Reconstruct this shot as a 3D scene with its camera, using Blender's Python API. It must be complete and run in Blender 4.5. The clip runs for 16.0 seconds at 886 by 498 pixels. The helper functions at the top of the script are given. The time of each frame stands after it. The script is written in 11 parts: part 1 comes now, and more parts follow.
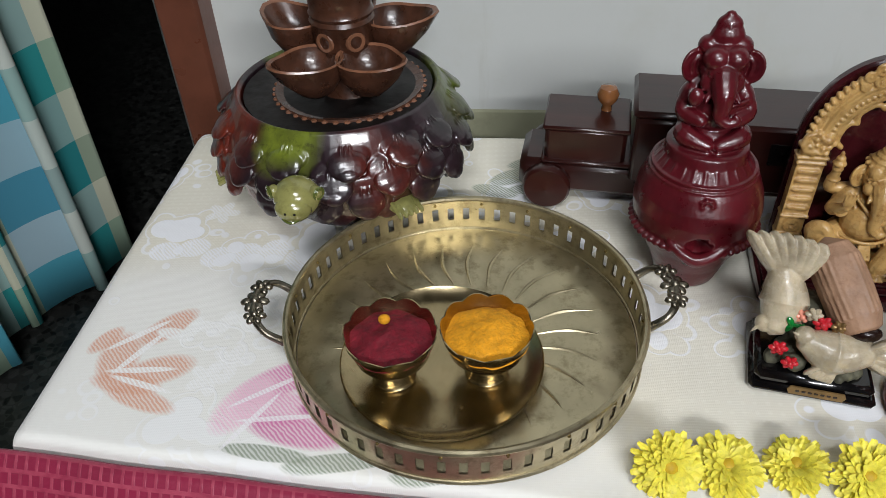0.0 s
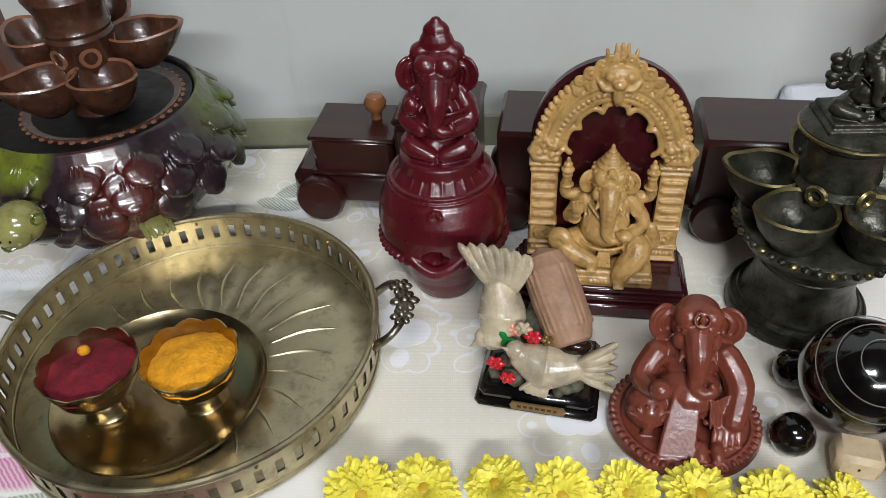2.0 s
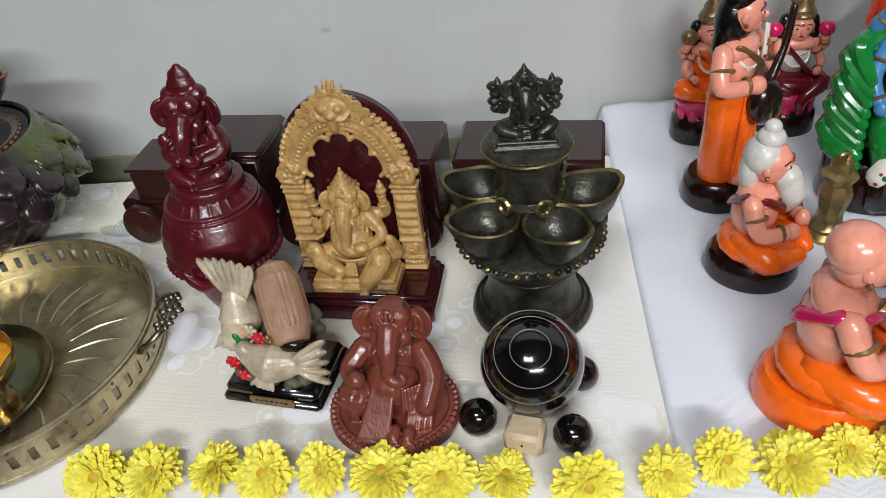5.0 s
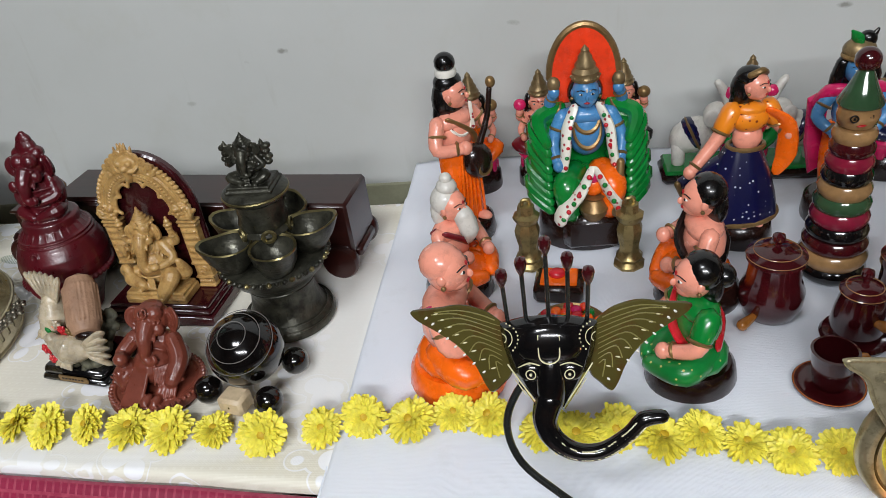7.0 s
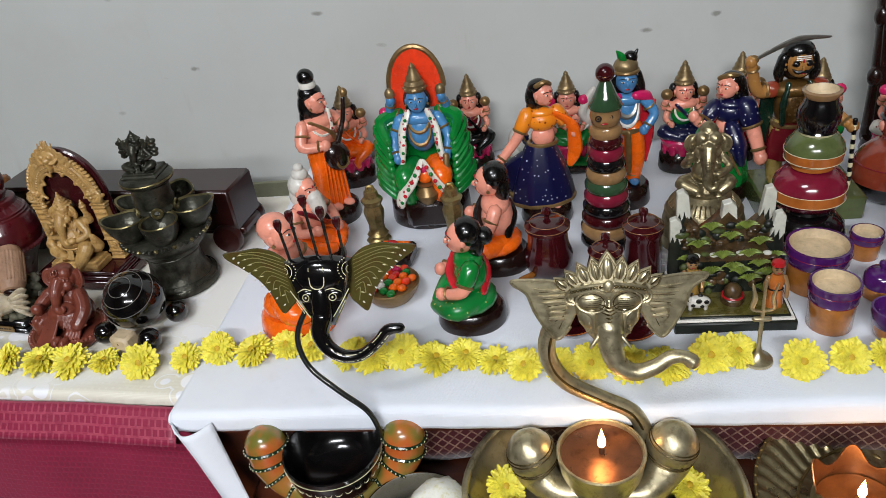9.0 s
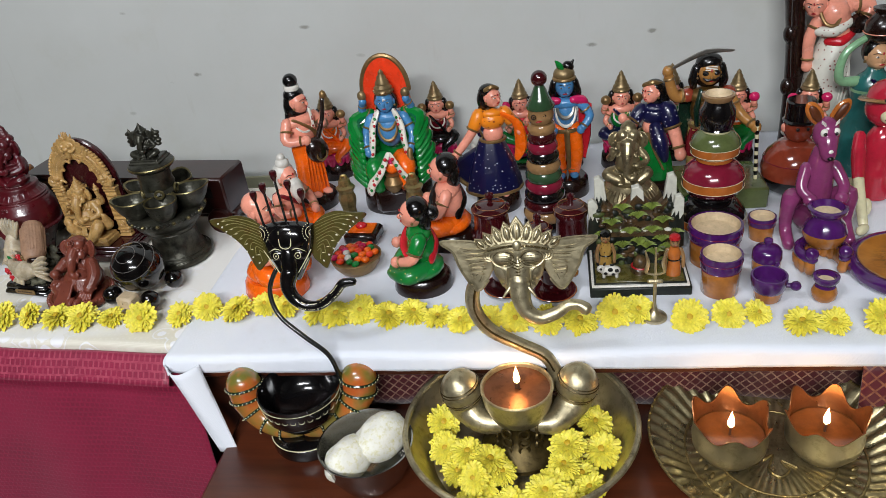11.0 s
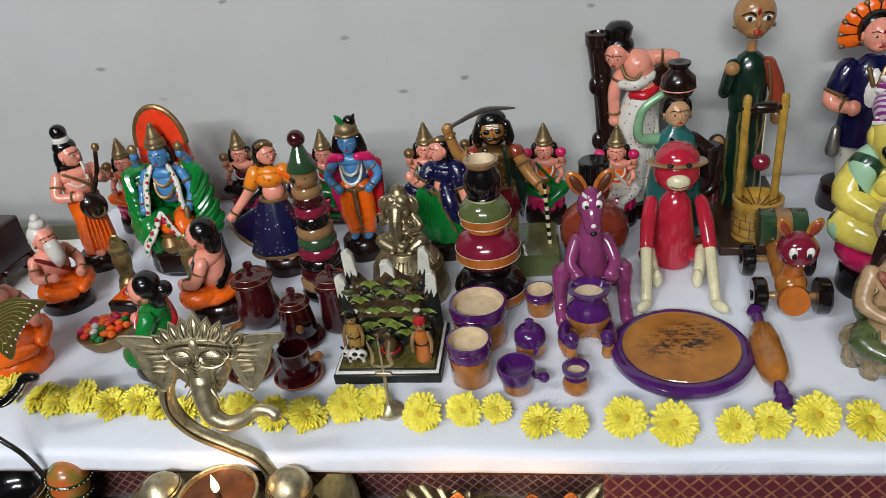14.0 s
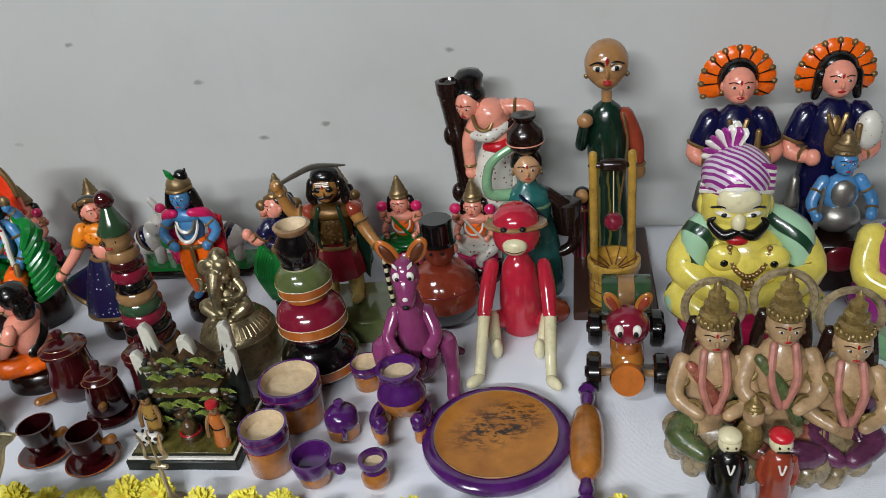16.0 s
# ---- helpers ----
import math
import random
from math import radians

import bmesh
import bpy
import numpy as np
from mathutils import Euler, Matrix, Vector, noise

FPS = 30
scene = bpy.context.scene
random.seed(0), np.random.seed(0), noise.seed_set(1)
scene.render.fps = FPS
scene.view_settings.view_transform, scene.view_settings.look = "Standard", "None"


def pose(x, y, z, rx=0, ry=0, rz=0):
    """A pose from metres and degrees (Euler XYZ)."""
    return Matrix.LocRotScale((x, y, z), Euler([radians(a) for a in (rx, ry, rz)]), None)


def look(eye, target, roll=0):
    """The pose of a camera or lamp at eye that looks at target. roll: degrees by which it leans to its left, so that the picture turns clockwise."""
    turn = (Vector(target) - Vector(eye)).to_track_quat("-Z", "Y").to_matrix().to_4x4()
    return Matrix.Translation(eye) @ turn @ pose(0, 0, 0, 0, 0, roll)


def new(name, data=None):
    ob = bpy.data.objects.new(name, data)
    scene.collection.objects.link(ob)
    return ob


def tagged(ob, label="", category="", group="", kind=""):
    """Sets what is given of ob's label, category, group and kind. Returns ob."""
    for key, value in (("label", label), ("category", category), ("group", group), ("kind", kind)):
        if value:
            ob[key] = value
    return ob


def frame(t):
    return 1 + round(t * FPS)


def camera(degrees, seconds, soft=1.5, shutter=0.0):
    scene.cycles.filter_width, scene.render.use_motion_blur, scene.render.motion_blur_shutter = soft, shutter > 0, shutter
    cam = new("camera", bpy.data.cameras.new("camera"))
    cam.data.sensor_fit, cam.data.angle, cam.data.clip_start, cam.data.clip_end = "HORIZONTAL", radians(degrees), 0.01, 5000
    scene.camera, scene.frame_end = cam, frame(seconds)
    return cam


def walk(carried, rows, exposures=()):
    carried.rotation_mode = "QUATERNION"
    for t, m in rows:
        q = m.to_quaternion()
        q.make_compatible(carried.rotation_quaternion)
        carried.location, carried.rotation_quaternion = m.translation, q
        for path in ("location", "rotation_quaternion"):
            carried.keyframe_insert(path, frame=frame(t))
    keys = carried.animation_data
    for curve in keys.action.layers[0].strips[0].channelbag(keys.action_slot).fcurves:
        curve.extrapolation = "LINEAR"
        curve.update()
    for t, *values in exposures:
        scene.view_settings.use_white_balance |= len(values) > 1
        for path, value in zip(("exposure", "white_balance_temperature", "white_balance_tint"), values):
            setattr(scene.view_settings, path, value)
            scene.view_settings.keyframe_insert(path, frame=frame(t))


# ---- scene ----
cam = camera(60.4, 16.0, soft=0.8)
METRES, EYE, TILT, LEAN, TURN = 2.2, 1.05, -28.0, 0.0, 0.0
PATH = [
    (0, (0.067, 0.129, 0.983), (-0.101, 1.659, -0.294), -2.4),
    (0.5, (0.104, 0.133, 0.977), (-0.043, 1.657, -0.31), -2.4),
    (1, (0.152, 0.144, 0.977), (0.013, 1.668, -0.311), -3.0),
    (1.5, (0.194, 0.153, 0.975), (0.065, 1.678, -0.312), -3.0),
    (2, (0.23, 0.161, 0.976), (0.111, 1.688, -0.309), -3.4),
    (2.5, (0.26, 0.178, 0.974), (0.147, 1.705, -0.313), -3.7),
    (3, (0.286, 0.207, 0.97), (0.179, 1.732, -0.32), -4.3),
    (3.5, (0.318, 0.213, 0.97), (0.214, 1.741, -0.316), -5.2),
    (4, (0.351, 0.188, 0.979), (0.239, 1.717, -0.306), -5.6),
    (4.2, (0.36, 0.175, 0.98), (0.239, 1.705, -0.303), -5.8),
    (6.3, (0.607, 0.025, 1.023), (0.277, 1.661, -0.079), -8.7),
    (6.5, (0.632, 0.015, 1.023), (0.312, 1.657, -0.072), -8.6),
    (7, (0.7, -0.022, 1.044), (0.396, 1.628, -0.045), -8.2),
    (7.5, (0.765, -0.05, 1.06), (0.471, 1.611, -0.013), -8.5),
    (8, (0.806, -0.084, 1.075), (0.515, 1.586, 0.014), -8.6),
    (8.5, (0.846, -0.125, 1.081), (0.555, 1.553, 0.033), -8.6),
    (9, (0.89, -0.179, 1.078), (0.585, 1.498, 0.033), -8.2),
    (9.2, (0.9, -0.195, 1.079), (0.58, 1.471, 0.02), -8.1),
    (11.3, (0.998, -0.316, 1.101), (0.667, 1.387, 0.105), -7.7),
    (11.5, (1.018, -0.31, 1.096), (0.688, 1.394, 0.102), -7.8),
    (12, (1.058, -0.299, 1.096), (0.744, 1.408, 0.101), -7.6),
    (12.5, (1.093, -0.289, 1.098), (0.787, 1.419, 0.104), -7.4),
    (13, (1.132, -0.262, 1.103), (0.828, 1.447, 0.109), -7.2),
    (13.5, (1.178, -0.221, 1.099), (0.879, 1.49, 0.107), -7.1),
    (14, (1.22, -0.176, 1.096), (0.928, 1.538, 0.107), -6.9),
    (14.5, (1.266, -0.133, 1.095), (0.958, 1.582, 0.113), -7.1),
    (15, (1.319, -0.101, 1.097), (0.996, 1.616, 0.123), -7.2),
    (15.5, (1.362, -0.086, 1.094), (1.05, 1.64, 0.132), -7.0),
    (16, (1.402, -0.073, 1.099), (1.096, 1.651, 0.133), -7.1),
]
walk(cam, [(t, look(eye, target, roll)) for t, eye, target, roll in PATH], [(0, 0.38), (4, 0.42), (6.5, 0.32), (9, 0.27), (12, 0.30), (16, 0.31)])

# ---- world and lights ----
world = bpy.data.worlds.new("world")
scene.world = world
world.use_nodes = True
world.node_tree.nodes["Background"].inputs[0].default_value = (0.62, 0.68, 0.72, 1)
world.node_tree.nodes["Background"].inputs[1].default_value = 0.006


def area(name, eye, target, sx, sy, watts, colour):
    d = bpy.data.lights.new(name, "AREA")
    d.shape, d.size, d.size_y, d.energy, d.color = "RECTANGLE", sx, sy, watts, colour
    ob = new(name, d)
    ob.matrix_world = look(eye, target)
    return ob


area("tube_light", (0.85, -1.72, 2.05), (0.8, 0.6, 0.65), 1.25, 0.10, 44, (0.935, 0.96, 1.0))
area("ceiling_light_lamp", (0.15, -0.75, 2.66), (0.25, 0.2, 0.0), 0.7, 0.5, 29, (0.915, 0.95, 1.0))


def flame_lamp(x, y, z):
    d = bpy.data.lights.new("flame_lamp", "POINT")
    d.energy, d.color, d.shadow_soft_size = 0.045, (1.0, 0.58, 0.24), 0.006
    new("flame_lamp", d).location = (x, y, z)


# ---- materials ----
MATS = {}


def lin(h):
    c = [int(h[i:i + 2], 16) / 255 for i in (0, 2, 4)]
    return tuple(v / 12.92 if v <= 0.04045 else ((v + 0.055) / 1.055) ** 2.4 for v in c) + (1.0,)


class Nodes:
    """A small hand for node trees."""

    def __init__(self, name):
        self.m = bpy.data.materials.new(name)
        self.m.use_nodes = True
        self.t = self.m.node_tree
        self.p = self.t.nodes["Principled BSDF"]
        self.co = self.n("ShaderNodeTexCoord").outputs["Object"]

    def n(self, kind, **kw):
        node = self.t.nodes.new(kind)
        for k, v in kw.items():
            if k == "blend_type":
                node.blend_type = v
            elif k == "data_type":
                node.data_type = v
            elif k == "operation":
                node.operation = v
            elif k == "feature":
                node.feature = v
            elif k == "gradient_type":
                node.gradient_type = v
            elif k == "wave_type":
                node.wave_type = v
            elif k == "bands_direction":
                node.bands_direction = v
        return node

    def put(self, a, b):
        self.t.links.new(a, b)

    def noise(self, scale, detail=4, rough=0.55, co=None):
        n = self.n("ShaderNodeTexNoise")
        n.inputs["Scale"].default_value, n.inputs["Detail"].default_value, n.inputs["Roughness"].default_value = scale, detail, rough
        self.put(co or self.co, n.inputs["Vector"])
        return n.outputs["Fac"]

    def ramp(self, fac, stops):
        r = self.n("ShaderNodeValToRGB")
        e = r.color_ramp.elements
        while len(e) < len(stops):
            e.new(0.5)
        for el, (p, c) in zip(e, stops):
            el.position, el.color = p, c if len(c) == 4 else (*c, 1)
        self.put(fac, r.inputs["Fac"])
        return r.outputs["Color"]

    def mix(self, fac, a, b, how="MIX"):
        x = self.n("ShaderNodeMix", data_type="RGBA", blend_type=how)
        for v, i in ((fac, 0), (a, 6), (b, 7)):
            if isinstance(v, (int, float)):
                x.inputs[i].default_value = v
            elif isinstance(v, tuple):
                x.inputs[i].default_value = v
            else:
                self.put(v, x.inputs[i])
        return x.outputs[2]

    def math(self, op, a, b=0.0):
        x = self.n("ShaderNodeMath", operation=op)
        for v, i in ((a, 0), (b, 1)):
            if isinstance(v, (int, float)):
                x.inputs[i].default_value = v
            else:
                self.put(v, x.inputs[i])
        return x.outputs[0]

    def bump(self, h, strength, dist=0.001):
        b = self.n("ShaderNodeBump")
        b.inputs["Strength"].default_value, b.inputs["Distance"].default_value = strength, dist
        self.put(h, b.inputs["Height"])
        self.put(b.outputs[0], self.p.inputs["Normal"])

    def oval(self, x, y, rx, ry, turn, soft=0.12):
        """A mask of 1 inside an oval on the xy plane, 0 outside."""
        mp = self.n("ShaderNodeMapping")
        mp.vector_type = "TEXTURE"
        mp.inputs["Location"].default_value = (x, y, 0)
        mp.inputs["Rotation"].default_value = (0, 0, radians(turn))
        mp.inputs["Scale"].default_value = (rx, ry, 50)
        self.put(self.co, mp.inputs["Vector"])
        g = self.n("ShaderNodeTexGradient", gradient_type="SPHERICAL")
        self.put(mp.outputs[0], g.inputs["Vector"])
        return self.ramp(g.outputs["Fac"], [(0.0, (0, 0, 0)), (soft, (1, 1, 1))])


def paint(name, h, rough=0.35, metal=0.0, coat=0.0, var=0.12, scale=45, bump=0.3, bscale=140, dirt=0.22, dirtcol="2a1c12", sss=0.0):
    """A painted, varnished, cast or turned surface with uneven colour and fine relief."""
    if name in MATS:
        return MATS[name]
    q = Nodes(name)
    if coat:
        rough *= 0.78
    c = lin(h)
    lo = tuple(v * (1 - var * 1.6) for v in c[:3]) + (1,)
    hi = tuple(min(1, v * (1 + var)) for v in c[:3]) + (1,)
    col = q.ramp(q.noise(scale), [(0.3, lo), (0.7, hi)])
    if dirt:
        col = q.mix(q.ramp(q.noise(scale * 2.7, 6, 0.7), [(0.5, (0, 0, 0)), (0.72, (dirt, dirt, dirt))]), col, lin(dirtcol))
    q.put(col, q.p.inputs["Base Color"])
    r = q.ramp(q.noise(scale * 1.9), [(0.25, (rough * 0.75,) * 3), (0.8, (min(1, rough * 1.35),) * 3)])
    q.put(r, q.p.inputs["Roughness"])
    q.p.inputs["Metallic"].default_value = metal
    q.p.inputs["Coat Weight"].default_value = coat
    q.p.inputs["Coat Roughness"].default_value = 0.06
    if sss:
        q.p.inputs["Subsurface Weight"].default_value = sss
        q.p.inputs["Subsurface Radius"].default_value = (0.004, 0.003, 0.002)
    if bump:
        q.bump(q.noise(bscale, 3), bump)
    MATS[name] = q.m
    return q.m


# paints of the clay dolls
paint("skin_paint", "ec9a82", 0.3, coat=0.35, var=0.06)
paint("skin_shade", "e79a80", 0.3, coat=0.35, var=0.06)
paint("blue_paint", "4b86b8", 0.32, coat=0.3, var=0.08)
paint("orange_paint", "fb6a12", 0.33, coat=0.3, var=0.08)
paint("green_paint", "0a7a30", 0.28, coat=0.4, var=0.12)
paint("navy_paint", "0d0f3a", 0.28, coat=0.4)
paint("red_paint", "c31f2b", 0.3, coat=0.35)
paint("vermilion_paint", "f0411f", 0.32, coat=0.3)
paint("magenta_paint", "d0205f", 0.3, coat=0.35)
paint("maroon_paint", "6d1420", 0.28, coat=0.4)
paint("black_paint", "0b0a0a", 0.3, coat=0.3, var=0.3)
paint("eye_paint", "0c0a0a", 0.3, var=0.0, bump=0)
paint("lip_paint", "a81c22", 0.3, var=0.0, bump=0)
paint("white_paint", "e6e2d8", 0.33, coat=0.3, var=0.05)
paint("grey_white_paint", "cdc9c0", 0.4, coat=0.2, var=0.08)
paint("base_brown", "1d0d0a", 0.3, coat=0.35, var=0.22)
paint("dark_brown", "1f100c", 0.3, coat=0.3, var=0.22)
paint("gold_paint", "8f7248", 0.36, metal=0.55, var=0.22, bump=0.3, dirt=0.4, dirtcol="3a2a14")
paint("antique_gold", "8f7a56", 0.38, metal=0.6, var=0.2, bump=0.3, dirt=0.5, dirtcol="33250f")
paint("silver_paint", "9a9890", 0.35, metal=0.8, var=0.15)
paint("teal_paint", "25625f", 0.3, coat=0.4)
paint("bottle_green", "0e2a1e", 0.25, coat=0.5, var=0.2)
paint("yellow_paint", "dccb5c", 0.24, coat=0.6, var=0.1)
paint("purple_pearl", "a3328f", 0.22, metal=0.25, coat=0.6, var=0.12)
paint("pearl_green", "86b489", 0.22, metal=0.15, coat=0.6, var=0.1)
paint("khaki_paint", "a89050", 0.35, coat=0.2)
paint("pot_lady_face", "c79a72", 0.28, coat=0.5, var=0.06)
paint("tan_wood_face", "a67a4c", 0.28, coat=0.5, var=0.06)
# metals, resins, clays
paint("brass", "c3b796", 0.35, metal=0.92, var=0.14, scale=30, bump=0.12, bscale=120, dirt=0.55, dirtcol="5c4520")
paint("bright_brass", "b9a780", 0.22, metal=1.0, var=0.1, scale=40, bump=0.1, dirt=0.25, dirtcol="6b4d1e")
paint("pale_brass", "c2b694", 0.38, metal=0.85, var=0.16, scale=50, bump=0.45, bscale=170, dirt=0.6, dirtcol="4e4020")
paint("statue_brass", "a89a78", 0.36, metal=0.85, var=0.2, scale=50, bump=0.4, bscale=170, dirt=0.7, dirtcol="2e2412")
paint("old_brass", "a39060", 0.36, metal=0.85, var=0.2, scale=40, bump=0.3, bscale=150, dirt=0.7, dirtcol="2a2010")
paint("dark_bronze", "45443a", 0.34, metal=0.55, var=0.5, scale=60, bump=0.6, bscale=200, dirt=0.8, dirtcol="14130e")
paint("bronze_edge", "8a7f58", 0.34, metal=0.9, var=0.25, scale=70, bump=0.3)
paint("pewter", "8c8576", 0.34, metal=1.0, var=0.2, dirt=0.7, dirtcol="2b241c", bump=0.3)
paint("steel", "b9b7b2", 0.2, metal=1.0, var=0.06, bump=0.05)
paint("copper_glow", "9a6640", 0.34, metal=0.8, var=0.15, dirt=0.25)
paint("copper_bowl", "8a5a40", 0.32, metal=0.9, var=0.15, dirt=0.4)
paint("burgundy_resin", "520f18", 0.4, coat=0.3, var=0.22, scale=40, bump=0.35, bscale=160, dirt=0.35, dirtcol="2b0a10")
paint("cream_resin", "b8935a", 0.42, coat=0.1, var=0.14, scale=60, bump=0.6, bscale=260, dirt=0.8, dirtcol="7a4f20", sss=0.15)
paint("mahogany", "3a1015", 0.22, coat=0.5, var=0.2)
paint("terracotta_resin", "743a2c", 0.42, coat=0.15, var=0.14, scale=50, bump=0.4, bscale=220, dirt=0.35, dirtcol="4a1c14")
paint("ebony", "0a0808", 0.16, coat=0.7, var=0.2, bump=0.05)
paint("ring_grey", "6d6a66", 0.3, var=0.05, bump=0)
paint("clay_brown", "4a2d20", 0.38, coat=0.25, var=0.3, scale=45, bump=0.5, bscale=150, dirt=0.6, dirtcol="1a0f0a")
paint("clay_edge", "7b523c", 0.4, coat=0.2, var=0.2, bump=0.4)
paint("glaze_dark", "2a1d20", 0.22, coat=0.7, var=0.3, scale=40, bump=0.35, bscale=110, dirt=0.5, dirtcol="160d0c")
# near-black that stands for the shade inside the turtle pot
paint("pot_inside_shade", "0c0807", 0.5, var=0.3, scale=40, bump=0.3)
paint("glaze_green", "525c26", 0.22, coat=0.7, var=0.22, scale=40, bump=0.35, bscale=110, dirt=0.4, dirtcol="3a3512")
paint("glaze_olive", "8d8a52", 0.24, coat=0.6, var=0.2, bump=0.3, dirt=0.4, dirtcol="3a3018")
paint("stone_pale", "b9ab92", 0.35, coat=0.2, var=0.22, scale=60, bump=0.4, bscale=220, dirt=0.5, dirtcol="8d7c60", sss=0.3)
paint("stone_moss", "565443", 0.7, var=0.3, scale=120, bump=0.8, bscale=260, dirt=0.6, dirtcol="2a2a20")
paint("log_brown", "a07c62", 0.6, var=0.15, scale=60, bump=0.8, bscale=200, dirt=0.5, dirtcol="6d4a36")
paint("lacquer_black", "0b0a0b", 0.2, coat=0.6, var=0.15, bump=0.05)
paint("teak", "8c5a34", 0.3, coat=0.4, var=0.2, scale=30)
# lacquered toys
paint("band_green", "16301c", 0.25, coat=0.5)
paint("toy_maroon", "3c0c11", 0.18, coat=0.75, var=0.2, scale=60, bump=0.05)
paint("toy_purple", "4a1a5e", 0.2, coat=0.7, var=0.2, scale=60, bump=0.05)
paint("toy_amber", "a8692a", 0.22, coat=0.65, var=0.2, scale=70, bump=0.05)
paint("toy_wood", "c9b391", 0.5, var=0.12, scale=90, bump=0.2)
paint("toy_black", "0c0a0b", 0.18, coat=0.7, var=0.15, bump=0.05)
paint("toy_green", "2f4a30", 0.2, coat=0.7, var=0.15, bump=0.05)
paint("toy_olive", "566037", 0.22, coat=0.6, var=0.18, bump=0.05)
paint("toy_red", "b32337", 0.18, coat=0.75, var=0.1, bump=0.05)
paint("toy_crimson", "7b1a30", 0.18, coat=0.75, var=0.15, bump=0.05)
paint("toy_tan", "94714a", 0.22, coat=0.6, var=0.18, bump=0.05)
paint("toy_orange", "b4652a", 0.2, coat=0.7, var=0.15, bump=0.05)
paint("toy_pink_purple", "873a68", 0.24, coat=0.6, var=0.12, bump=0.08)
paint("toy_cream", "ddd5ad", 0.25, coat=0.5, var=0.06, bump=0.08)
paint("toy_rust", "8c3a26", 0.18, coat=0.75, var=0.15, bump=0.05)
paint("bamboo", "b08a3a", 0.3, coat=0.4, var=0.2, scale=80, bump=0.15)
paint("bamboo_line", "5a2d14", 0.4, var=0.1, bump=0)
paint("scene_green", "4a5426", 0.5, var=0.4, scale=160, bump=0.5)
paint("hill_brown", "4e3a22", 0.4, coat=0.3, var=0.5, scale=120, bump=0.5, dirt=0.6, dirtcol="1a1c10")
paint("hill_floor", "5c5426", 0.35, coat=0.3, var=0.4, scale=60, bump=0.3, dirt=0.6, dirtcol="2c3a1a")
paint("scene_leaf", "77883a", 0.45, var=0.3, scale=160)
paint("scene_dark", "141a12", 0.45, var=0.4, scale=120, bump=0.5)
paint("snow_paint", "c9c8bb", 0.45, var=0.1)
paint("kumkum", "70061c", 0.95, var=0.25, scale=220, bump=1.0, bscale=420)
paint("turmeric", "e39b12", 0.95, var=0.14, scale=200, bump=1.0, bscale=420)
paint("petal_yellow", "ecdf4e", 0.55, var=0.14, scale=160, bump=0.2, sss=0.2)
paint("petal_deep", "c9a51a", 0.6, var=0.15, scale=160, bump=0.2)
paint("stem_dark", "3b4a2c", 0.6, var=0.2)
paint("laddu", "e6e4d8", 0.7, var=0.06, scale=70, bump=0.5, bscale=160, dirt=0.75, dirtcol="c2b84a")
paint("wax", "6e4020", 0.16, var=0.2, scale=60, bump=0.1, coat=0.5)
paint("oil", "4a2c16", 0.08, var=0.2, scale=40, bump=0)
paint("wick", "4a2a14", 0.8)
paint("door_brown", "6b3f2f", 0.4, coat=0.1, var=0.14, scale=14, bump=0.2)
# dark grey for the unseen room surfaces, to lower fill and reflections
paint("bounce_cut_grey", "48453f", 0.6, var=0.08, scale=3)
# near-black far wall: the room's lack of light is put into the colour
paint("unlit_room_shade", "1c1b1a", 0.7, var=0.1, scale=3)
paint("dado_paint", "9a9a80", 0.5, var=0.12, scale=8)
paint("lamp_white", "e8e8e4", 0.4, var=0.03)


def flame_material():
    q = Nodes("flame")
    q.p.inputs["Base Color"].default_value = (1, 0.6, 0.2, 1)
    q.p.inputs["Emission Color"].default_value = (1, 0.66, 0.30, 1)
    q.p.inputs["Emission Strength"].default_value = 9.0
    MATS["flame"] = q.m


def glow_material():
    q = Nodes("tube_glow")
    q.p.inputs["Emission Color"].default_value = (1, 0.98, 0.95, 1)
    q.p.inputs["Emission Strength"].default_value = 3.0
    MATS["tube_glow"] = q.m


def wood_material(name, a, b, rough, scale, axis):
    q = Nodes(name)
    mp = q.n("ShaderNodeMapping")
    mp.inputs["Scale"].default_value = axis
    q.put(q.co, mp.inputs["Vector"])
    grain = q.noise(scale, 8, 0.7, mp.outputs[0])
    big = q.noise(9, 3)
    col = q.ramp(grain, [(0.3, lin(a)), (0.7, lin(b))])
    col = q.mix(q.ramp(big, [(0.35, (0, 0, 0)), (0.75, (0.5, 0.5, 0.5))]), col, lin(a))
    q.put(col, q.p.inputs["Base Color"])
    q.p.inputs["Roughness"].default_value = rough
    q.p.inputs["Coat Weight"].default_value = 0.3
    q.p.inputs["Coat Roughness"].default_value = 0.2
    q.bump(grain, 0.12)
    MATS[name] = q.m


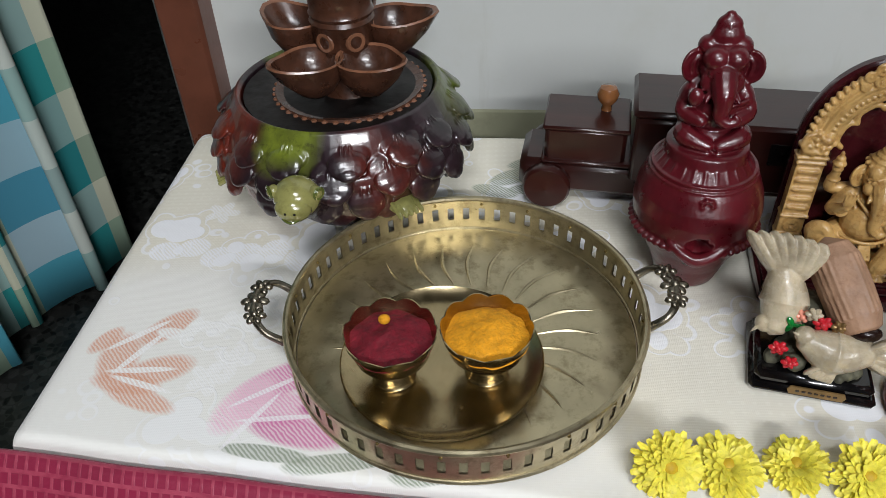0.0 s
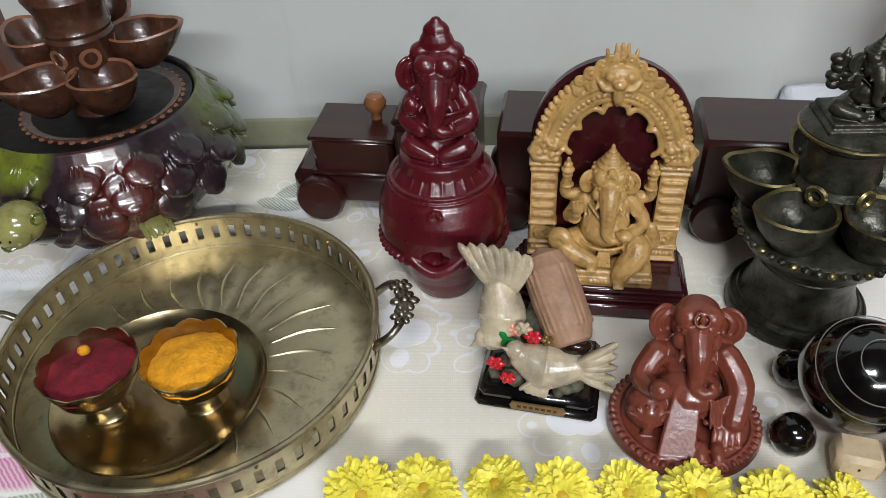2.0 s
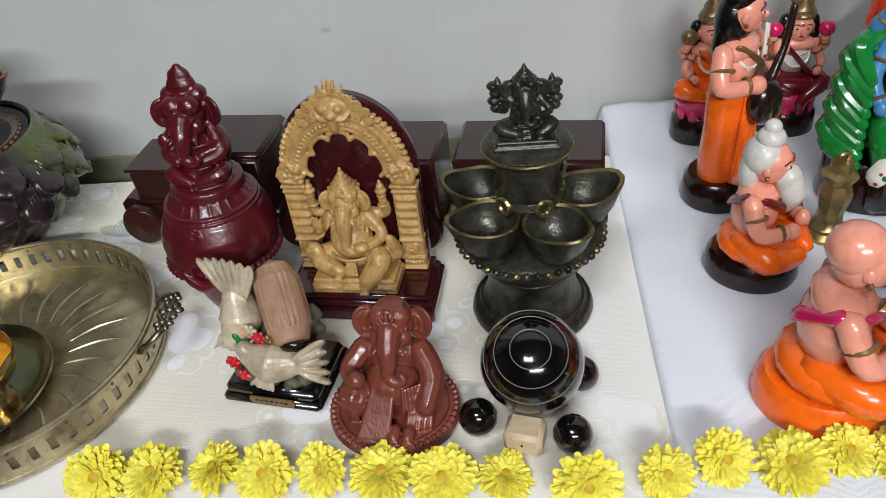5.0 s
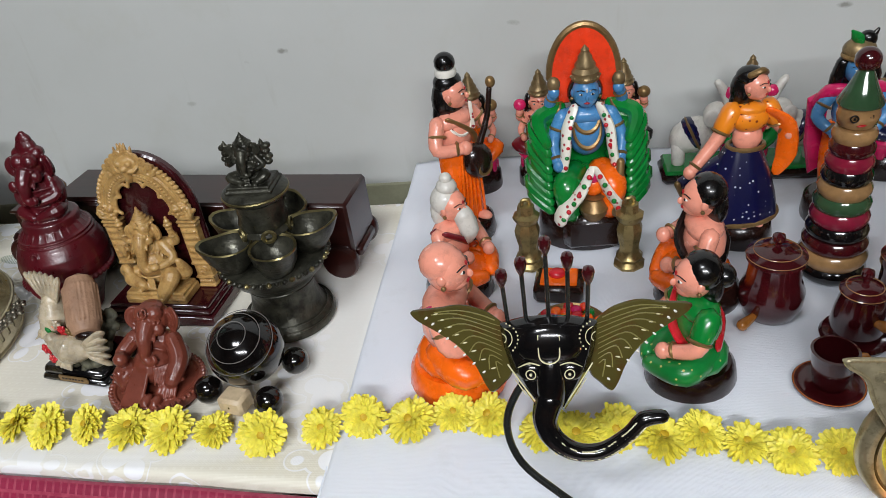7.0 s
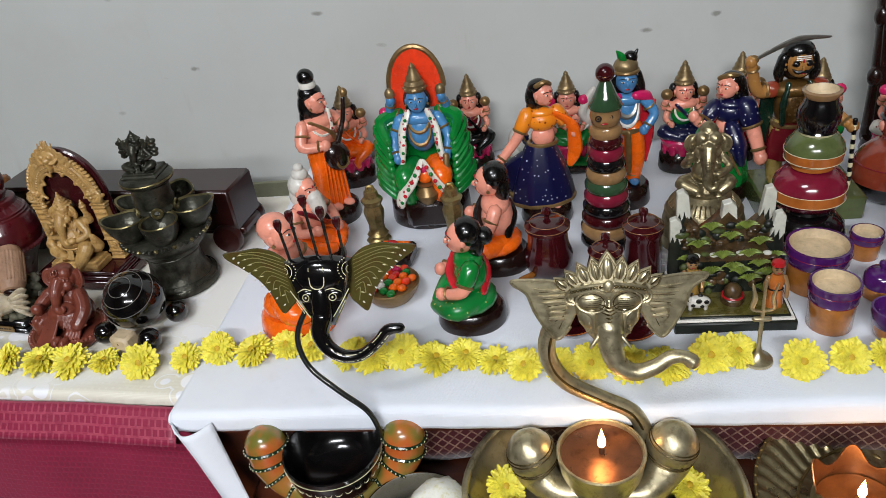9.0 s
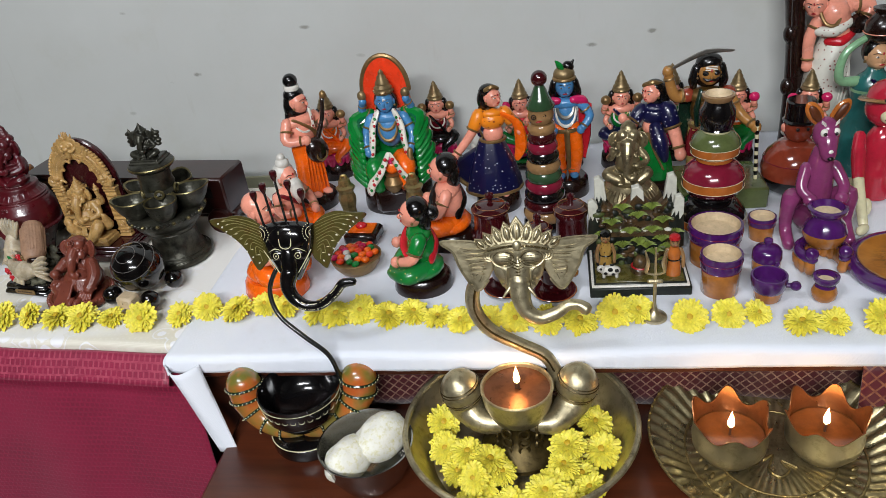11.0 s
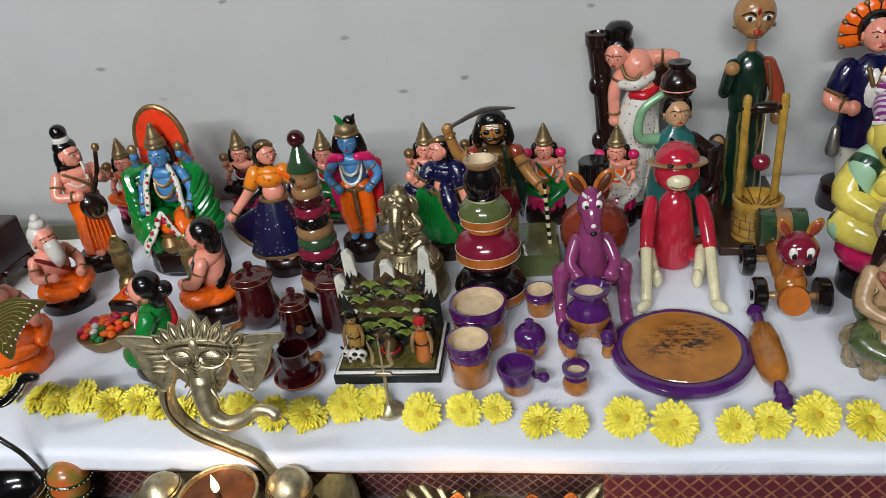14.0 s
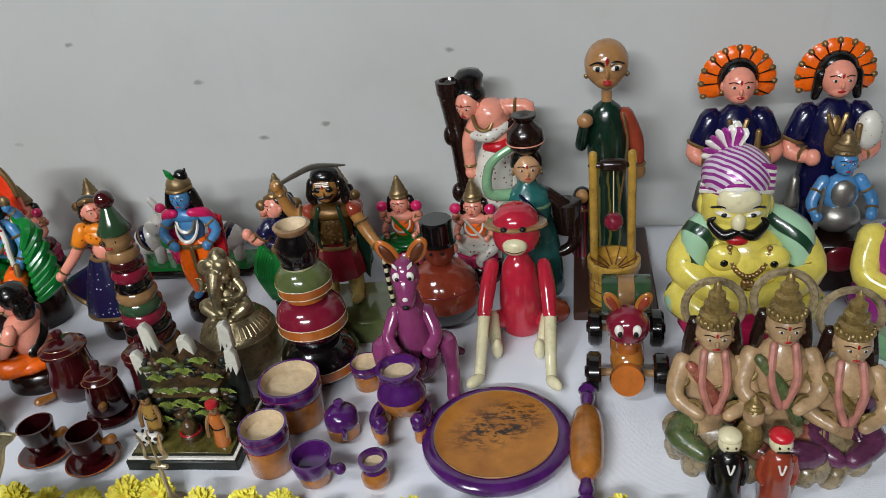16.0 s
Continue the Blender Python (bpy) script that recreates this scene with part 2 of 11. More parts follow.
def wall_material():
    q = Nodes("wall_paint")
    col = q.ramp(q.noise(2.2, 5), [(0.3, lin("b9bbb7")), (0.7, lin("c6c8c5"))])
    col = q.mix(q.ramp(q.noise(7, 6, 0.7), [(0.52, (0, 0, 0)), (0.75, (0.45, 0.45, 0.45))]), col, lin("b4b4a9"))
    # scuffs: small darker strokes, and rusty runs
    mp = q.n("ShaderNodeMapping")
    mp.inputs["Scale"].default_value = (1.0, 1.0, 2.2)
    mp.inputs["Rotation"].default_value = (0, 0.5, 0)
    q.put(q.co, mp.inputs["Vector"])
    v = q.n("ShaderNodeTexVoronoi")
    v.inputs["Scale"].default_value = 9.0
    q.put(mp.outputs[0], v.inputs["Vector"])
    d = q.math("ADD", v.outputs["Distance"], q.math("MULTIPLY", q.math("SUBTRACT", q.noise(60, 4, 0.7), 0.5), 0.16))
    spots = q.ramp(d, [(0.03, (0.75, 0.75, 0.75)), (0.075, (0, 0, 0))])
    keep = q.ramp(q.noise(3.1, 2), [(0.36, (0, 0, 0)), (0.5, (1, 1, 1))])
    col = q.mix(q.mix(1.0, spots, keep, "MULTIPLY"), col, lin("77766c"))
    runs = q.n("ShaderNodeMapping")
    runs.inputs["Scale"].default_value = (14, 1, 1.6)
    q.put(q.co, runs.inputs["Vector"])
    col = q.mix(q.ramp(q.noise(1.4, 5, 0.7, runs.outputs[0]), [(0.62, (0, 0, 0)), (0.8, (0.28, 0.28, 0.28))]), col, lin("8f8a76"))
    q.put(col, q.p.inputs["Base Color"])
    q.p.inputs["Roughness"].default_value = 0.55
    q.bump(q.noise(38, 6, 0.6), 0.10, 0.002)
    MATS["wall_paint"] = q.m


def terrazzo_material():
    q = Nodes("terrazzo")
    v = q.n("ShaderNodeTexVoronoi")
    v.inputs["Scale"].default_value = 75
    q.put(q.co, v.inputs["Vector"])
    sep = q.n("ShaderNodeSeparateColor")
    q.put(v.outputs["Color"], sep.inputs[0])
    # chip colours lowered: the shade beyond the doorway is in them
    chip = q.ramp(sep.outputs[0], [(0.0, lin("0e0f0e")), (0.32, lin("161716")), (0.33, lin("30312f")), (0.66, lin("3a3b38")), (0.67, lin("222321")), (1, lin("4a4a47"))])
    q.t.nodes[-1].color_ramp.interpolation = "CONSTANT"
    e = q.n("ShaderNodeTexVoronoi", feature="DISTANCE_TO_EDGE")
    e.inputs["Scale"].default_value = 75
    q.put(q.co, e.inputs["Vector"])
    col = q.mix(q.ramp(e.outputs["Distance"], [(0.03, (1, 1, 1)), (0.09, (0, 0, 0))]), chip, lin("242523"))
    q.put(col, q.p.inputs["Base Color"])
    q.p.inputs["Roughness"].default_value = 0.4
    MATS["terrazzo"] = q.m


def weave(q, scale):
    """Height of a plain weave on the xy plane."""
    a = q.n("ShaderNodeTexWave", wave_type="BANDS", bands_direction="X")
    b = q.n("ShaderNodeTexWave", wave_type="BANDS", bands_direction="Y")
    for w in (a, b):
        w.inputs["Scale"].default_value = scale
        w.inputs["Distortion"].default_value = 1.2
        q.put(q.co, w.inputs["Vector"])
    return q.math("MAXIMUM", a.outputs["Fac"], b.outputs["Fac"])


def white_cloth_material():
    q = Nodes("white_cotton")
    col = q.ramp(q.noise(6, 5), [(0.3, lin("dfe4ee")), (0.7, lin("eceff5"))])
    col = q.mix(q.ramp(q.noise(17, 6, 0.7), [(0.6, (0, 0, 0)), (0.8, (0.25, 0.25, 0.25))]), col, lin("bdbcb6"))
    q.put(col, q.p.inputs["Base Color"])
    q.p.inputs["Roughness"].default_value = 0.9
    q.p.inputs["Sheen Weight"].default_value = 0.2
    h = q.math("ADD", q.math("MULTIPLY", weave(q, 420), 0.15), q.noise(24, 4, 0.5))
    q.bump(h, 0.35, 0.004)
    MATS["white_cotton"] = q.m


def cream_cloth_material():
    """Cream jacquard with white scallops and sprays, coral and pink flowers and grey-green leaves."""
    q = Nodes("floral_jacquard")
    base = q.ramp(q.noise(5, 4), [(0.3, lin("dbd5c2")), (0.7, lin("e4dfd2"))])
    # white scalloped bands
    warp = q.n("ShaderNodeVectorMath", operation="ADD")
    nz = q.n("ShaderNodeTexNoise")
    nz.inputs["Scale"].default_value = 11
    q.put(q.co, nz.inputs["Vector"])
    sc = q.n("ShaderNodeVectorMath", operation="SCALE")
    q.put(nz.outputs["Color"], sc.inputs[0])
    sc.inputs["Scale"].default_value = 0.035
    q.put(q.co, warp.inputs[0])
    q.put(sc.outputs[0], warp.inputs[1])
    fine = q.n("ShaderNodeTexWave", wave_type="BANDS", bands_direction="Y")
    fine.inputs["Scale"].default_value, fine.inputs["Distortion"].default_value = 150, 0.6
    q.put(q.co, fine.inputs["Vector"])
    base = q.mix(q.mix(1.0, q.ramp(fine.outputs["Fac"], [(0.4, (0, 0, 0)), (0.8, (0.42, 0.42, 0.42))]), q.ramp(q.noise(30, 2), [(0.35, (0.3, 0.3, 0.3)), (0.6, (1, 1, 1))]), "MULTIPLY"), base, lin("ece8da"))
    v = q.n("ShaderNodeTexVoronoi", feature="F1")
    v.inputs["Scale"].default_value, v.inputs["Randomness"].default_value = 12, 0.8
    q.put(warp.outputs[0], v.inputs["Vector"])
    lobes = q.n("ShaderNodeTexVoronoi", feature="F1")
    lobes.inputs["Scale"].default_value = 46
    q.put(q.co, lobes.inputs["Vector"])
    figure = q.math("ADD", v.outputs["Distance"], q.math("MULTIPLY", lobes.outputs["Distance"], 0.42))
    rings = q.ramp(figure, [(0.46, (1, 1, 1)), (0.475, (0, 0, 0)), (0.56, (0, 0, 0)), (0.57, (0.75, 0.75, 0.75)), (0.595, (0.75, 0.75, 0.75)), (0.605, (0, 0, 0))])
    dots = q.n("ShaderNodeTexVoronoi", feature="F1")
    dots.inputs["Scale"].default_value, dots.inputs["Randomness"].default_value = 130, 0.1
    q.put(q.co, dots.inputs["Vector"])
    base = q.mix(q.ramp(dots.outputs["Distance"], [(0.16, (0.25, 0.25, 0.25)), (0.24, (0, 0, 0))]), base, lin("efece0"))
    col = q.mix(rings, base, lin("f0f0f2"))
    # broad white field round the printed flowers
    for x, y, rx, ry in ((-0.15, 0.46, 0.19, 0.13), (0.02, 0.40, 0.16, 0.05), (0.30, 0.38, 0.20, 0.03), (0.49, 0.55, 0.05, 0.2)):
        col = q.mix(q.mix(1.0, q.oval(x, y, rx, ry, 0, 0.35), (0.75, 0.75, 0.75, 1), "MULTIPLY"), col, lin("ecebe8"))
    hatch = q.n("ShaderNodeTexWave", wave_type="BANDS", bands_direction="DIAGONAL")
    hatch.inputs["Scale"].default_value, hatch.inputs["Distortion"].default_value = 190, 3
    q.put(q.co, hatch.inputs["Vector"])
    lines = q.ramp(hatch.outputs["Fac"], [(0.35, (0.45, 0.45, 0.45)), (0.6, (1, 1, 1))])

    def leaf(x, y, rx, ry, turn, h, k=1.0, soft=0.1):
        nonlocal col
        m = q.mix(1.0, q.oval(x, y, rx, ry, turn, soft), lines, "MULTIPLY")
        if k < 1:
            m = q.mix(1.0, m, (k, k, k, 1), "MULTIPLY")
        col = q.mix(m, col, lin(h))

    for x, y, rx, ry, a in ((-0.172, 0.492, 0.026, 0.012, 48), (-0.196, 0.462, 0.026, 0.016, 100), (-0.165, 0.452, 0.028, 0.014, 20),
                            (-0.182, 0.440, 0.028, 0.010, -8), (-0.168, 0.428, 0.030, 0.009, -18), (-0.212, 0.478, 0.016, 0.008, 60)):
        leaf(x, y, rx, ry, a, "d69a7c", 0.85, 0.3)
    for x, y, rx, ry, a, h in ((-0.080, 0.447, 0.036, 0.015, 35, "d77fae"), (-0.072, 0.425, 0.040, 0.015, 5, "e2a5c2"), (-0.060, 0.408, 0.036, 0.012, -10, "cf6fa2"),
                               (-0.098, 0.428, 0.030, 0.016, 60, "ecc3d3"), (-0.045, 0.432, 0.020, 0.009, 25, "b8478a")):
        leaf(x, y, rx, ry, a, h, 0.9, 0.3)
    for x, y, rx, ry, a in ((-0.03, 0.388, 0.035, 0.007, 8), (-0.075, 0.392, 0.03, 0.006, -5), (0.03, 0.385, 0.03, 0.008, 10),
                            (0.070, 0.690, 0.024, 0.011, 30), (0.055, 0.668, 0.022, 0.009, -15), (0.092, 0.715, 0.030, 0.010, 20), (0.085, 0.672, 0.020, 0.008, 5),
                            (0.12, 0.735, 0.024, 0.008, 15)):
        leaf(x, y, rx, ry, a, "8e9884", 0.9, 0.15)
    for i in range(6):
        leaf(-0.205 + 0.022 * i, 0.575 + 0.006 * math.sin(i * 2.1), 0.014, 0.012, 20 * i, "f1f1f3", 1.0, 0.1)
    for x, y, a in ((-0.183, 0.468, 60), (-0.176, 0.452, 5), (-0.172, 0.440, -15), (-0.190, 0.484, 40)):
        leaf(x, y, 0.026, 0.0028, a, "f2f0ee", 1.0, 0.2)
    for x, y, a in ((-0.085, 0.440, 35), (-0.072, 0.418, 8), (-0.090, 0.415, 60)):
        leaf(x, y, 0.030, 0.0022, a, "f2eef0", 0.9, 0.2)
    for i in range(7):
        leaf(-0.165 + 0.011 * i, 0.486 + 0.004 * i, 0.015, 0.006, 75 if i % 2 else -10, "f0efec", 1.0, 0.2)
    for cx, cy in ((-0.174, 0.627), (-0.118, 0.463), (-0.128, 0.447), (0.31, 0.45)):
        for k in range(5):
            leaf(cx + 0.008 * math.cos(k * 1.257), cy + 0.008 * math.sin(k * 1.257), 0.008, 0.005, k * 72, "efeeec", 0.9, 0.2)
    q.put(col, q.p.inputs["Base Color"])
    q.p.inputs["Roughness"].default_value = 0.9
    q.p.inputs["Sheen Weight"].default_value = 0.2
    h = q.math("ADD", q.math("MULTIPLY", weave(q, 260), 0.06), q.noise(18, 4, 0.5))
    q.bump(q.math("ADD", h, q.math("MULTIPLY", rings, 0.12)), 0.3, 0.003)
    MATS["floral_jacquard"] = q.m


def brocade_material(name, ground, thread, scale, small):
    """A silk brocade: lattice of small woven figures."""
    q = Nodes(name)
    mp = q.n("ShaderNodeMapping")
    mp.inputs["Rotation"].default_value = (0, radians(45), 0) if not small else (0, 0, 0)
    mp.inputs["Scale"].default_value = (scale, 0.001, scale)
    q.put(q.co, mp.inputs["Vector"])
    b = q.n("ShaderNodeTexBrick")
    b.offset = 0.5 if small else 0.0
    b.inputs["Scale"].default_value = 1.0
    b.inputs["Mortar Size"].default_value = 0.16 if small else 0.11
    b.inputs["Mortar Smooth"].default_value = 0.3
    b.inputs["Brick Width"].default_value, b.inputs["Row Height"].default_value = 1.0, 1.0
    sw = q.n("ShaderNodeSeparateXYZ")
    q.put(mp.outputs[0], sw.inputs[0])
    cb = q.n("ShaderNodeCombineXYZ")
    q.put(sw.outputs[0], cb.inputs[0])
    q.put(sw.outputs[2], cb.inputs[1])
    q.put(cb.outputs[0], b.inputs["Vector"])
    wear = q.ramp(q.noise(120, 3), [(0.35, (0.25, 0.25, 0.25)), (0.6, (0.9, 0.9, 0.9))])
    ground_c = q.ramp(q.noise(14, 4), [(0.3, tuple(v * 0.7 for v in lin(ground)[:3]) + (1,)), (0.7, lin(ground))])
    col = q.mix(q.mix(1.0, b.outputs["Fac"], wear, "MULTIPLY"), ground_c, lin(thread))
    q.put(col, q.p.inputs["Base Color"])
    q.p.inputs["Roughness"].default_value = 0.5
    q.p.inputs["Sheen Weight"].default_value = 0.3
    q.bump(q.math("ADD", b.outputs["Fac"], q.noise(300, 3)), 0.3, 0.0008)
    MATS[name] = q.m


def plaid_material():
    q = Nodes("teal_plaid")
    sw = q.n("ShaderNodeSeparateXYZ")
    q.put(q.n("ShaderNodeTexCoord").outputs["UV"], sw.inputs[0])
    u, w = sw.outputs[0], sw.outputs[1]

    def band(x, stops):
        r = q.ramp(q.math("FRACT", x), stops)
        q.t.nodes[-1].color_ramp.interpolation = "CONSTANT"
        return r
    cols = [(0.0, lin("cfd3c8")), (0.25, lin("2a8f8f")), (0.5, lin("d0c89c")), (0.75, lin("5d9cc0"))]
    a = band(u, cols)
    b = band(w, [(0.0, lin("2a9a98")), (0.25, lin("c9d2c9")), (0.5, lin("1f7f86")), (0.75, lin("b9cbc4"))])
    q.put(q.mix(0.5, a, b), q.p.inputs["Base Color"])
    q.p.inputs["Roughness"].default_value = 0.9
    q.bump(q.noise(500, 2), 0.2, 0.0005)
    MATS["teal_plaid"] = q.m


def chapati_board_material():
    q = Nodes("board_face")
    col = q.ramp(q.noise(26, 6, 0.6), [(0.3, lin("8f5518")), (0.7, lin("bd7c2a"))])
    mp = q.n("ShaderNodeMapping")
    mp.inputs["Rotation"].default_value = (0, 0, radians(-38))
    mp.inputs["Scale"].default_value = (1, 2.2, 1)
    q.put(q.co, mp.inputs["Vector"])
    blot = q.ramp(q.noise(70, 6, 0.75, mp.outputs[0]), [(0.47, (0, 0, 0)), (0.55, (1, 1, 1))])
    zone = q.mix(1.0, blot, q.oval(0.004, 0.010, 0.060, 0.034, 32, 0.6), "MULTIPLY")
    col = q.mix(zone, col, lin("1c1008"))
    q.put(col, q.p.inputs["Base Color"])
    q.p.inputs["Roughness"].default_value = 0.35
    q.p.inputs["Coat Weight"].default_value = 0.35
    q.bump(q.noise(200, 4), 0.12)
    MATS["board_face"] = q.m


def dotted(name, ground, dot, scale, size, coat=0.4):
    q = Nodes(name)
    v = q.n("ShaderNodeTexVoronoi")
    v.inputs["Scale"].default_value = scale
    v.inputs["Randomness"].default_value = 0.55
    q.put(q.co, v.inputs["Vector"])
    col = q.ramp(q.noise(45), [(0.3, tuple(c * 0.8 for c in lin(ground)[:3]) + (1,)), (0.7, lin(ground))])
    q.put(q.mix(q.ramp(v.outputs["Distance"], [(size, (1, 1, 1)), (size + 0.06, (0, 0, 0))]), col, lin(dot)), q.p.inputs["Base Color"])
    q.p.inputs["Roughness"].default_value = 0.3
    q.p.inputs["Coat Weight"].default_value = coat
    MATS[name] = q.m


def striped(name, a, b, scale, width, axis="Z", dist=0.0, coat=0.5, metal=0.0):
    q = Nodes(name)
    w = q.n("ShaderNodeTexWave", wave_type="BANDS", bands_direction=axis)
    w.inputs["Scale"].default_value, w.inputs["Distortion"].default_value = scale, dist
    q.put(q.co, w.inputs["Vector"])
    q.put(q.mix(q.ramp(w.outputs["Fac"], [(width, (0, 0, 0)), (width + 0.08, (1, 1, 1))]), lin(a), lin(b)), q.p.inputs["Base Color"])
    q.p.inputs["Roughness"].default_value = 0.28
    q.p.inputs["Coat Weight"].default_value = coat
    q.p.inputs["Metallic"].default_value = metal
    MATS[name] = q.m


flame_material()
glow_material()
wall_material()
terrazzo_material()
white_cloth_material()
cream_cloth_material()
brocade_material("red_brocade", "5c1020", "94603f", 92, False)
brocade_material("magenta_brocade", "8c0e38", "90113b", 150, True)
brocade_material("border_brocade", "94123d", "a83f55", 140, True)
brocade_material("net_brocade", "4a0f18", "9a7a66", 120, False)
plaid_material()
chapati_board_material()
wood_material("rosewood", "200c0b", "3c1813", 0.28, 40, (0.15, 1, 1))
wood_material("platform_wood", "35170d", "6a341c", 0.32, 26, (0.12, 1, 1))
wood_material("plank_brown", "2f1810", "50301f", 0.35, 40, (1, 0.15, 1))
dotted("orange_dotted", "f08a1e", "7a2a10", 150, 0.16)
dotted("navy_dotted", "0c0e3a", "b9bac4", 170, 0.13)
dotted("tan_dotted", "b08a44", "1c1410", 260, 0.22)
dotted("white_dotted", "dfdccf", "7d2a22", 170, 0.16)
dotted("garland_paint", "ece8da", "9c2430", 150, 0.22)
dotted("green_dotted", "12833a", "c9c070", 150, 0.12)
striped("bottle_stripe", "0c281d", "66602c", 28, 0.82, "X", 3.0)
striped("turban_stripe", "8f2f86", "d9cbd8", 75, 0.45, "DIAGONAL", 1.5, 0.6, 0.15)
striped("green_stripe", "9cc3a0", "173a25", 16, 0.62, "DIAGONAL", 2.0)
paint("lamp_wing", "4c4520", 0.28, coat=0.5, var=0.1, scale=28, bump=0.1, dirt=0.8, dirtcol="4a2410")


def turtle_glaze_material():
    """Dark brown glaze that runs into rust and moss green patches."""
    q = Nodes("turtle_glaze")
    col = q.ramp(q.noise(60, 5, 0.6), [(0.3, lin("150d10")), (0.7, lin("33242a"))])
    col = q.mix(q.ramp(q.noise(26, 3), [(0.55, (0, 0, 0)), (0.7, (0.6, 0.6, 0.6))]), col, lin("4a1c14"))
    for x, y, rx, ry, h in ((-0.075, -0.045, 0.045, 0.045, "6a2616"), (0.045, -0.085, 0.035, 0.02, "4e1c16"), (-0.022, -0.078, 0.030, 0.020, "6f7a26"), (0.085, 0.03, 0.03, 0.06, "535e24"), (-0.055, 0.06, 0.04, 0.03, "5a6828")):
        patch = q.mix(1.0, q.oval(x, y, rx, ry, 0, 0.5), q.ramp(q.noise(70, 4, 0.6), [(0.3, (0.55, 0.55, 0.55)), (0.6, (1, 1, 1))]), "MULTIPLY")
        col = q.mix(patch, col, lin(h))
    col = q.mix(q.ramp(q.noise(150, 5, 0.7), [(0.52, (0, 0, 0)), (0.7, (0.7, 0.7, 0.7))]), col, lin("1a1110"))
    q.put(col, q.p.inputs["Base Color"])
    q.p.inputs["Roughness"].default_value = 0.3
    q.p.inputs["Coat Weight"].default_value = 0.6
    q.p.inputs["Coat Roughness"].default_value = 0.12
    q.bump(q.noise(110, 4), 0.4)
    MATS["turtle_glaze"] = q.m


turtle_glaze_material()
paint("brass_line", "5a4c2c", 0.42, metal=0.8, var=0.3, scale=60, bump=0.3, dirt=0.6, dirtcol="1c160a")
paint("salver_brass", "b3a680", 0.3, metal=0.9, var=0.2, scale=35, bump=0.25, bscale=130, dirt=0.6, dirtcol="4a3c20")
paint("resin_flesh", "b0926c", 0.4, coat=0.2, var=0.2, scale=80, bump=0.5, bscale=220, dirt=0.5, dirtcol="8a5a40")
paint("resin_pink", "b5796a", 0.4, var=0.2, scale=90, bump=0.4)
paint("resin_gold", "8a7444", 0.36, coat=0.2, metal=0.3, var=0.25, scale=90, bump=0.6, bscale=240, dirt=0.8, dirtcol="3a2a14")
paint("resin_green", "4c5c36", 0.36, coat=0.3, var=0.3, scale=70, bump=0.5, bscale=220, dirt=0.7, dirtcol="8a7a58")
paint("resin_rose", "8a4a3c", 0.36, coat=0.3, var=0.3, scale=70, bump=0.5, bscale=220, dirt=0.6, dirtcol="b09a78")
paint("resin_violet", "5a2c48", 0.36, coat=0.3, var=0.3, scale=70, bump=0.5, bscale=220, dirt=0.5, dirtcol="2a1420")
paint("wing_line", "7d7540", 0.35, var=0.1, bump=0)
paint("stem_grey", "2c2e2c", 0.3, metal=0.4, coat=0.4, var=0.2, bump=0.1)
paint("warrior_gold", "6a4c22", 0.36, metal=0.45, var=0.3, bump=0.4, dirt=0.7, dirtcol="24130a")
paint("warrior_skin", "a8763e", 0.3, coat=0.3, var=0.1)


def paddle_material():
    """Orange lacquer that runs into olive downwards."""
    q = Nodes("paddle_glaze")
    sw = q.n("ShaderNodeSeparateXYZ")
    q.put(q.co, sw.inputs[0])
    h = q.math("ADD", q.math("MULTIPLY", sw.outputs[2], 10.0), q.math("MULTIPLY", q.noise(60, 3), 0.35))
    tint = q.ramp(q.noise(38, 2), [(0.40, lin("6d6a2c")), (0.56, lin("b5602a")), (0.75, lin("c0491c"))])
    q.put(q.mix(q.ramp(h, [(0.3, (0.7, 0.7, 0.7)), (0.8, (0.1, 0.1, 0.1))]), tint, lin("8a7334")), q.p.inputs["Base Color"])
    q.t.nodes[-1].label = "orange over olive"
    q.p.inputs["Roughness"].default_value = 0.25
    q.p.inputs["Coat Weight"].default_value = 0.6
    MATS["paddle_glaze"] = q.m


paddle_material()
striped("red_stripe_skirt", "2a1216", "8a2630", 70, 0.6, "X", 1.0)
paint("resin_marble", "8f7f60", 0.33, coat=0.4, var=0.3, scale=75, bump=0.6, bscale=200, dirt=0.9, dirtcol="4a3620")


# ---- mesh tools ----
class Build:
    """Gathers faces in centimetres; each face keeps its material."""

    def __init__(self):
        self.v, self.f, self.i, self.slots, self.M = [], [], [], [], Matrix()

    def add(self, verts, faces, mat, M=None):
        m = self.M @ M if M is not None else self.M
        n = len(self.v)
        self.v += [m @ Vector(p) for p in verts]
        if mat not in self.slots:
            self.slots.append(mat)
        k = self.slots.index(mat)
        self.f += [tuple(n + a for a in f) for f in faces]
        self.i += [k] * len(faces)
        return self

    def done(self, name, loc=None, rz=0.0, parent=None, scale=0.01, sharp=0.75, rx=0.0, ry=0.0, **tags):
        me = bpy.data.meshes.new(name)
        me.from_pydata([p * scale for p in self.v], [], self.f)
        for s in self.slots:
            me.materials.append(MATS[s])
        me.polygons.foreach_set("material_index", self.i)
        me.shade_smooth()
        me.set_sharp_from_angle(angle=sharp)
        me.update()
        ob = new(name, me)
        if parent is not None:
            ob.parent = parent
        if loc is not None:
            ob.matrix_basis = pose(*loc, rx, ry, rz)
        return tagged(ob, **tags)


def thing(name, loc, rz=0.0, **tags):
    ob = new(name)
    ob.matrix_basis = pose(*loc, 0, 0, rz)
    return tagged(ob, **tags)


def turn(c, rot):
    return Matrix.Translation(c) @ Euler([radians(a) for a in rot]).to_matrix().to_4x4()


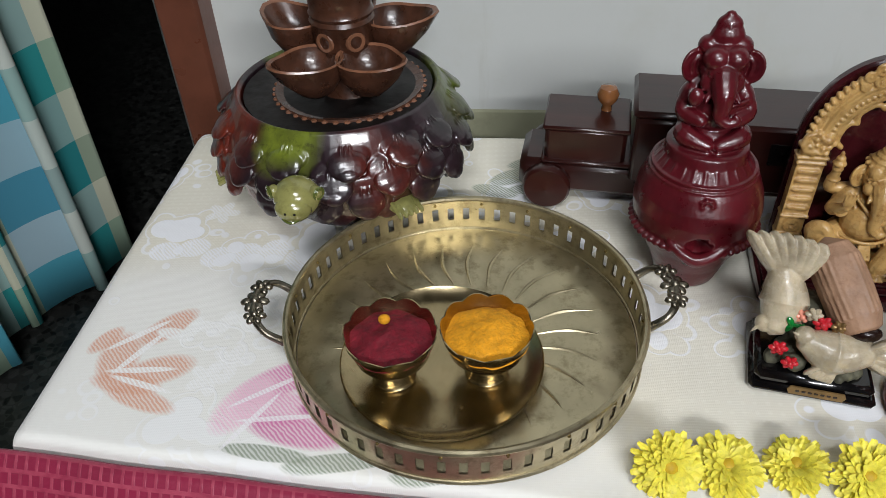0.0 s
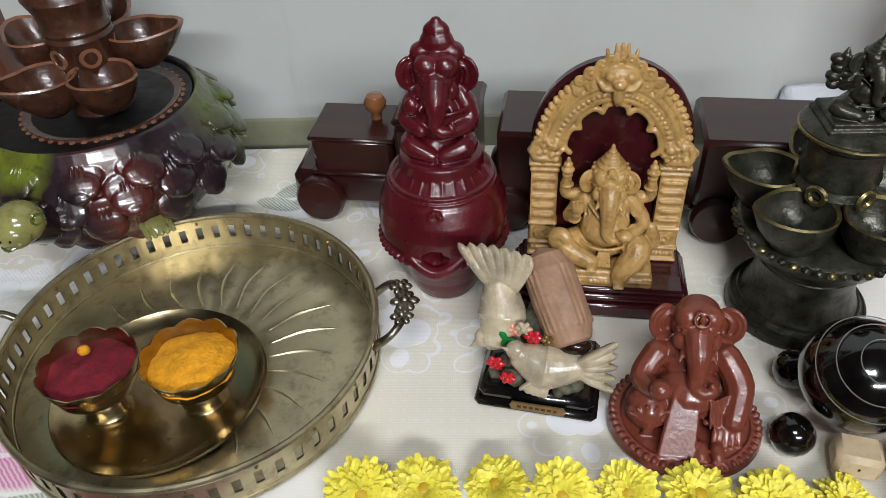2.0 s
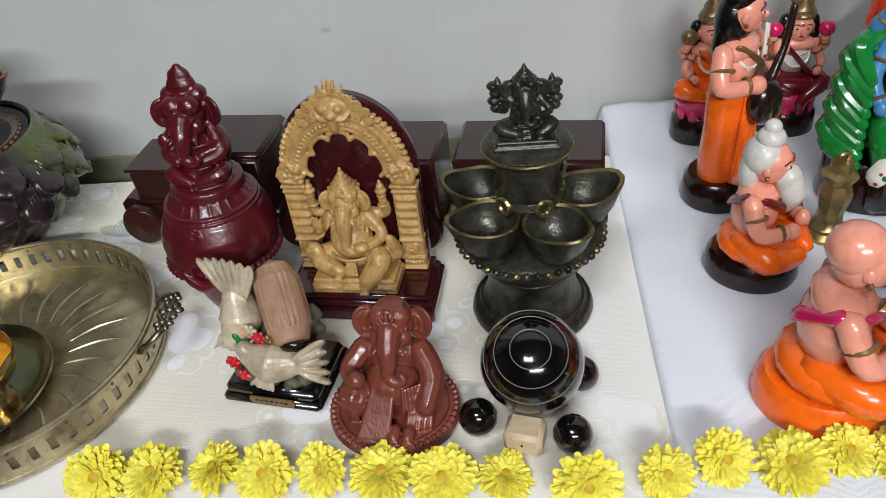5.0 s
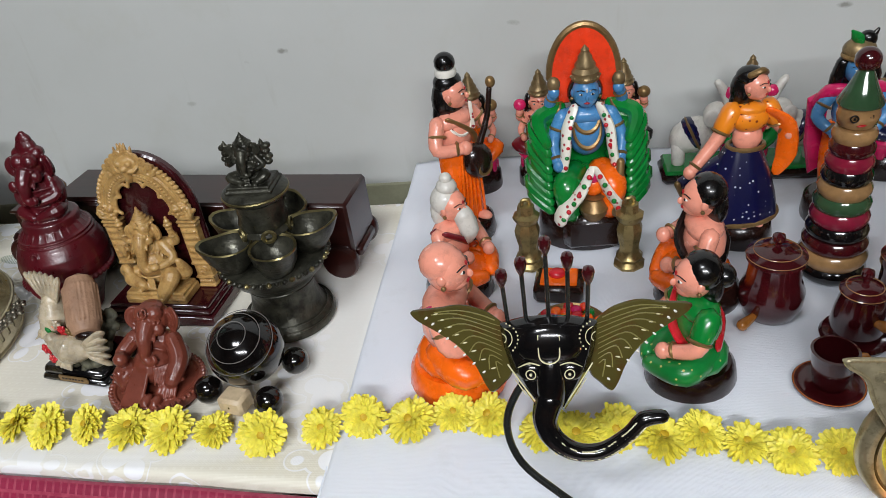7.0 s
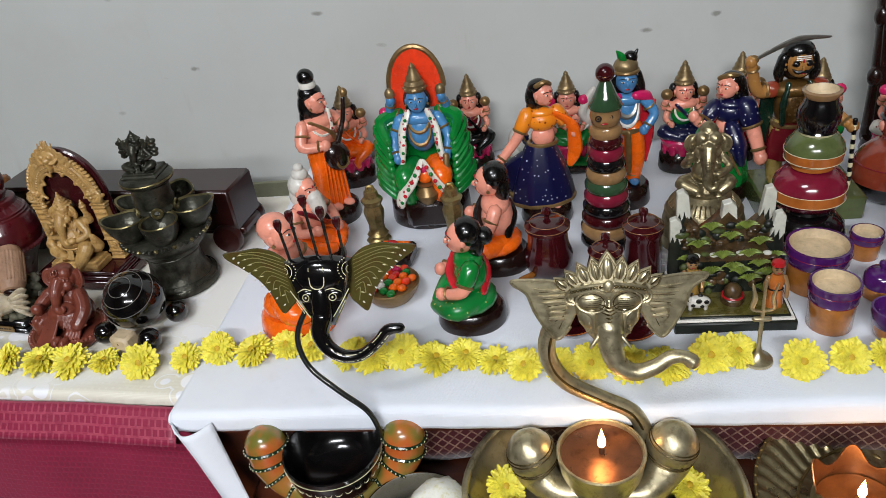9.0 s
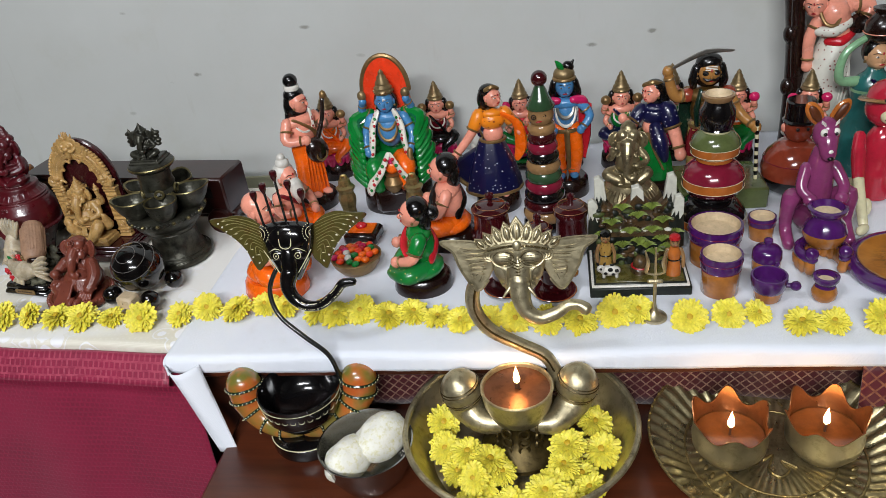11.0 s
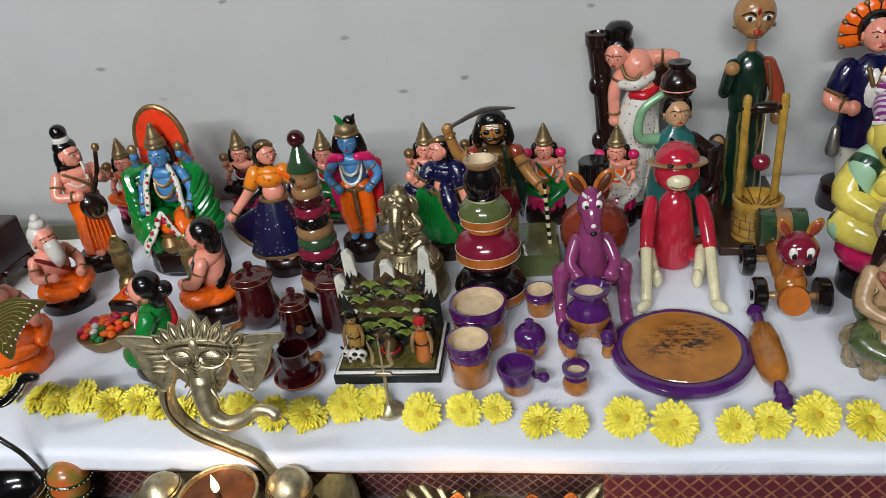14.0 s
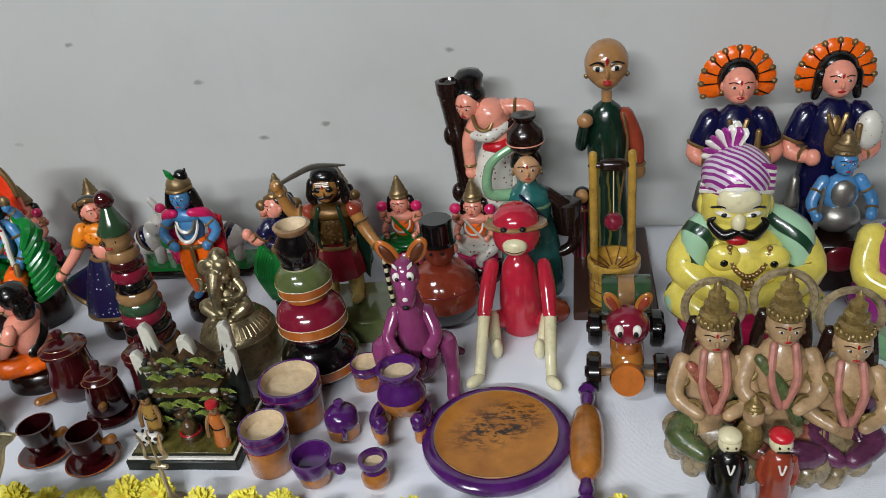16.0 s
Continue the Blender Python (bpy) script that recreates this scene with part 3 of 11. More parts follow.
def ball(b, c, r, mat, rot=(0, 0, 0), n=14, k=9):
    r = (r, r, r) if isinstance(r, (int, float)) else r
    vs, fs = [(0, 0, r[2])], []
    for j in range(1, k):
        a = math.pi * j / k
        for i in range(n):
            t = 2 * math.pi * i / n
            vs.append((r[0] * math.sin(a) * math.cos(t), r[1] * math.sin(a) * math.sin(t), r[2] * math.cos(a)))
    vs.append((0, 0, -r[2]))
    last = len(vs) - 1
    for i in range(n):
        j = (i + 1) % n
        fs.append((0, 1 + i, 1 + j))
        for q in range(k - 2):
            fs.append((1 + q * n + i, 1 + (q + 1) * n + i, 1 + (q + 1) * n + j, 1 + q * n + j))
        fs.append((last, 1 + (k - 2) * n + j, 1 + (k - 2) * n + i))
    return b.add(vs, fs, mat, turn(c, rot))


def lathe(b, prof, mat, c=(0, 0, 0), n=28, sx=1.0, sy=1.0, rot=(0, 0, 0), wave=0, amp=0.0, wz=0.0):
    """Turned form: rows of (radius, height[, material of the band above])."""
    M = turn(c, rot)
    groups, cur = [], mat
    rows = [(p[0], p[1]) for p in prof]
    mats = []
    for p in prof:
        if len(p) > 2:
            cur = p[2]
        mats.append(cur)
    vs = []
    for r, z in rows:
        for i in range(n):
            t = 2 * math.pi * i / n
            k = 1 + amp * math.cos(wave * t)
            vs.append((r * k * math.cos(t) * sx, r * k * math.sin(t) * sy, z))
    for j in range(len(rows) - 1):
        fs = []
        for i in range(n):
            i2 = (i + 1) % n
            fs.append((j * n + i, j * n + i2, (j + 1) * n + i2, (j + 1) * n + i))
        groups.append((mats[j], fs))
    by = {}
    for m, fs in groups:
        by.setdefault(m, []).extend(fs)
    caps = []
    if rows[0][0] > 1e-4:
        caps.append((mats[0], tuple(reversed(range(n)))))
    if rows[-1][0] > 1e-4:
        caps.append((mats[-1], tuple((len(rows) - 1) * n + i for i in range(n))))
    for m, f in caps:
        by.setdefault(m, []).append(f)
    for m, fs in by.items():
        used = sorted({a for f in fs for a in f})
        idx = {a: q for q, a in enumerate(used)}
        b.add([vs[a] for a in used], [tuple(idx[a] for a in f) for f in fs], m, M)
    return b


def spline(pts, per=5):
    P = [Vector(p) for p in pts]
    out = []
    for i in range(len(P) - 1):
        p0, p1, p2, p3 = P[max(i - 1, 0)], P[i], P[i + 1], P[min(i + 2, len(P) - 1)]
        for s in range(per):
            t = s / per
            out.append(0.5 * (2 * p1 + (p2 - p0) * t + (2 * p0 - 5 * p1 + 4 * p2 - p3) * t * t + (3 * p1 - p0 - 3 * p2 + p3) * t ** 3))
    return out + [P[-1]]


def tube(b, pts, rad, mat, n=10, per=5, flat=1.0):
    """A limb, stem or cord through points, with its radius along it and round ends."""
    P = spline(pts, per) if len(pts) > 2 else [Vector(p) for p in pts]
    if isinstance(rad, (int, float)):
        rad = [rad] * 2
    R = [float(np.interp(i / (len(P) - 1), np.linspace(0, 1, len(rad)), rad)) for i in range(len(P))]
    d0, d1 = (P[1] - P[0]).normalized(), (P[-1] - P[-2]).normalized()
    P = [P[0] - d0 * R[0], P[0] - d0 * R[0] * 0.6] + P + [P[-1] + d1 * R[-1] * 0.6, P[-1] + d1 * R[-1]]
    R = [R[0] * 0.05, R[0] * 0.78] + R + [R[-1] * 0.78, R[-1] * 0.05]
    up = d0.orthogonal().normalized()
    vs, fs = [], []
    for i, p in enumerate(P):
        d = (P[min(i + 1, len(P) - 1)] - P[max(i - 1, 0)]).normalized()
        up = (up - d * up.dot(d)).normalized()
        side = d.cross(up)
        for k in range(n):
            a = 2 * math.pi * k / n
            vs.append(p + (up * math.cos(a) * flat + side * math.sin(a)) * R[i])
    for i in range(len(P) - 1):
        for k in range(n):
            k2 = (k + 1) % n
            fs.append((i * n + k, i * n + k2, (i + 1) * n + k2, (i + 1) * n + k))
    fs.append(tuple(reversed(range(n))))
    fs.append(tuple((len(P) - 1) * n + k for k in range(n)))
    return b.add(vs, fs, mat)


def box(b, c, s, mat, rot=(0, 0, 0), bev=0.12):
    """A block with chamfered edges."""
    x, y, z = s[0] / 2, s[1] / 2, s[2] / 2
    e = min(bev, x * 0.9, y * 0.9, z * 0.9)
    vs, key = [], {}
    for sx in (-1, 1):
        for sy in (-1, 1):
            for sz in (-1, 1):
                for ax in range(3):
                    p = [sx * (x - e), sy * (y - e), sz * (z - e)]
                    p[ax] = (sx * x, sy * y, sz * z)[ax]
                    key[sx, sy, sz, ax] = len(vs)
                    vs.append(tuple(p))
    fs = []
    for ax in range(3):
        o1, o2 = (ax + 1) % 3, (ax + 2) % 3
        for s0 in (-1, 1):
            q = []
            for a, c2 in ((-1, -1), (1, -1), (1, 1), (-1, 1)):
                k = [0, 0, 0]
                k[ax], k[o1], k[o2] = s0, a, c2
                q.append(key[(*k, ax)])
            fs.append(tuple(q if s0 > 0 else reversed(q)))
        for a in (-1, 1):
            for c2 in (-1, 1):
                q = []
                for s0, w in ((-1, o1), (1, o1), (1, o2), (-1, o2)):
                    k = [0, 0, 0]
                    k[ax], k[o1], k[o2] = s0, a, c2
                    q.append(key[(*k, w)])
                fs.append(tuple(q if a * c2 < 0 else reversed(q)))
    for sx in (-1, 1):
        for sy in (-1, 1):
            for sz in (-1, 1):
                q = [key[sx, sy, sz, ax] for ax in range(3)]
                fs.append(tuple(q if sx * sy * sz > 0 else reversed(q)))
    return b.add(vs, fs, mat, turn(c, rot))


def ring(b, c, R, r, mat, rot=(0, 0, 0), n=24, k=8, sx=1.0, sy=1.0):
    vs, fs = [], []
    for i in range(n):
        t = 2 * math.pi * i / n
        for j in range(k):
            a = 2 * math.pi * j / k
            q = R + r * math.cos(a)
            vs.append((q * math.cos(t) * sx, q * math.sin(t) * sy, r * math.sin(a)))
    for i in range(n):
        for j in range(k):
            i2, j2 = (i + 1) % n, (j + 1) % k
            fs.append((i * k + j, i2 * k + j, i2 * k + j2, i * k + j2))
    return b.add(vs, fs, mat, turn(c, rot))


def slab(b, outline, d, mat, c=(0, 0, 0), rot=(0, 0, 0), bev=0.12):
    """A flat shape in the xz plane, of thickness d along y, with softened edges."""
    n = len(outline)
    cx, cz = sum(p[0] for p in outline) / n, sum(p[1] for p in outline) / n

    def shrunk(k):
        out = []
        for x, z in outline:
            l = math.hypot(x - cx, z - cz) or 1
            out.append((x - (x - cx) / l * k, z - (z - cz) / l * k))
        return out
    lay = [(-d / 2, shrunk(bev)), (-d / 2 + bev, outline), (d / 2 - bev, outline), (d / 2, shrunk(bev))]
    vs = [(x, y, z) for y, o in lay for x, z in o]
    fs = []
    for j in range(3):
        for i in range(n):
            i2 = (i + 1) % n
            fs.append((j * n + i, j * n + i2, (j + 1) * n + i2, (j + 1) * n + i))
    fs += [tuple(reversed(range(n))), tuple(3 * n + i for i in range(n))]
    return b.add(vs, fs, mat, turn(c, rot))


def petals(b, c, r, n, size, mat, tilt=35, lift=0.0, phase=0.0):
    """A ring of petals round a point."""
    for i in range(n):
        a = 2 * math.pi * (i + phase) / n
        ball(b, (c[0] + r * math.cos(a), c[1] + r * math.sin(a), c[2] + lift), size, mat, (0, tilt, math.degrees(a)), 8, 6)


def sheet(name, us, vs, fn, mat, uv=None, **tags):
    """A cloth: fn(u, v) gives the place in metres."""
    me = bpy.data.meshes.new(name)
    nu, nv = len(us), len(vs)
    me.from_pydata([fn(u, v) for v in vs for u in us], [], [(j * nu + i, j * nu + i + 1, (j + 1) * nu + i + 1, (j + 1) * nu + i) for j in range(nv - 1) for i in range(nu - 1)])
    me.materials.append(MATS[mat])
    me.shade_smooth()
    if uv:
        lay = me.uv_layers.new()
        for l in me.loops:
            i, j = l.vertex_index % nu, l.vertex_index // nu
            lay.data[l.index].uv = uv(us[i], vs[j])
    ob = new(name, me)
    th = ob.modifiers.new("thickness", "SOLIDIFY")
    th.thickness, th.offset = 0.0015, -1
    return tagged(ob, **tags)

# ---- the room ----
T = 0.60


def block(name, lo, hi, mat, bev=0.3, **tags):
    b = Build()
    box(b, [(a + c) * 50 for a, c in zip(lo, hi)], [(c - a) * 100 for a, c in zip(lo, hi)], mat, bev=bev)
    return b.done(name, kind="structure", **tags)


block("floor", (-2.2, -2.2, -0.1), (3.2, 3.2, 0.0), "terrazzo", label="speckled terrazzo floor, its chips darkened to look unlit", category="floor")
block("wall_north", (-0.28, 0.85, 0.0), (3.2, 1.0, 2.7), "wall_paint", label="scuffed unseen wall behind the camera, dark grey to cut bounced light behind the display", category="wall")
block("wall_north_b", (-2.2, 0.85, 0.0), (-1.22, 1.0, 2.7), "wall_paint", label="unseen wall behind the camera, dark grey to cut bounced light beside the doorway", category="wall")
block("wall_lintel", (-1.22, 0.85, 2.1), (-0.28, 1.0, 2.7), "wall_paint", label="unseen wall behind the camera, dark grey to cut bounced light over the doorway", category="wall")
# unseen side walls and ceiling, coloured dark so less light bounces back
block("wall_south", (-2.2, -2.3, 0.0), (3.2, -2.2, 2.7), "bounce_cut_grey", label="unseen wall behind the camera, dark grey to cut bounced light", category="wall")
block("wall_west", (-2.3, -2.3, 0.0), (-2.2, 3.3, 2.7), "bounce_cut_grey", label="unseen side wall, dark grey to cut bounced light", category="wall")
block("wall_east", (3.2, -2.3, 0.0), (3.3, 3.3, 2.7), "bounce_cut_grey", label="unseen side wall, dark grey to cut bounced light", category="wall")
block("wall_far", (-2.2, 3.2, 0.0), (3.2, 3.3, 2.7), "unlit_room_shade", label="wall of the room beyond, its unlit look put into the colour", category="wall")
block("ceiling", (-2.3, -2.3, 2.7), (3.3, 3.3, 2.8), "bounce_cut_grey", label="unseen ceiling, dark grey to cut bounced light", category="ceiling")
block("trim_dado", (-0.278, 0.846, 0.0), (3.2, 0.851, 0.578), "dado_paint", label="olive grey painted dado low on the wall", category="dado")
door = thing("door_frame", (-0.258, 0.85, 0), kind="structure", label="brown painted wooden door frame of the dark doorway", category="door frame")
for nm, lo, hi in (("jamb", (-2.2, -3.5, 0), (2.3, 3.5, 212)), ("jamb", (-97, -3.5, 0), (-92.5, 3.5, 212)), ("head", (-97, -3.5, 205), (2.3, 3.5, 212.5))):
    b = Build()
    box(b, [(p + q) / 2 for p, q in zip(lo, hi)], [q - p for p, q in zip(lo, hi)], "door_brown", bev=0.4)
    b.done(nm, parent=door)

sheet("curtain", np.linspace(0, 1, 90), np.linspace(0, 1, 24),
      lambda u, v: (-0.83 + 0.12 * u + 0.022 * math.sin(u * 26) + 0.03 * (1 - v) * math.sin(u * 9), 0.80 + 0.42 * u + 0.030 * math.sin(u * 26 + 0.9) + 0.02 * v, 0.02 + 2.0 * v),
      "teal_plaid", uv=lambda u, v: (u * 2.6, v * 5.5), label="teal, blue and cream plaid cotton door curtain", category="curtain")

# tube light on the wall behind the camera and a ceiling lamp
lamp = thing("tube_light_fitting", (1.15, -2.2, 2.05), label="white tube light fitting on the wall", category="tube light")
b = Build()
box(b, (0, 2.2, 0), (128, 4.2, 6), "lamp_white", bev=0.6)
b.done("housing", parent=lamp)
b = Build()
tube(b, [(-60, 6.5, 0), (60, 6.5, 0)], 1.4, "tube_glow")
b.done("tube", parent=lamp)
b = Build()
lathe(b, [(12, 0), (16, -1), (15, -3), (10, -4), (0, -4.4)], "lamp_white")
b.done("ceiling_lamp", (0.15, -0.75, 2.70), label="round unseen ceiling, dark grey to cut bounced light lamp", category="ceiling lamp")


# ---- tables and cloths ----
def table(name, x0, x1, y0, y1, top, thick, mat, label, legs=True):
    ob = thing(name, ((x0 + x1) / 2, (y0 + y1) / 2, 0), label=label, category="table")
    w, d = (x1 - x0) * 100, (y1 - y0) * 100
    b = Build()
    box(b, (0, 0, (top - thick / 2) * 100), (w, d, thick * 100), mat, bev=0.4)
    b.done("tabletop", parent=ob)
    for sx in (-1, 1):
        for sy in (-1, 1):
            b = Build()
            h = (top - thick) * 100
            box(b, (sx * (w / 2 - 4), sy * (d / 2 - 4), h / 2), (5, 5, h), mat, bev=0.4)
            b.done("leg", parent=ob)
    return ob


table("display_table", -0.228, 0.505, 0.404, 0.752, T - 0.006, 0.03, "platform_wood", "low wooden table under a flowered cloth")
table("display_table", 0.520, 2.05, 0.322, 0.846, T - 0.006, 0.03, "platform_wood", "long wooden table under a white cloth")
table("lamp_bench", 0.575, 1.262, -0.06, 0.44, 0.50, 0.035, "platform_wood", "dark polished wooden bench holding the oil lamps")


def cloth_noise(x, y, s, a):
    return a * noise.noise((x * s, y * s, 3.1))


def over(s, edge, drop_r=0.006):
    """Distance past an edge turned into (outward, down)."""
    if s <= 0:
        return s, 0.0
    q = math.pi / 2 * drop_r
    if s < q:
        a = s / drop_r
        return drop_r * math.sin(a), drop_r * (1 - math.cos(a))
    return drop_r, drop_r + s - q


def front_edge(u):
    """Front edge of the flowered cloth, which runs askew."""
    return 0.397 - 0.074 * (u + 0.2) + cloth_noise(u, 1, 11, 0.003)


def cream(u, v):
    dx, zx = over(-0.228 - u, 0, 0.014)
    ex, z2 = u - 0.510, 0.0
    e = front_edge(u)
    dy, zy = over(e - v, 0, 0.006)
    ey, z4 = over(v - 0.752, 0)
    x = -0.228 - dx if u < -0.228 else (0.510 + ex if u > 0.510 else u)
    y = e - dy if v < e else (0.752 + ey if v > 0.752 else v)
    lump = 0.004 * max(0, noise.noise((u * 14, v * 14, 7))) * (1 if v > 0.70 and u > 0.40 else 0.15)
    return x, y, T - zx - zy - z2 - z4 + cloth_noise(u, v, 9, 0.0012) + lump


sheet("tablecloth", np.concatenate([np.linspace(-0.262, -0.228, 9), np.linspace(-0.22, 0.505, 74), np.linspace(0.512, 0.545, 6)]),
      np.concatenate([np.linspace(0.33, 0.402, 46), np.linspace(0.407, 0.75, 42), np.linspace(0.755, 0.775, 6)]), cream, "floral_jacquard",
      label="cream jacquard tablecloth with white scallops and coral and pink flowers", category="tablecloth")


def white(u, v):
    dy, zy = over(0.318 + cloth_noise(u, 0, 5, 0.006) - v, 0, 0.008)
    e = 0.318 + cloth_noise(u, 0, 5, 0.006)
    y = e - dy if v < e else v
    z = T + 0.004 - zy + cloth_noise(u, v, 7, 0.003) + cloth_noise(u * 1.6, v * 0.5, 21, 0.0009)
    x = u
    if u < 0.522:
        dx, zx = over(0.522 - u, 0, 0.004)
        x, z = 0.522 - dx, z - min(zx, 0.004) * (1 if v < 0.76 else 4)
    # a soft crease running away from the front, and bunching at the wall
    z += 0.0018 * math.exp(-((u - 0.60 - 0.15 * (v - 0.3)) / 0.008) ** 2) + 0.002 * math.exp(-((u - 1.497) / 0.004) ** 2) * (v < 0.8)
    z += 0.004 * max(0, (v - 0.815) / 0.03) * (0.6 + noise.noise((u * 30, 0, 0)))
    return x, y, z


sheet("tablecloth", np.concatenate([np.linspace(0.505, 0.522, 6), np.linspace(0.527, 2.04, 200)]),
      np.concatenate([np.linspace(0.292, 0.33, 12), np.linspace(0.337, 0.846, 70)]), white, "white_cotton",
      label="plain white cotton cloth with soft creases", category="tablecloth")
# corner of the white cloth that hangs down
sheet("cloth_corner", np.linspace(0, 1, 14), np.linspace(0, 1, 16),
      lambda u, v: (0.520 + (0.040 - 0.018 * v) * u + 0.050 * v, 0.309 - 0.018 * math.sin(u * 3.1) * (1 - v) - 0.03 * v, T - 0.004 - 0.102 * v),
      "white_cotton", label="folded corner of the white cloth hanging over the edge", category="cloth")
# magenta silk hanging before the flowered cloth
sheet("silk_drape", np.linspace(-0.262, 0.535, 120), np.linspace(0, 1, 50),
      lambda u, v: (u + 0.03 * v * max(0, (u - 0.45) / 0.08), front_edge(u) - 0.009 - 0.07 * v ** 0.6 + 0.007 * v * math.sin(u * 31), T - 0.009 - 0.575 * v),
      "magenta_brocade", label="magenta silk drape hanging before the table", category="drape")
sheet("silk_border", np.linspace(-0.262, 0.515, 90), np.linspace(0, 1, 8),
      lambda u, v: (u, front_edge(u) - 0.0105 - 0.0135 * v - 0.0745 * (0.048 * v) ** 0.6, T - 0.007 - 0.575 * 0.048 * v - 0.001),
      "border_brocade", label="woven border with small squares on the silk drape", category="drape")
sheet("brocade_drape", np.linspace(0.53, 1.275, 60), np.linspace(0, 1, 6), lambda u, v: (u, 0.352 + 0.004 * math.sin(u * 40), T - 0.03 - 0.069 * v),
      "net_brocade", label="dark red silk brocade hanging under the table", category="drape")
sheet("brocade_drape", np.linspace(1.255, 2.05, 90), np.linspace(0, 1, 40), lambda u, v: (u, 0.322 - 0.035 * v ** 0.7 + 0.010 * v * math.sin(u * 33), T - 0.022 - 0.56 * v),
      "red_brocade", label="dark red silk brocade with gold lattice hanging to the floor", category="drape")


# ---- things on the flowered cloth ----
def part(name, b, parent, label="", **kw):
    return b.done(name, parent=parent, label=label, **kw)


def diya(b, c, r, depth, ang, mat, edge, inner=None, spout=0.32):
    """A small open lamp bowl with a pinched lip towards ang."""
    n, prof = 26, [(0.45, 0, 0), (0.62, 0.12, 0), (0.9, 0.5, 0.5), (1.0, 0.95, 1), (0.97, 1.0, 1), (0.88, 0.95, 1), (0.78, 0.55, 0.4), (0.45, 0.28, 0), (0.02, 0.24, 0)]
    vs, fs = [], [[], [], []]
    for q, z, k in prof:
        for i in range(n):
            t = 2 * math.pi * i / n
            s = max(0, math.cos(t - ang)) ** 5
            rr = r * q * (1 + spout * k * s)
            vs.append((rr * math.cos(t), rr * math.sin(t), depth * z + 0.12 * depth * k * s))
    for j in range(len(prof) - 1):
        g = 0 if j < 3 else (1 if j < 5 else 2)
        for i in range(n):
            fs[g].append((j * n + i, j * n + (i + 1) % n, (j + 1) * n + (i + 1) % n, (j + 1) * n + i))
    fs[0].append(tuple(reversed(range(n))))
    for g, m in zip(fs, (mat, edge, inner or mat)):
        used = sorted({a for f in g for a in f})
        idx = {a: q for q, a in enumerate(used)}
        b.add([vs[a] for a in used], [tuple(idx[a] for a in f) for f in g], m, Matrix.Translation(c))


def fuse(ob, voxel=0.0007, soft=2):
    """Melts the overlapping forms of a casting or carving into one skin."""
    m = ob.modifiers.new("fuse", "REMESH")
    m.mode, m.voxel_size, m.use_smooth_shade = "VOXEL", voxel, True
    m = ob.modifiers.new("soften", "SMOOTH")
    m.factor, m.iterations = 0.5, soft
    return ob


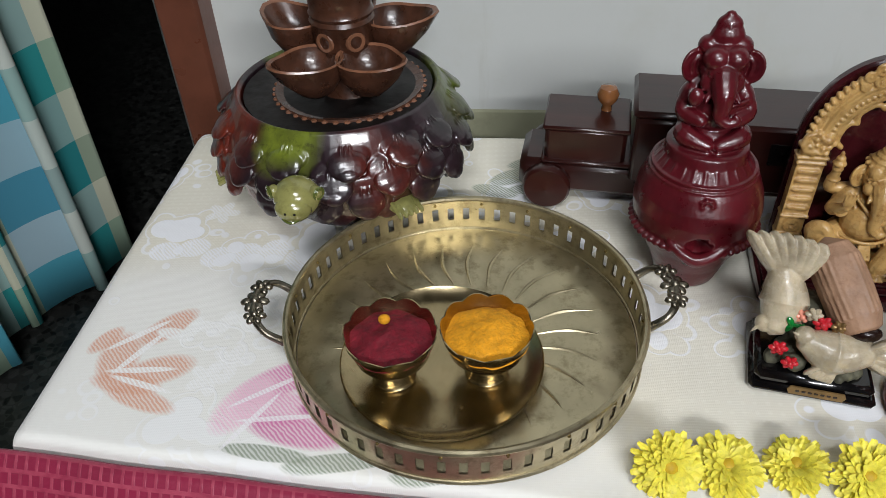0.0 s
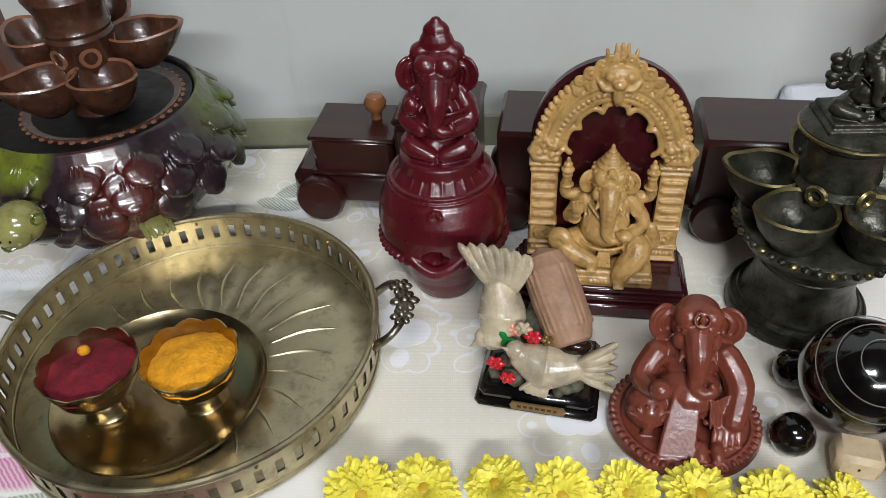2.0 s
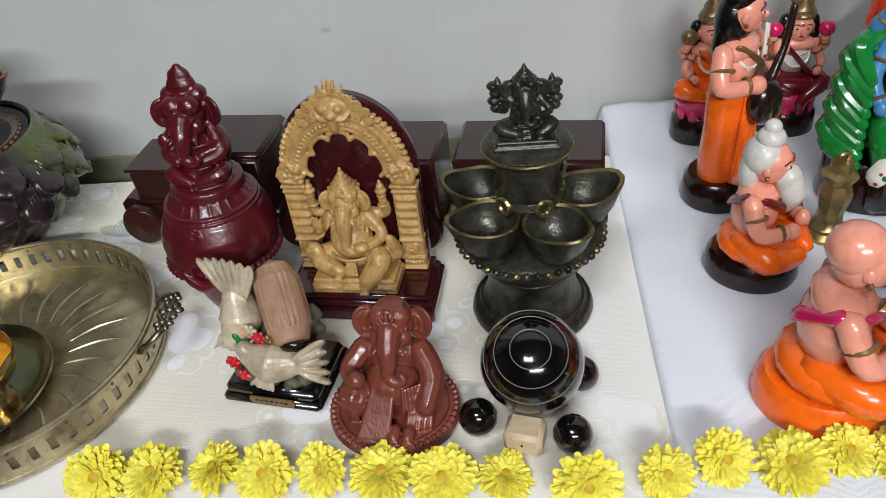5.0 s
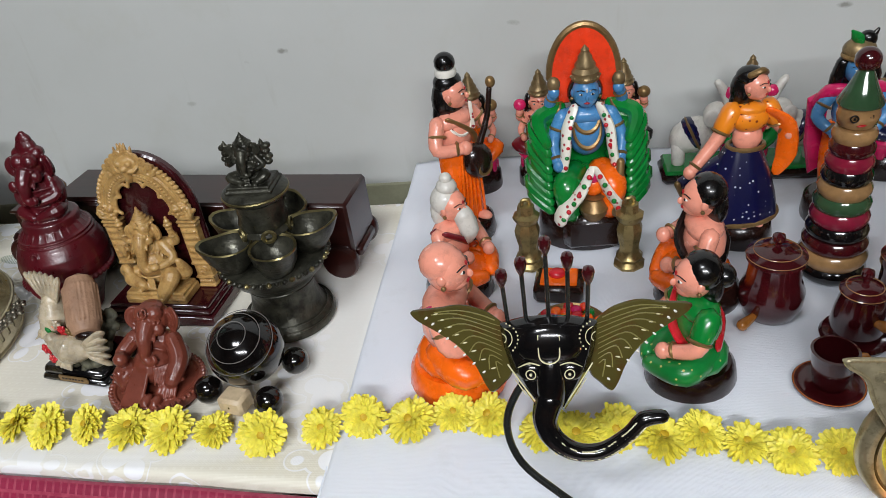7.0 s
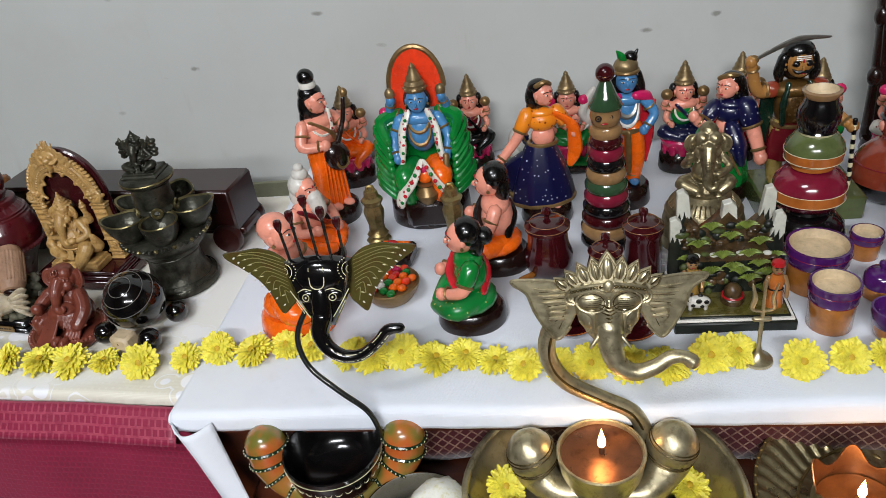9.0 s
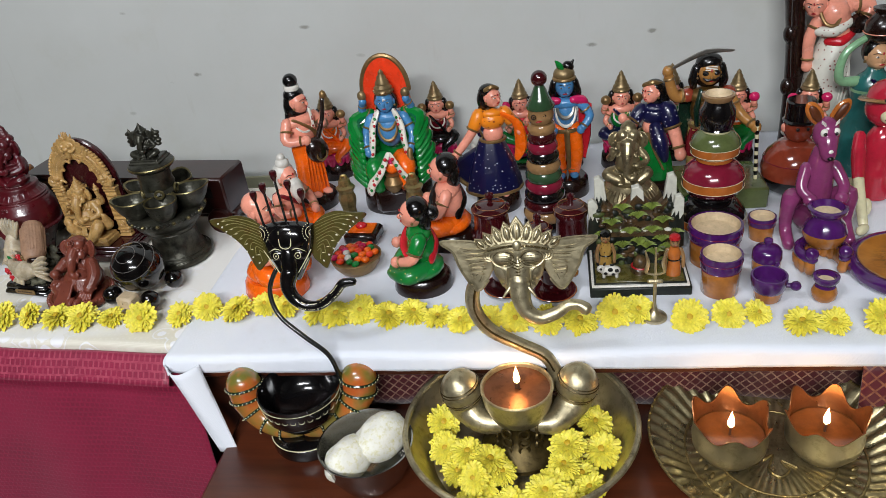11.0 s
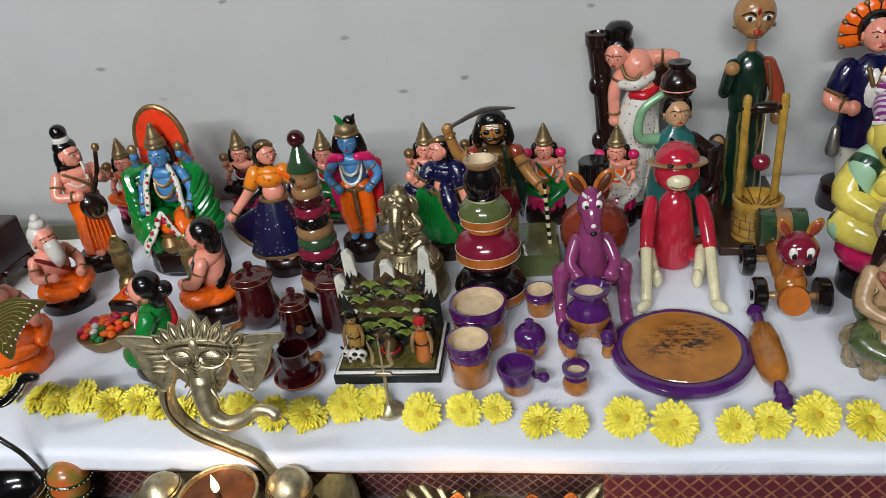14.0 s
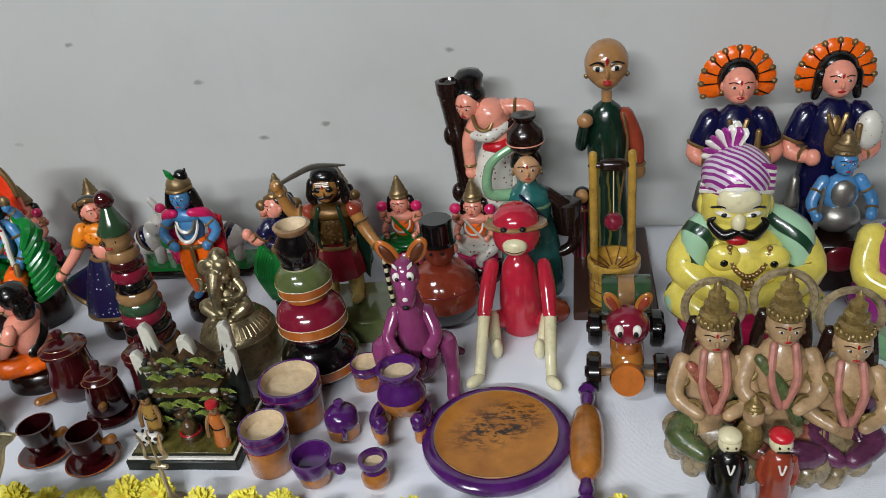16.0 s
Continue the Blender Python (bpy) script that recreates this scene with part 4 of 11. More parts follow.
def elephant_head(b, mat, c, s=1.0, nod=0.0, turnz=0.0, ear=1.0, crown=True, trunk=1.0, brow=True):
    """A carved elephant head, about 3 wide without its ears, trunk hanging and curling to one side."""
    keep = b.M.copy()
    b.M = b.M @ turn(c, (nod, 0, turnz)) @ Matrix.Scale(s, 4)
    ball(b, (0, 0, 0), (1.42, 1.3, 1.4), mat, n=18, k=12)
    ball(b, (0, -0.75, -0.55), (1.0, 0.85, 0.95), mat)
    path = [(0, -1.05, -0.3), (0, -1.75, -1.4 * trunk), (0.05, -2.0, -2.6 * trunk), (0.0, -2.1, -3.6 * trunk), (0.45, -2.25, -4.1 * trunk), (0.95, -2.25, -3.85 * trunk), (0.85, -2.25, -3.4 * trunk)]
    tube(b, path, [0.86, 0.7, 0.54, 0.44, 0.36, 0.28, 0.2], mat, n=12)
    run = spline(path[:4], 5)
    for k in range(2, 13):
        p = run[k]
        w = 0.84 - 0.032 * k
        tube(b, [(p.x - w * 0.8, p.y - 0.25, p.z + 0.1), (p.x, p.y - w, p.z + 0.05), (p.x + w * 0.8, p.y - 0.25, p.z + 0.1)], 0.075, mat, n=5, per=3)
    for sx in (-1, 1):
        ball(b, (sx * 0.55, -0.6, 0.62), (0.78, 0.72, 0.72), mat)
        ball(b, (sx * 0.82, -0.85, -0.75), (0.5, 0.5, 0.6), mat)
        tube(b, [(sx * 0.62, -1.25, -1.0), (sx * 0.95, -1.85, -1.45)], [0.24, 0.12], mat, n=7)
        ball(b, (sx * 0.72, -1.16, -0.05), (0.27, 0.16, 0.15), mat, (0, sx * 10, 0), 10, 6)
        if brow:
            tube(b, [(sx * 0.25, -1.28, 0.16), (sx * 0.75, -1.22, 0.3), (sx * 1.2, -0.85, 0.05)], 0.08, mat, n=5, per=4)
            tube(b, [(sx * 0.4, -1.26, -0.2), (sx * 0.75, -1.2, -0.28), (sx * 1.1, -0.95, -0.12)], 0.05, mat, n=5, per=4)
        ball(b, (sx * 1.95 * ear, 0.15, -0.15), (1.0 * ear, 0.26, 1.3 * ear), mat, (6, sx * 10, sx * -24), 16, 10)
        for q in (1.0, 0.66):
            ring(b, (sx * (1.95 * ear + 0.02), -0.08, -0.15), q * 0.86 * ear, 0.12, mat, (88, sx * 10, sx * -24), 20, 5, 1.0, 1.28)
        tube(b, [(sx * (1.6 * ear), -0.1, 0.5), (sx * (2.0 * ear), -0.2, 0.1), (sx * (1.9 * ear), -0.15, -0.6)], 0.1, mat, n=5, per=4)
    if crown:
        for r, z, h in ((1.32, 0.85, 0.42), (1.12, 1.2, 0.4), (0.86, 1.55, 0.4), (0.6, 1.9, 0.42), (0.34, 2.3, 0.36)):
            lathe(b, [(r * 0.9, z), (r, z + h * 0.3), (r, z + h * 0.7), (r * 0.85, z + h)], mat, c=(0, 0.1, 0), n=18)
        for k in range(14):
            a = 2 * math.pi * k / 14
            ball(b, (1.3 * math.cos(a), 0.1 + 1.3 * math.sin(a), 1.05), 0.2, mat, n=6, k=4)
        ball(b, (0, -1.15, 1.35), (0.34, 0.24, 0.46), mat, n=8, k=6)
        ball(b, (0, 0.1, 2.85), (0.2, 0.2, 0.34), mat, n=8, k=6)
    b.M = keep


def elephant_god(b, mat, s=1.0, c=(0, 0, 0), ear=1.0, four=True, crown=True, head=1.0, leg_down=False):
    """A seated elephant-headed figure about 10 high with folds, ornaments and fingers."""
    keep = b.M.copy()
    b.M = b.M @ Matrix.Translation(c) @ Matrix.Scale(s, 4)
    ball(b, (0, 0.3, 1.1), (2.5, 1.9, 1.1), mat)
    ball(b, (0, -0.45, 2.9), (1.85, 1.65, 1.75), mat, n=18, k=12)
    ball(b, (0, 0.1, 4.5), (1.9, 1.2, 1.15), mat)
    legs = [[(-1.2, 0.2, 1.3), (-2.9, -1.2, 1.3), (-0.9, -2.3, 0.75)], [(1.2, 0.2, 1.4), (2.8, -1.1, 1.6), (1.5, -2.2, 0.7)]]
    if leg_down:
        legs[1] = [(1.1, 0.0, 1.5), (2.5, -1.7, 1.7), (1.5, -2.4, 0.2), (1.2, -2.5, -0.6)]
    for L in legs:
        tube(b, L, [1.0, 0.95, 0.6], mat, n=12)
        e = L[-1]
        ball(b, (e[0], e[1] - 0.35, e[2]), (0.45, 0.75, 0.32), mat)
        for k in range(4):
            ball(b, (e[0] - 0.3 + 0.2 * k, e[1] - 1.0, e[2] - 0.05), (0.12, 0.18, 0.13), mat, n=6, k=4)
        for k in range(4):
            p, q = Vector(L[0]).lerp(Vector(L[1]), 0.25 + 0.22 * k), 1.0
            ring(b, p, 0.98, 0.08, mat, (70, 35 * (1 if L[0][0] > 0 else -1), 30), 14, 4)
    for k in range(5):
        tube(b, [(-0.35 + 0.17 * k, -1.9, 1.6), (-0.5 + 0.25 * k, -2.4, 0.4)], 0.1, mat, n=5)
    for sx in (-1, 1):
        if sx < 0:
            tube(b, [(-1.6, 0, 4.9), (-2.7, -0.5, 3.7), (-2.2, -1.7, 4.7)], [0.62, 0.52, 0.36], mat)
            ball(b, (-2.15, -1.85, 5.25), (0.46, 0.2, 0.5), mat)
            for k in range(4):
                tube(b, [(-2.5 + 0.23 * k, -1.9, 5.5), (-2.55 + 0.26 * k, -1.95, 6.1 - 0.08 * abs(k - 1.5))], 0.1, mat, n=5)
        else:
            tube(b, [(1.6, 0, 4.9), (2.7, -0.6, 3.5), (1.6, -2.0, 3.1)], [0.62, 0.52, 0.36], mat)
            ball(b, (1.3, -2.3, 3.35), (0.62, 0.55, 0.42), mat)
        ring(b, (sx * 2.2, -0.25, 4.3), 0.6, 0.13, mat, (35, sx * 45, 0), 12, 5)
        ring(b, (sx * (2.35 if sx < 0 else 2.0), -1.4, 4.2 if sx < 0 else 3.2), 0.44, 0.11, mat, (60, sx * 30, 0), 12, 5)
        if four:
            tube(b, [(sx * 1.5, 0.5, 5.0), (sx * 3.0, 0.5, 5.0), (sx * 3.0, 0.1, 6.6)], [0.55, 0.46, 0.34], mat)
            for k, (r, z) in enumerate(((0.42, 6.9), (0.52, 7.35), (0.36, 7.75), (0.18, 8.1))):
                ball(b, (sx * 3.0, 0.1, z), (r, r, 0.3), mat, n=9, k=6)
            ring(b, (sx * 3.0, 0.3, 5.9), 0.44, 0.1, mat, (0, 0, 0), 12, 5)
    for q, z in ((1.0, 5.1), (1.3, 4.4), (1.6, 3.7)):
        ring(b, (0, -0.55 - 0.12 * q, z), q, 0.11, mat, (62, 0, 0), 22, 5)
    tube(b, [(-1.3, -0.9, 5.0), (0.2, -2.1, 3.6), (1.7, -1.3, 2.2)], 0.14, mat, n=6)
    ring(b, (0, -0.3, 1.95), 2.0, 0.16, mat, (6, 0, 0), 26, 5, 1.0, 0.9)
    elephant_head(b, mat, (0, -0.15, 6.7), head, ear=ear, crown=crown)
    b.M = keep


def brass_tray():
    ob = thing("serving_tray", (0.040, 0.493, T + 0.003), rz=6, label="round brass tray with pierced gallery rim and two ornate handles", category="tray")
    b = Build()
    n, R = 96, 11.75
    prof = [(11.35, 0), (11.45, 0.25), (10.6, 0.42), (9.4, 0.48), (4.6, 0.36), (4.3, 0.30), (0.02, 0.28)]
    vs, fs = [], []
    for r, z in prof:
        for i in range(n):
            t = 2 * math.pi * i / n
            s = 0.16 * abs(math.sin(t * 12)) ** 0.7 if 4.4 < r < 10 else 0
            vs.append((r * math.cos(t), r * math.sin(t), z + s * (1 if r > 9 else 0.4)))
    for j in range(len(prof) - 1):
        for i in range(n):
            fs.append((j * n + i, j * n + (i + 1) % n, (j + 1) * n + (i + 1) % n, (j + 1) * n + i))
    fs.append(tuple(reversed(range(n))))
    b.add(vs, fs, "brass")
    for k in range(24):
        a = 2 * math.pi * (k + 0.5) / 24
        tube(b, [(4.7 * math.cos(a), 4.7 * math.sin(a), 0.40), (7 * math.cos(a + 0.07), 7 * math.sin(a + 0.07), 0.47), (9.6 * math.cos(a), 9.6 * math.sin(a), 0.52)], [0.07, 0.16, 0.10], "brass", n=6, per=4)
    part("pan", b, ob)
    b = Build()
    cells = 60
    for side, rr in ((1, R), (-1, R - 0.14)):
        vs, fs = [], []

        def at(a, z):
            vs.append(((rr + 0.10 * (z - 0.2) / 3.2) * math.cos(a), (rr + 0.10 * (z - 0.2) / 3.2) * math.sin(a), z))
            return len(vs) - 1
        for k in range(cells):
            a0, a1 = 2 * math.pi * k / cells, 2 * math.pi * (k + 1) / cells
            w = (a1 - a0)
            A = [a0, a0 + w * 0.30, a0 + w * 0.5, a0 + w * 0.70, a1]
            Z = [0.1, 1.05, 2.15, 2.4, 2.95]
            g = [[at(a, z) for a in A] for z in Z]
            top, bot = 0.12, 0.12
            for j in range(4):
                for i in range(4):
                    if j == 1 and i in (1, 2):
                        continue
                    q = (g[j][i], g[j][i + 1], g[j + 1][i + 1], g[j + 1][i])
                    fs.append(q if side > 0 else tuple(reversed(q)))
        b.add(vs, fs, "brass")
    for k in range(cells):
        if k % 3 == 1:
            a = 2 * math.pi * (k + 0.5) / cells
            for rr in (R + 0.10, R - 0.12):
                ball(b, (rr * math.cos(a), rr * math.sin(a), 2.55), 0.13, "old_brass", n=6, k=4)
    part("gallery", b, ob)
    b = Build()
    ring(b, (0, 0, 3.0), R + 0.05, 0.22, "brass", n=96)
    ring(b, (0, 0, 0.2), R - 0.05, 0.2, "brass", n=96)
    part("rim", b, ob)
    for s in (0, 180):
        b = Build()
        b.M = turn((0, 0, 0), (0, 0, s))
        tube(b, [(11.75, -2.4, 2.5), (12.9, -2.3, 3.4), (13.7, -1.0, 3.8), (13.7, 1.0, 3.8), (12.9, 2.3, 3.4), (11.75, 2.4, 2.5)], [0.3, 0.24, 0.3, 0.3, 0.24, 0.3], "pewter")
        for y, rr in ((-1.35, 0.75), (0, 0.95), (1.35, 0.75)):
            x = 13.75 - 0.12 * y * y
            petals(b, (x, y, 3.9), rr * 0.62, 6, (rr * 0.42, rr * 0.33, 0.22), "pewter", 15)
            ball(b, (x, y, 4.0), (rr * 0.36, rr * 0.36, 0.32), "pewter", n=10, k=6)
        part("handle", b, ob, "cast floral handle of dull grey metal")


def brass_plate():
    b = Build()
    lathe(b, [(5.3, 0), (6.3, 0.55), (6.55, 0.85), (6.45, 0.95), (6.2, 0.75), (5.2, 0.25), (3, 0.2), (0.02, 0.2)], "bright_brass", n=64)
    b.done("plate", (0.027, 0.459, T + 0.0095), rx=1.0, label="small brass plate lying in the brass tray", category="plate")


def powder_cup(x, y, powder, label, heap):
    ob = thing("powder_cup", (x, y, T + 0.0115), label=label, category="cup", group="powder cups")
    b = Build()
    b.M = Matrix.Scale(0.93, 4)
    lathe(b, [(1.45, 0), (1.5, 0.2), (1.3, 0.45), (1.25, 0.9), (0.95, 1.25), (1.0, 1.5), (1.9, 1.9), (2.55, 2.6), (2.72, 3.3)], "bright_brass", n=40)
    n = 80
    vs, fs = [], []
    for r, z, k in ((2.72, 3.3, 0), (2.95, 4.1, 1), (3.02, 4.45, 1), (2.94, 4.45, 1), (2.86, 4.1, 1), (2.62, 3.3, 0), (2.2, 2.6, 0)):
        for i in range(n):
            t = 2 * math.pi * i / n
            s = abs(math.cos(t * 5))
            vs.append((r * (1 + 0.035 * k * s) * math.cos(t), r * (1 + 0.035 * k * s) * math.sin(t), z + (0.28 * (s - 0.6) if k and z > 4.2 else 0)))
    for j in range(6):
        for i in range(n):
            fs.append((j * n + i, j * n + (i + 1) % n, (j + 1) * n + (i + 1) % n, (j + 1) * n + i))
    b.add(vs, fs, "bright_brass")
    part("cup", b, ob)
    b = Build()
    b.M = Matrix.Scale(0.93, 4)
    n, rows = 40, 12
    vs, fs = [], []
    for j in range(rows):
        r = 2.84 * (1 - j / (rows - 1)) + 0.01
        for i in range(n):
            t = 2 * math.pi * i / n
            px, py = r * math.cos(t), r * math.sin(t)
            z = 3.55 + heap * (1 - (r / 2.84) ** 1.6) + 0.32 * noise.noise((px * 0.9 + x * 50, py * 0.9, 1)) + 0.12 * noise.noise((px * 3, py * 3, 5))
            vs.append((px, py, z))
    for j in range(rows - 1):
        for i in range(n):
            fs.append((j * n + i, j * n + (i + 1) % n, (j + 1) * n + (i + 1) % n, (j + 1) * n + i))
    b.add(vs, fs, powder)
    if powder == "kumkum":
        ball(b, (-0.5, 0.9, 4.6), (0.42, 0.38, 0.34), "turmeric", n=10, k=6)
    part("powder", b, ob, "heaped " + ("dark red" if powder == "kumkum" else "yellow") + " powder")


def turtle_lamp():
    ob = thing("turtle_pot", (-0.069, 0.664, T + 0.003), rz=0, label="glazed turtle pot with scale relief in brown, rust and green", category="pot")
    b = Build()
    lathe(b, [(5.4, 0), (5.6, 0.5), (5.3, 1.0), (7.6, 2.4), (9.2, 4.0), (9.7, 5.4), (9.6, 6.8), (9.1, 8.2), (8.5, 9.5), (8.1, 10.2), (7.85, 10.35), (7.6, 10.1), (7.5, 9.0), (7.6, 5), (5, 2.4), (0.02, 2.2)], "turtle_glaze", n=56)
    G = "turtle_glaze"
    for row, (r, z, n, tilt) in enumerate(((8.85, 8.75, 14, 36), (9.55, 7.35, 15, 22), (9.85, 5.95, 16, 4), (9.05, 4.5, 15, -26))):
        for i in range(n):
            a = 2 * math.pi * (i + 0.5 * (row % 2)) / n + 0.05 * math.sin(i * 2.3)
            b.M = Matrix.Translation((r * math.cos(a), r * math.sin(a), z)) @ Euler((0, 0, a + math.pi / 2)).to_matrix().to_4x4() @ Euler((radians(-tilt), 0, 0)).to_matrix().to_4x4()
            ball(b, (0, 0.1, 0.2), (1.7, 0.3, 1.3), G, (-4, 0, 0), 16, 10)
            ball(b, (0, -0.2, -0.6), (1.45, 0.36, 1.15), G, (-10, 0, 0), 16, 9)
            ball(b, (0, -0.36, -1.25), (0.85, 0.32, 0.62), G, (-12, 0, 0), 14, 8)
            for q in (-0.5, 0, 0.5):
                tube(b, [(q * 0.6, -0.2, 0.7), (q, -0.5, -1.0)], 0.08, G, n=5)
    b.M = Matrix()
    fuse(part("body", b, ob, "glazed body with overlapping relief scales"), 0.0008, 1)
    # added liner; its near-black colour makes the pot's opening look deep
    b = Build()
    lathe(b, [(7.42, 9.9), (7.35, 9.0), (7.4, 5.2), (5, 2.6), (0.02, 2.5)], "pot_inside_shade", n=48)
    part("lining", b, ob, "near-black liner added to shade the inside of the pot")
    b = Build()
    tube(b, [(-0.5, -8.6, 5.2), (-0.7, -10.6, 6.6), (-0.8, -11.6, 7.4)], [1.6, 1.5, 1.5], "glaze_dark", n=14)
    ball(b, (-0.9, -12.0, 7.7), (1.65, 1.6, 1.45), "glaze_olive", n=20, k=12)
    ball(b, (-0.95, -13.0, 7.45), (1.3, 1.0, 1.0), "glaze_olive")
    tube(b, [(-2.1, -13.1, 7.0), (-1.0, -14.0, 6.9), (0.1, -13.0, 7.1)], 0.1, "glaze_green", n=6)
    for sx in (-1, 1):
        ball(b, (-0.9 + sx * 1.45, -12.3, 8.3), (0.5, 0.5, 0.5), "glaze_olive", n=12, k=8)
        for q in (0.42, 0.22):
            ring(b, (-0.9 + sx * 1.72, -12.5, 8.35), q, 0.09, "glaze_green", (90, 0, sx * 55), 14, 5)
        ball(b, (-0.95 + sx * 0.32, -13.95, 7.6), 0.1, "eye_paint", n=6, k=4)
    part("head", b, ob, "glazed olive turtle head")
    for x, y, a in ((5.2, -6.9, -53), (-7.9, -3.5, 205), (7.2, 4.6, 30), (-6.2, 6.2, 135)):
        b = Build()
        ball(b, (x, y, 4.0), (2.0, 1.2, 0.7), "glaze_olive", (0, 8, a))
        for k in range(-2, 3):
            tube(b, [(x + 0.6 * math.cos(radians(a)) - k * 0.45 * math.sin(radians(a)), y + 0.6 * math.sin(radians(a)) + k * 0.45 * math.cos(radians(a)), 4.35),
                     (x + 2.0 * math.cos(radians(a)) - k * 0.45 * math.sin(radians(a)), y + 2.0 * math.sin(radians(a)) + k * 0.45 * math.cos(radians(a)), 3.8)], 0.2, "glaze_olive", n=6)
        part("foot", b, ob)
    lamp = thing("diya_stand", (-0.060, 0.664, T + 0.094), label="brown clay lamp stand with five looped oil bowls", category="oil lamp")
    b = Build()
    lathe(b, [(3.0, -6.8), (3.0, -0.2), (5.6, 0.2), (5.9, 0.7), (5.8, 1.0), (5.2, 0.8), (2.4, 0.7), (2.1, 1.5), (2.0, 4.2), (2.3, 4.6), (2.3, 6.2), (2.45, 6.4), (2.3, 6.7), (2.45, 7.0), (2.3, 7.3), (2.4, 8.2), (2.9, 9.3), (2.6, 10), (1.2, 10.8), (0, 11.2)], "clay_brown", n=36)
    part("column", b, lamp)
    b = Build()
    for k in range(44):
        a = 2 * math.pi * k / 44
        ball(b, (5.85 * math.cos(a), 5.85 * math.sin(a), 0.75), (0.28, 0.28, 0.22), "clay_edge", n=6, k=4)
    part("beaded_edge", b, lamp)
    for a in (-117, -55, 22, 96, 164):
        b = Build()
        t = radians(a)
        diya(b, (3.9 * math.cos(t), 3.9 * math.sin(t), 2.0 if a < 0 else 3.2), 2.35, 2.8, t + (0.35 if a == -55 else -0.35), "clay_brown", "clay_edge", spout=0.5)
        ring(b, (2.1 * math.cos(t), 2.1 * math.sin(t), 5.2), 0.6, 0.24, "clay_edge", (90, 0, a + 90), 14, 6)
        part("oil_bowl", b, lamp)


def gourd_ganesha():
    b = Build()
    M = "burgundy_resin"
    prof = [(2.15, 0), (2.25, 0.25), (2.7, 1.6), (3.4, 3.1), (4.05, 4.3), (4.35, 5.3), (4.42, 6.2), (4.25, 7.2), (3.85, 8.2), (3.3, 9.1), (2.8, 9.7), (2.75, 10.1)]
    n, vs, fs = 72, [], []
    fine = [(float(np.interp(k / 44, np.linspace(0, 1, len(prof)), [p[0] for p in prof])), float(np.interp(k / 44, np.linspace(0, 1, len(prof)), [p[1] for p in prof]))) for k in range(45)]
    for r, z in fine:
        for i in range(n):
            a = 2 * math.pi * i / n
            d = math.hypot((a - 4.66) * 4.2, (z - 4.9) * 1.0)
            q = r - 1.5 * max(0, 1 - (d / 0.72) ** 4)
            vs.append((q * math.cos(a), q * math.sin(a), z))
    for j in range(44):
        for i in range(n):
            fs.append((j * n + i, j * n + (i + 1) % n, (j + 1) * n + (i + 1) % n, (j + 1) * n + i))
    fs += [tuple(reversed(range(n))), tuple(44 * n + i for i in range(n))]
    b.add(vs, fs, M)
    # twisted cord round the belly, dipping to a lip below the spout
    for i in range(52):
        a = 2 * math.pi * i / 52
        d = abs(a - 4.66)
        if d > 0.34:
            ball(b, (4.28 * math.cos(a), 4.28 * math.sin(a), 4.5), (0.34, 0.34, 0.24), M, (35, 0, math.degrees(a)), 8, 5)
    tube(b, [(4.2 * math.cos(a), 4.2 * math.sin(a), z) for a, z in ((4.2, 5.0), (4.42, 4.35), (4.66, 3.95), (4.9, 4.35), (5.12, 5.0))], [0.3, 0.42, 0.5, 0.42, 0.3], M, n=8)
    for a in (4.25, 5.07):
        ring(b, (4.3 * math.cos(a), 4.3 * math.sin(a), 5.1), 0.22, 0.08, M, (90, 0, math.degrees(a) + 90), 12, 5)
    for i in range(26):
        a = 2 * math.pi * i / 26
        tube(b, [(2.8 * math.cos(a), 2.8 * math.sin(a), 9.7), (3.26 * math.cos(a), 3.26 * math.sin(a), 9.1)], [0.1, 0.08], M, n=6)
    ring(b, (0, 0, 8.95), 3.45, 0.12, M, n=48)
    ring(b, (0, 0, 8.65), 3.62, 0.08, M, n=48)
    lathe(b, [(2.6, 9.9), (2.75, 10.15), (2.7, 10.45), (2.4, 10.6), (0, 10.6)], M, n=40)
    for k in range(7):
        a = 2 * math.pi * k / 7
        ball(b, (-0.1 + 0.36 * math.cos(a), -3.92, 8.0 + 0.36 * math.sin(a)), (0.17, 0.16, 0.17), M, n=6, k=4)
    # the plump figure: folded legs, hands on the belly, fringed shawl, large head with a leaf crest
    ball(b, (0, 0.1, 11.3), (2.1, 1.7, 0.8), M)
    for sx in (-1, 1):
        tube(b, [(sx * 1.4, 0.1, 11.3), (sx * 1.75, -1.1, 11.4), (sx * 0.35, -1.75, 11.0)], [0.8, 0.72, 0.45], M, n=10)
        tube(b, [(sx * 1.35, 0.1, 14.3), (sx * 2.0, -0.5, 12.9), (sx * 1.0, -1.5, 12.6)], [0.62, 0.62, 0.42], M, n=10)
        ball(b, (sx * 1.75, 0.0, 13.0), (0.75, 1.0, 1.5), M)
    ball(b, (0, -0.2, 12.9), (1.6, 1.45, 1.6), M)
    for k in range(8):
        tube(b, [(0.35 + 0.2 * k, -1.6 + 0.1 * k, 13.5), (0.4 + 0.21 * k, -1.65 + 0.11 * k, 12.5)], 0.09, M, n=5)
    tube(b, [(0.2, -1.6, 13.6), (1.1, -1.4, 13.75), (1.9, -0.7, 13.7)], 0.16, M, n=6)
    ball(b, (-1.55, -1.5, 14.2), (0.5, 0.35, 0.62), M)
    elephant_head(b, M, (0, -0.1, 15.8), 1.06, nod=4, ear=0.84, crown=False, trunk=0.62, brow=False)
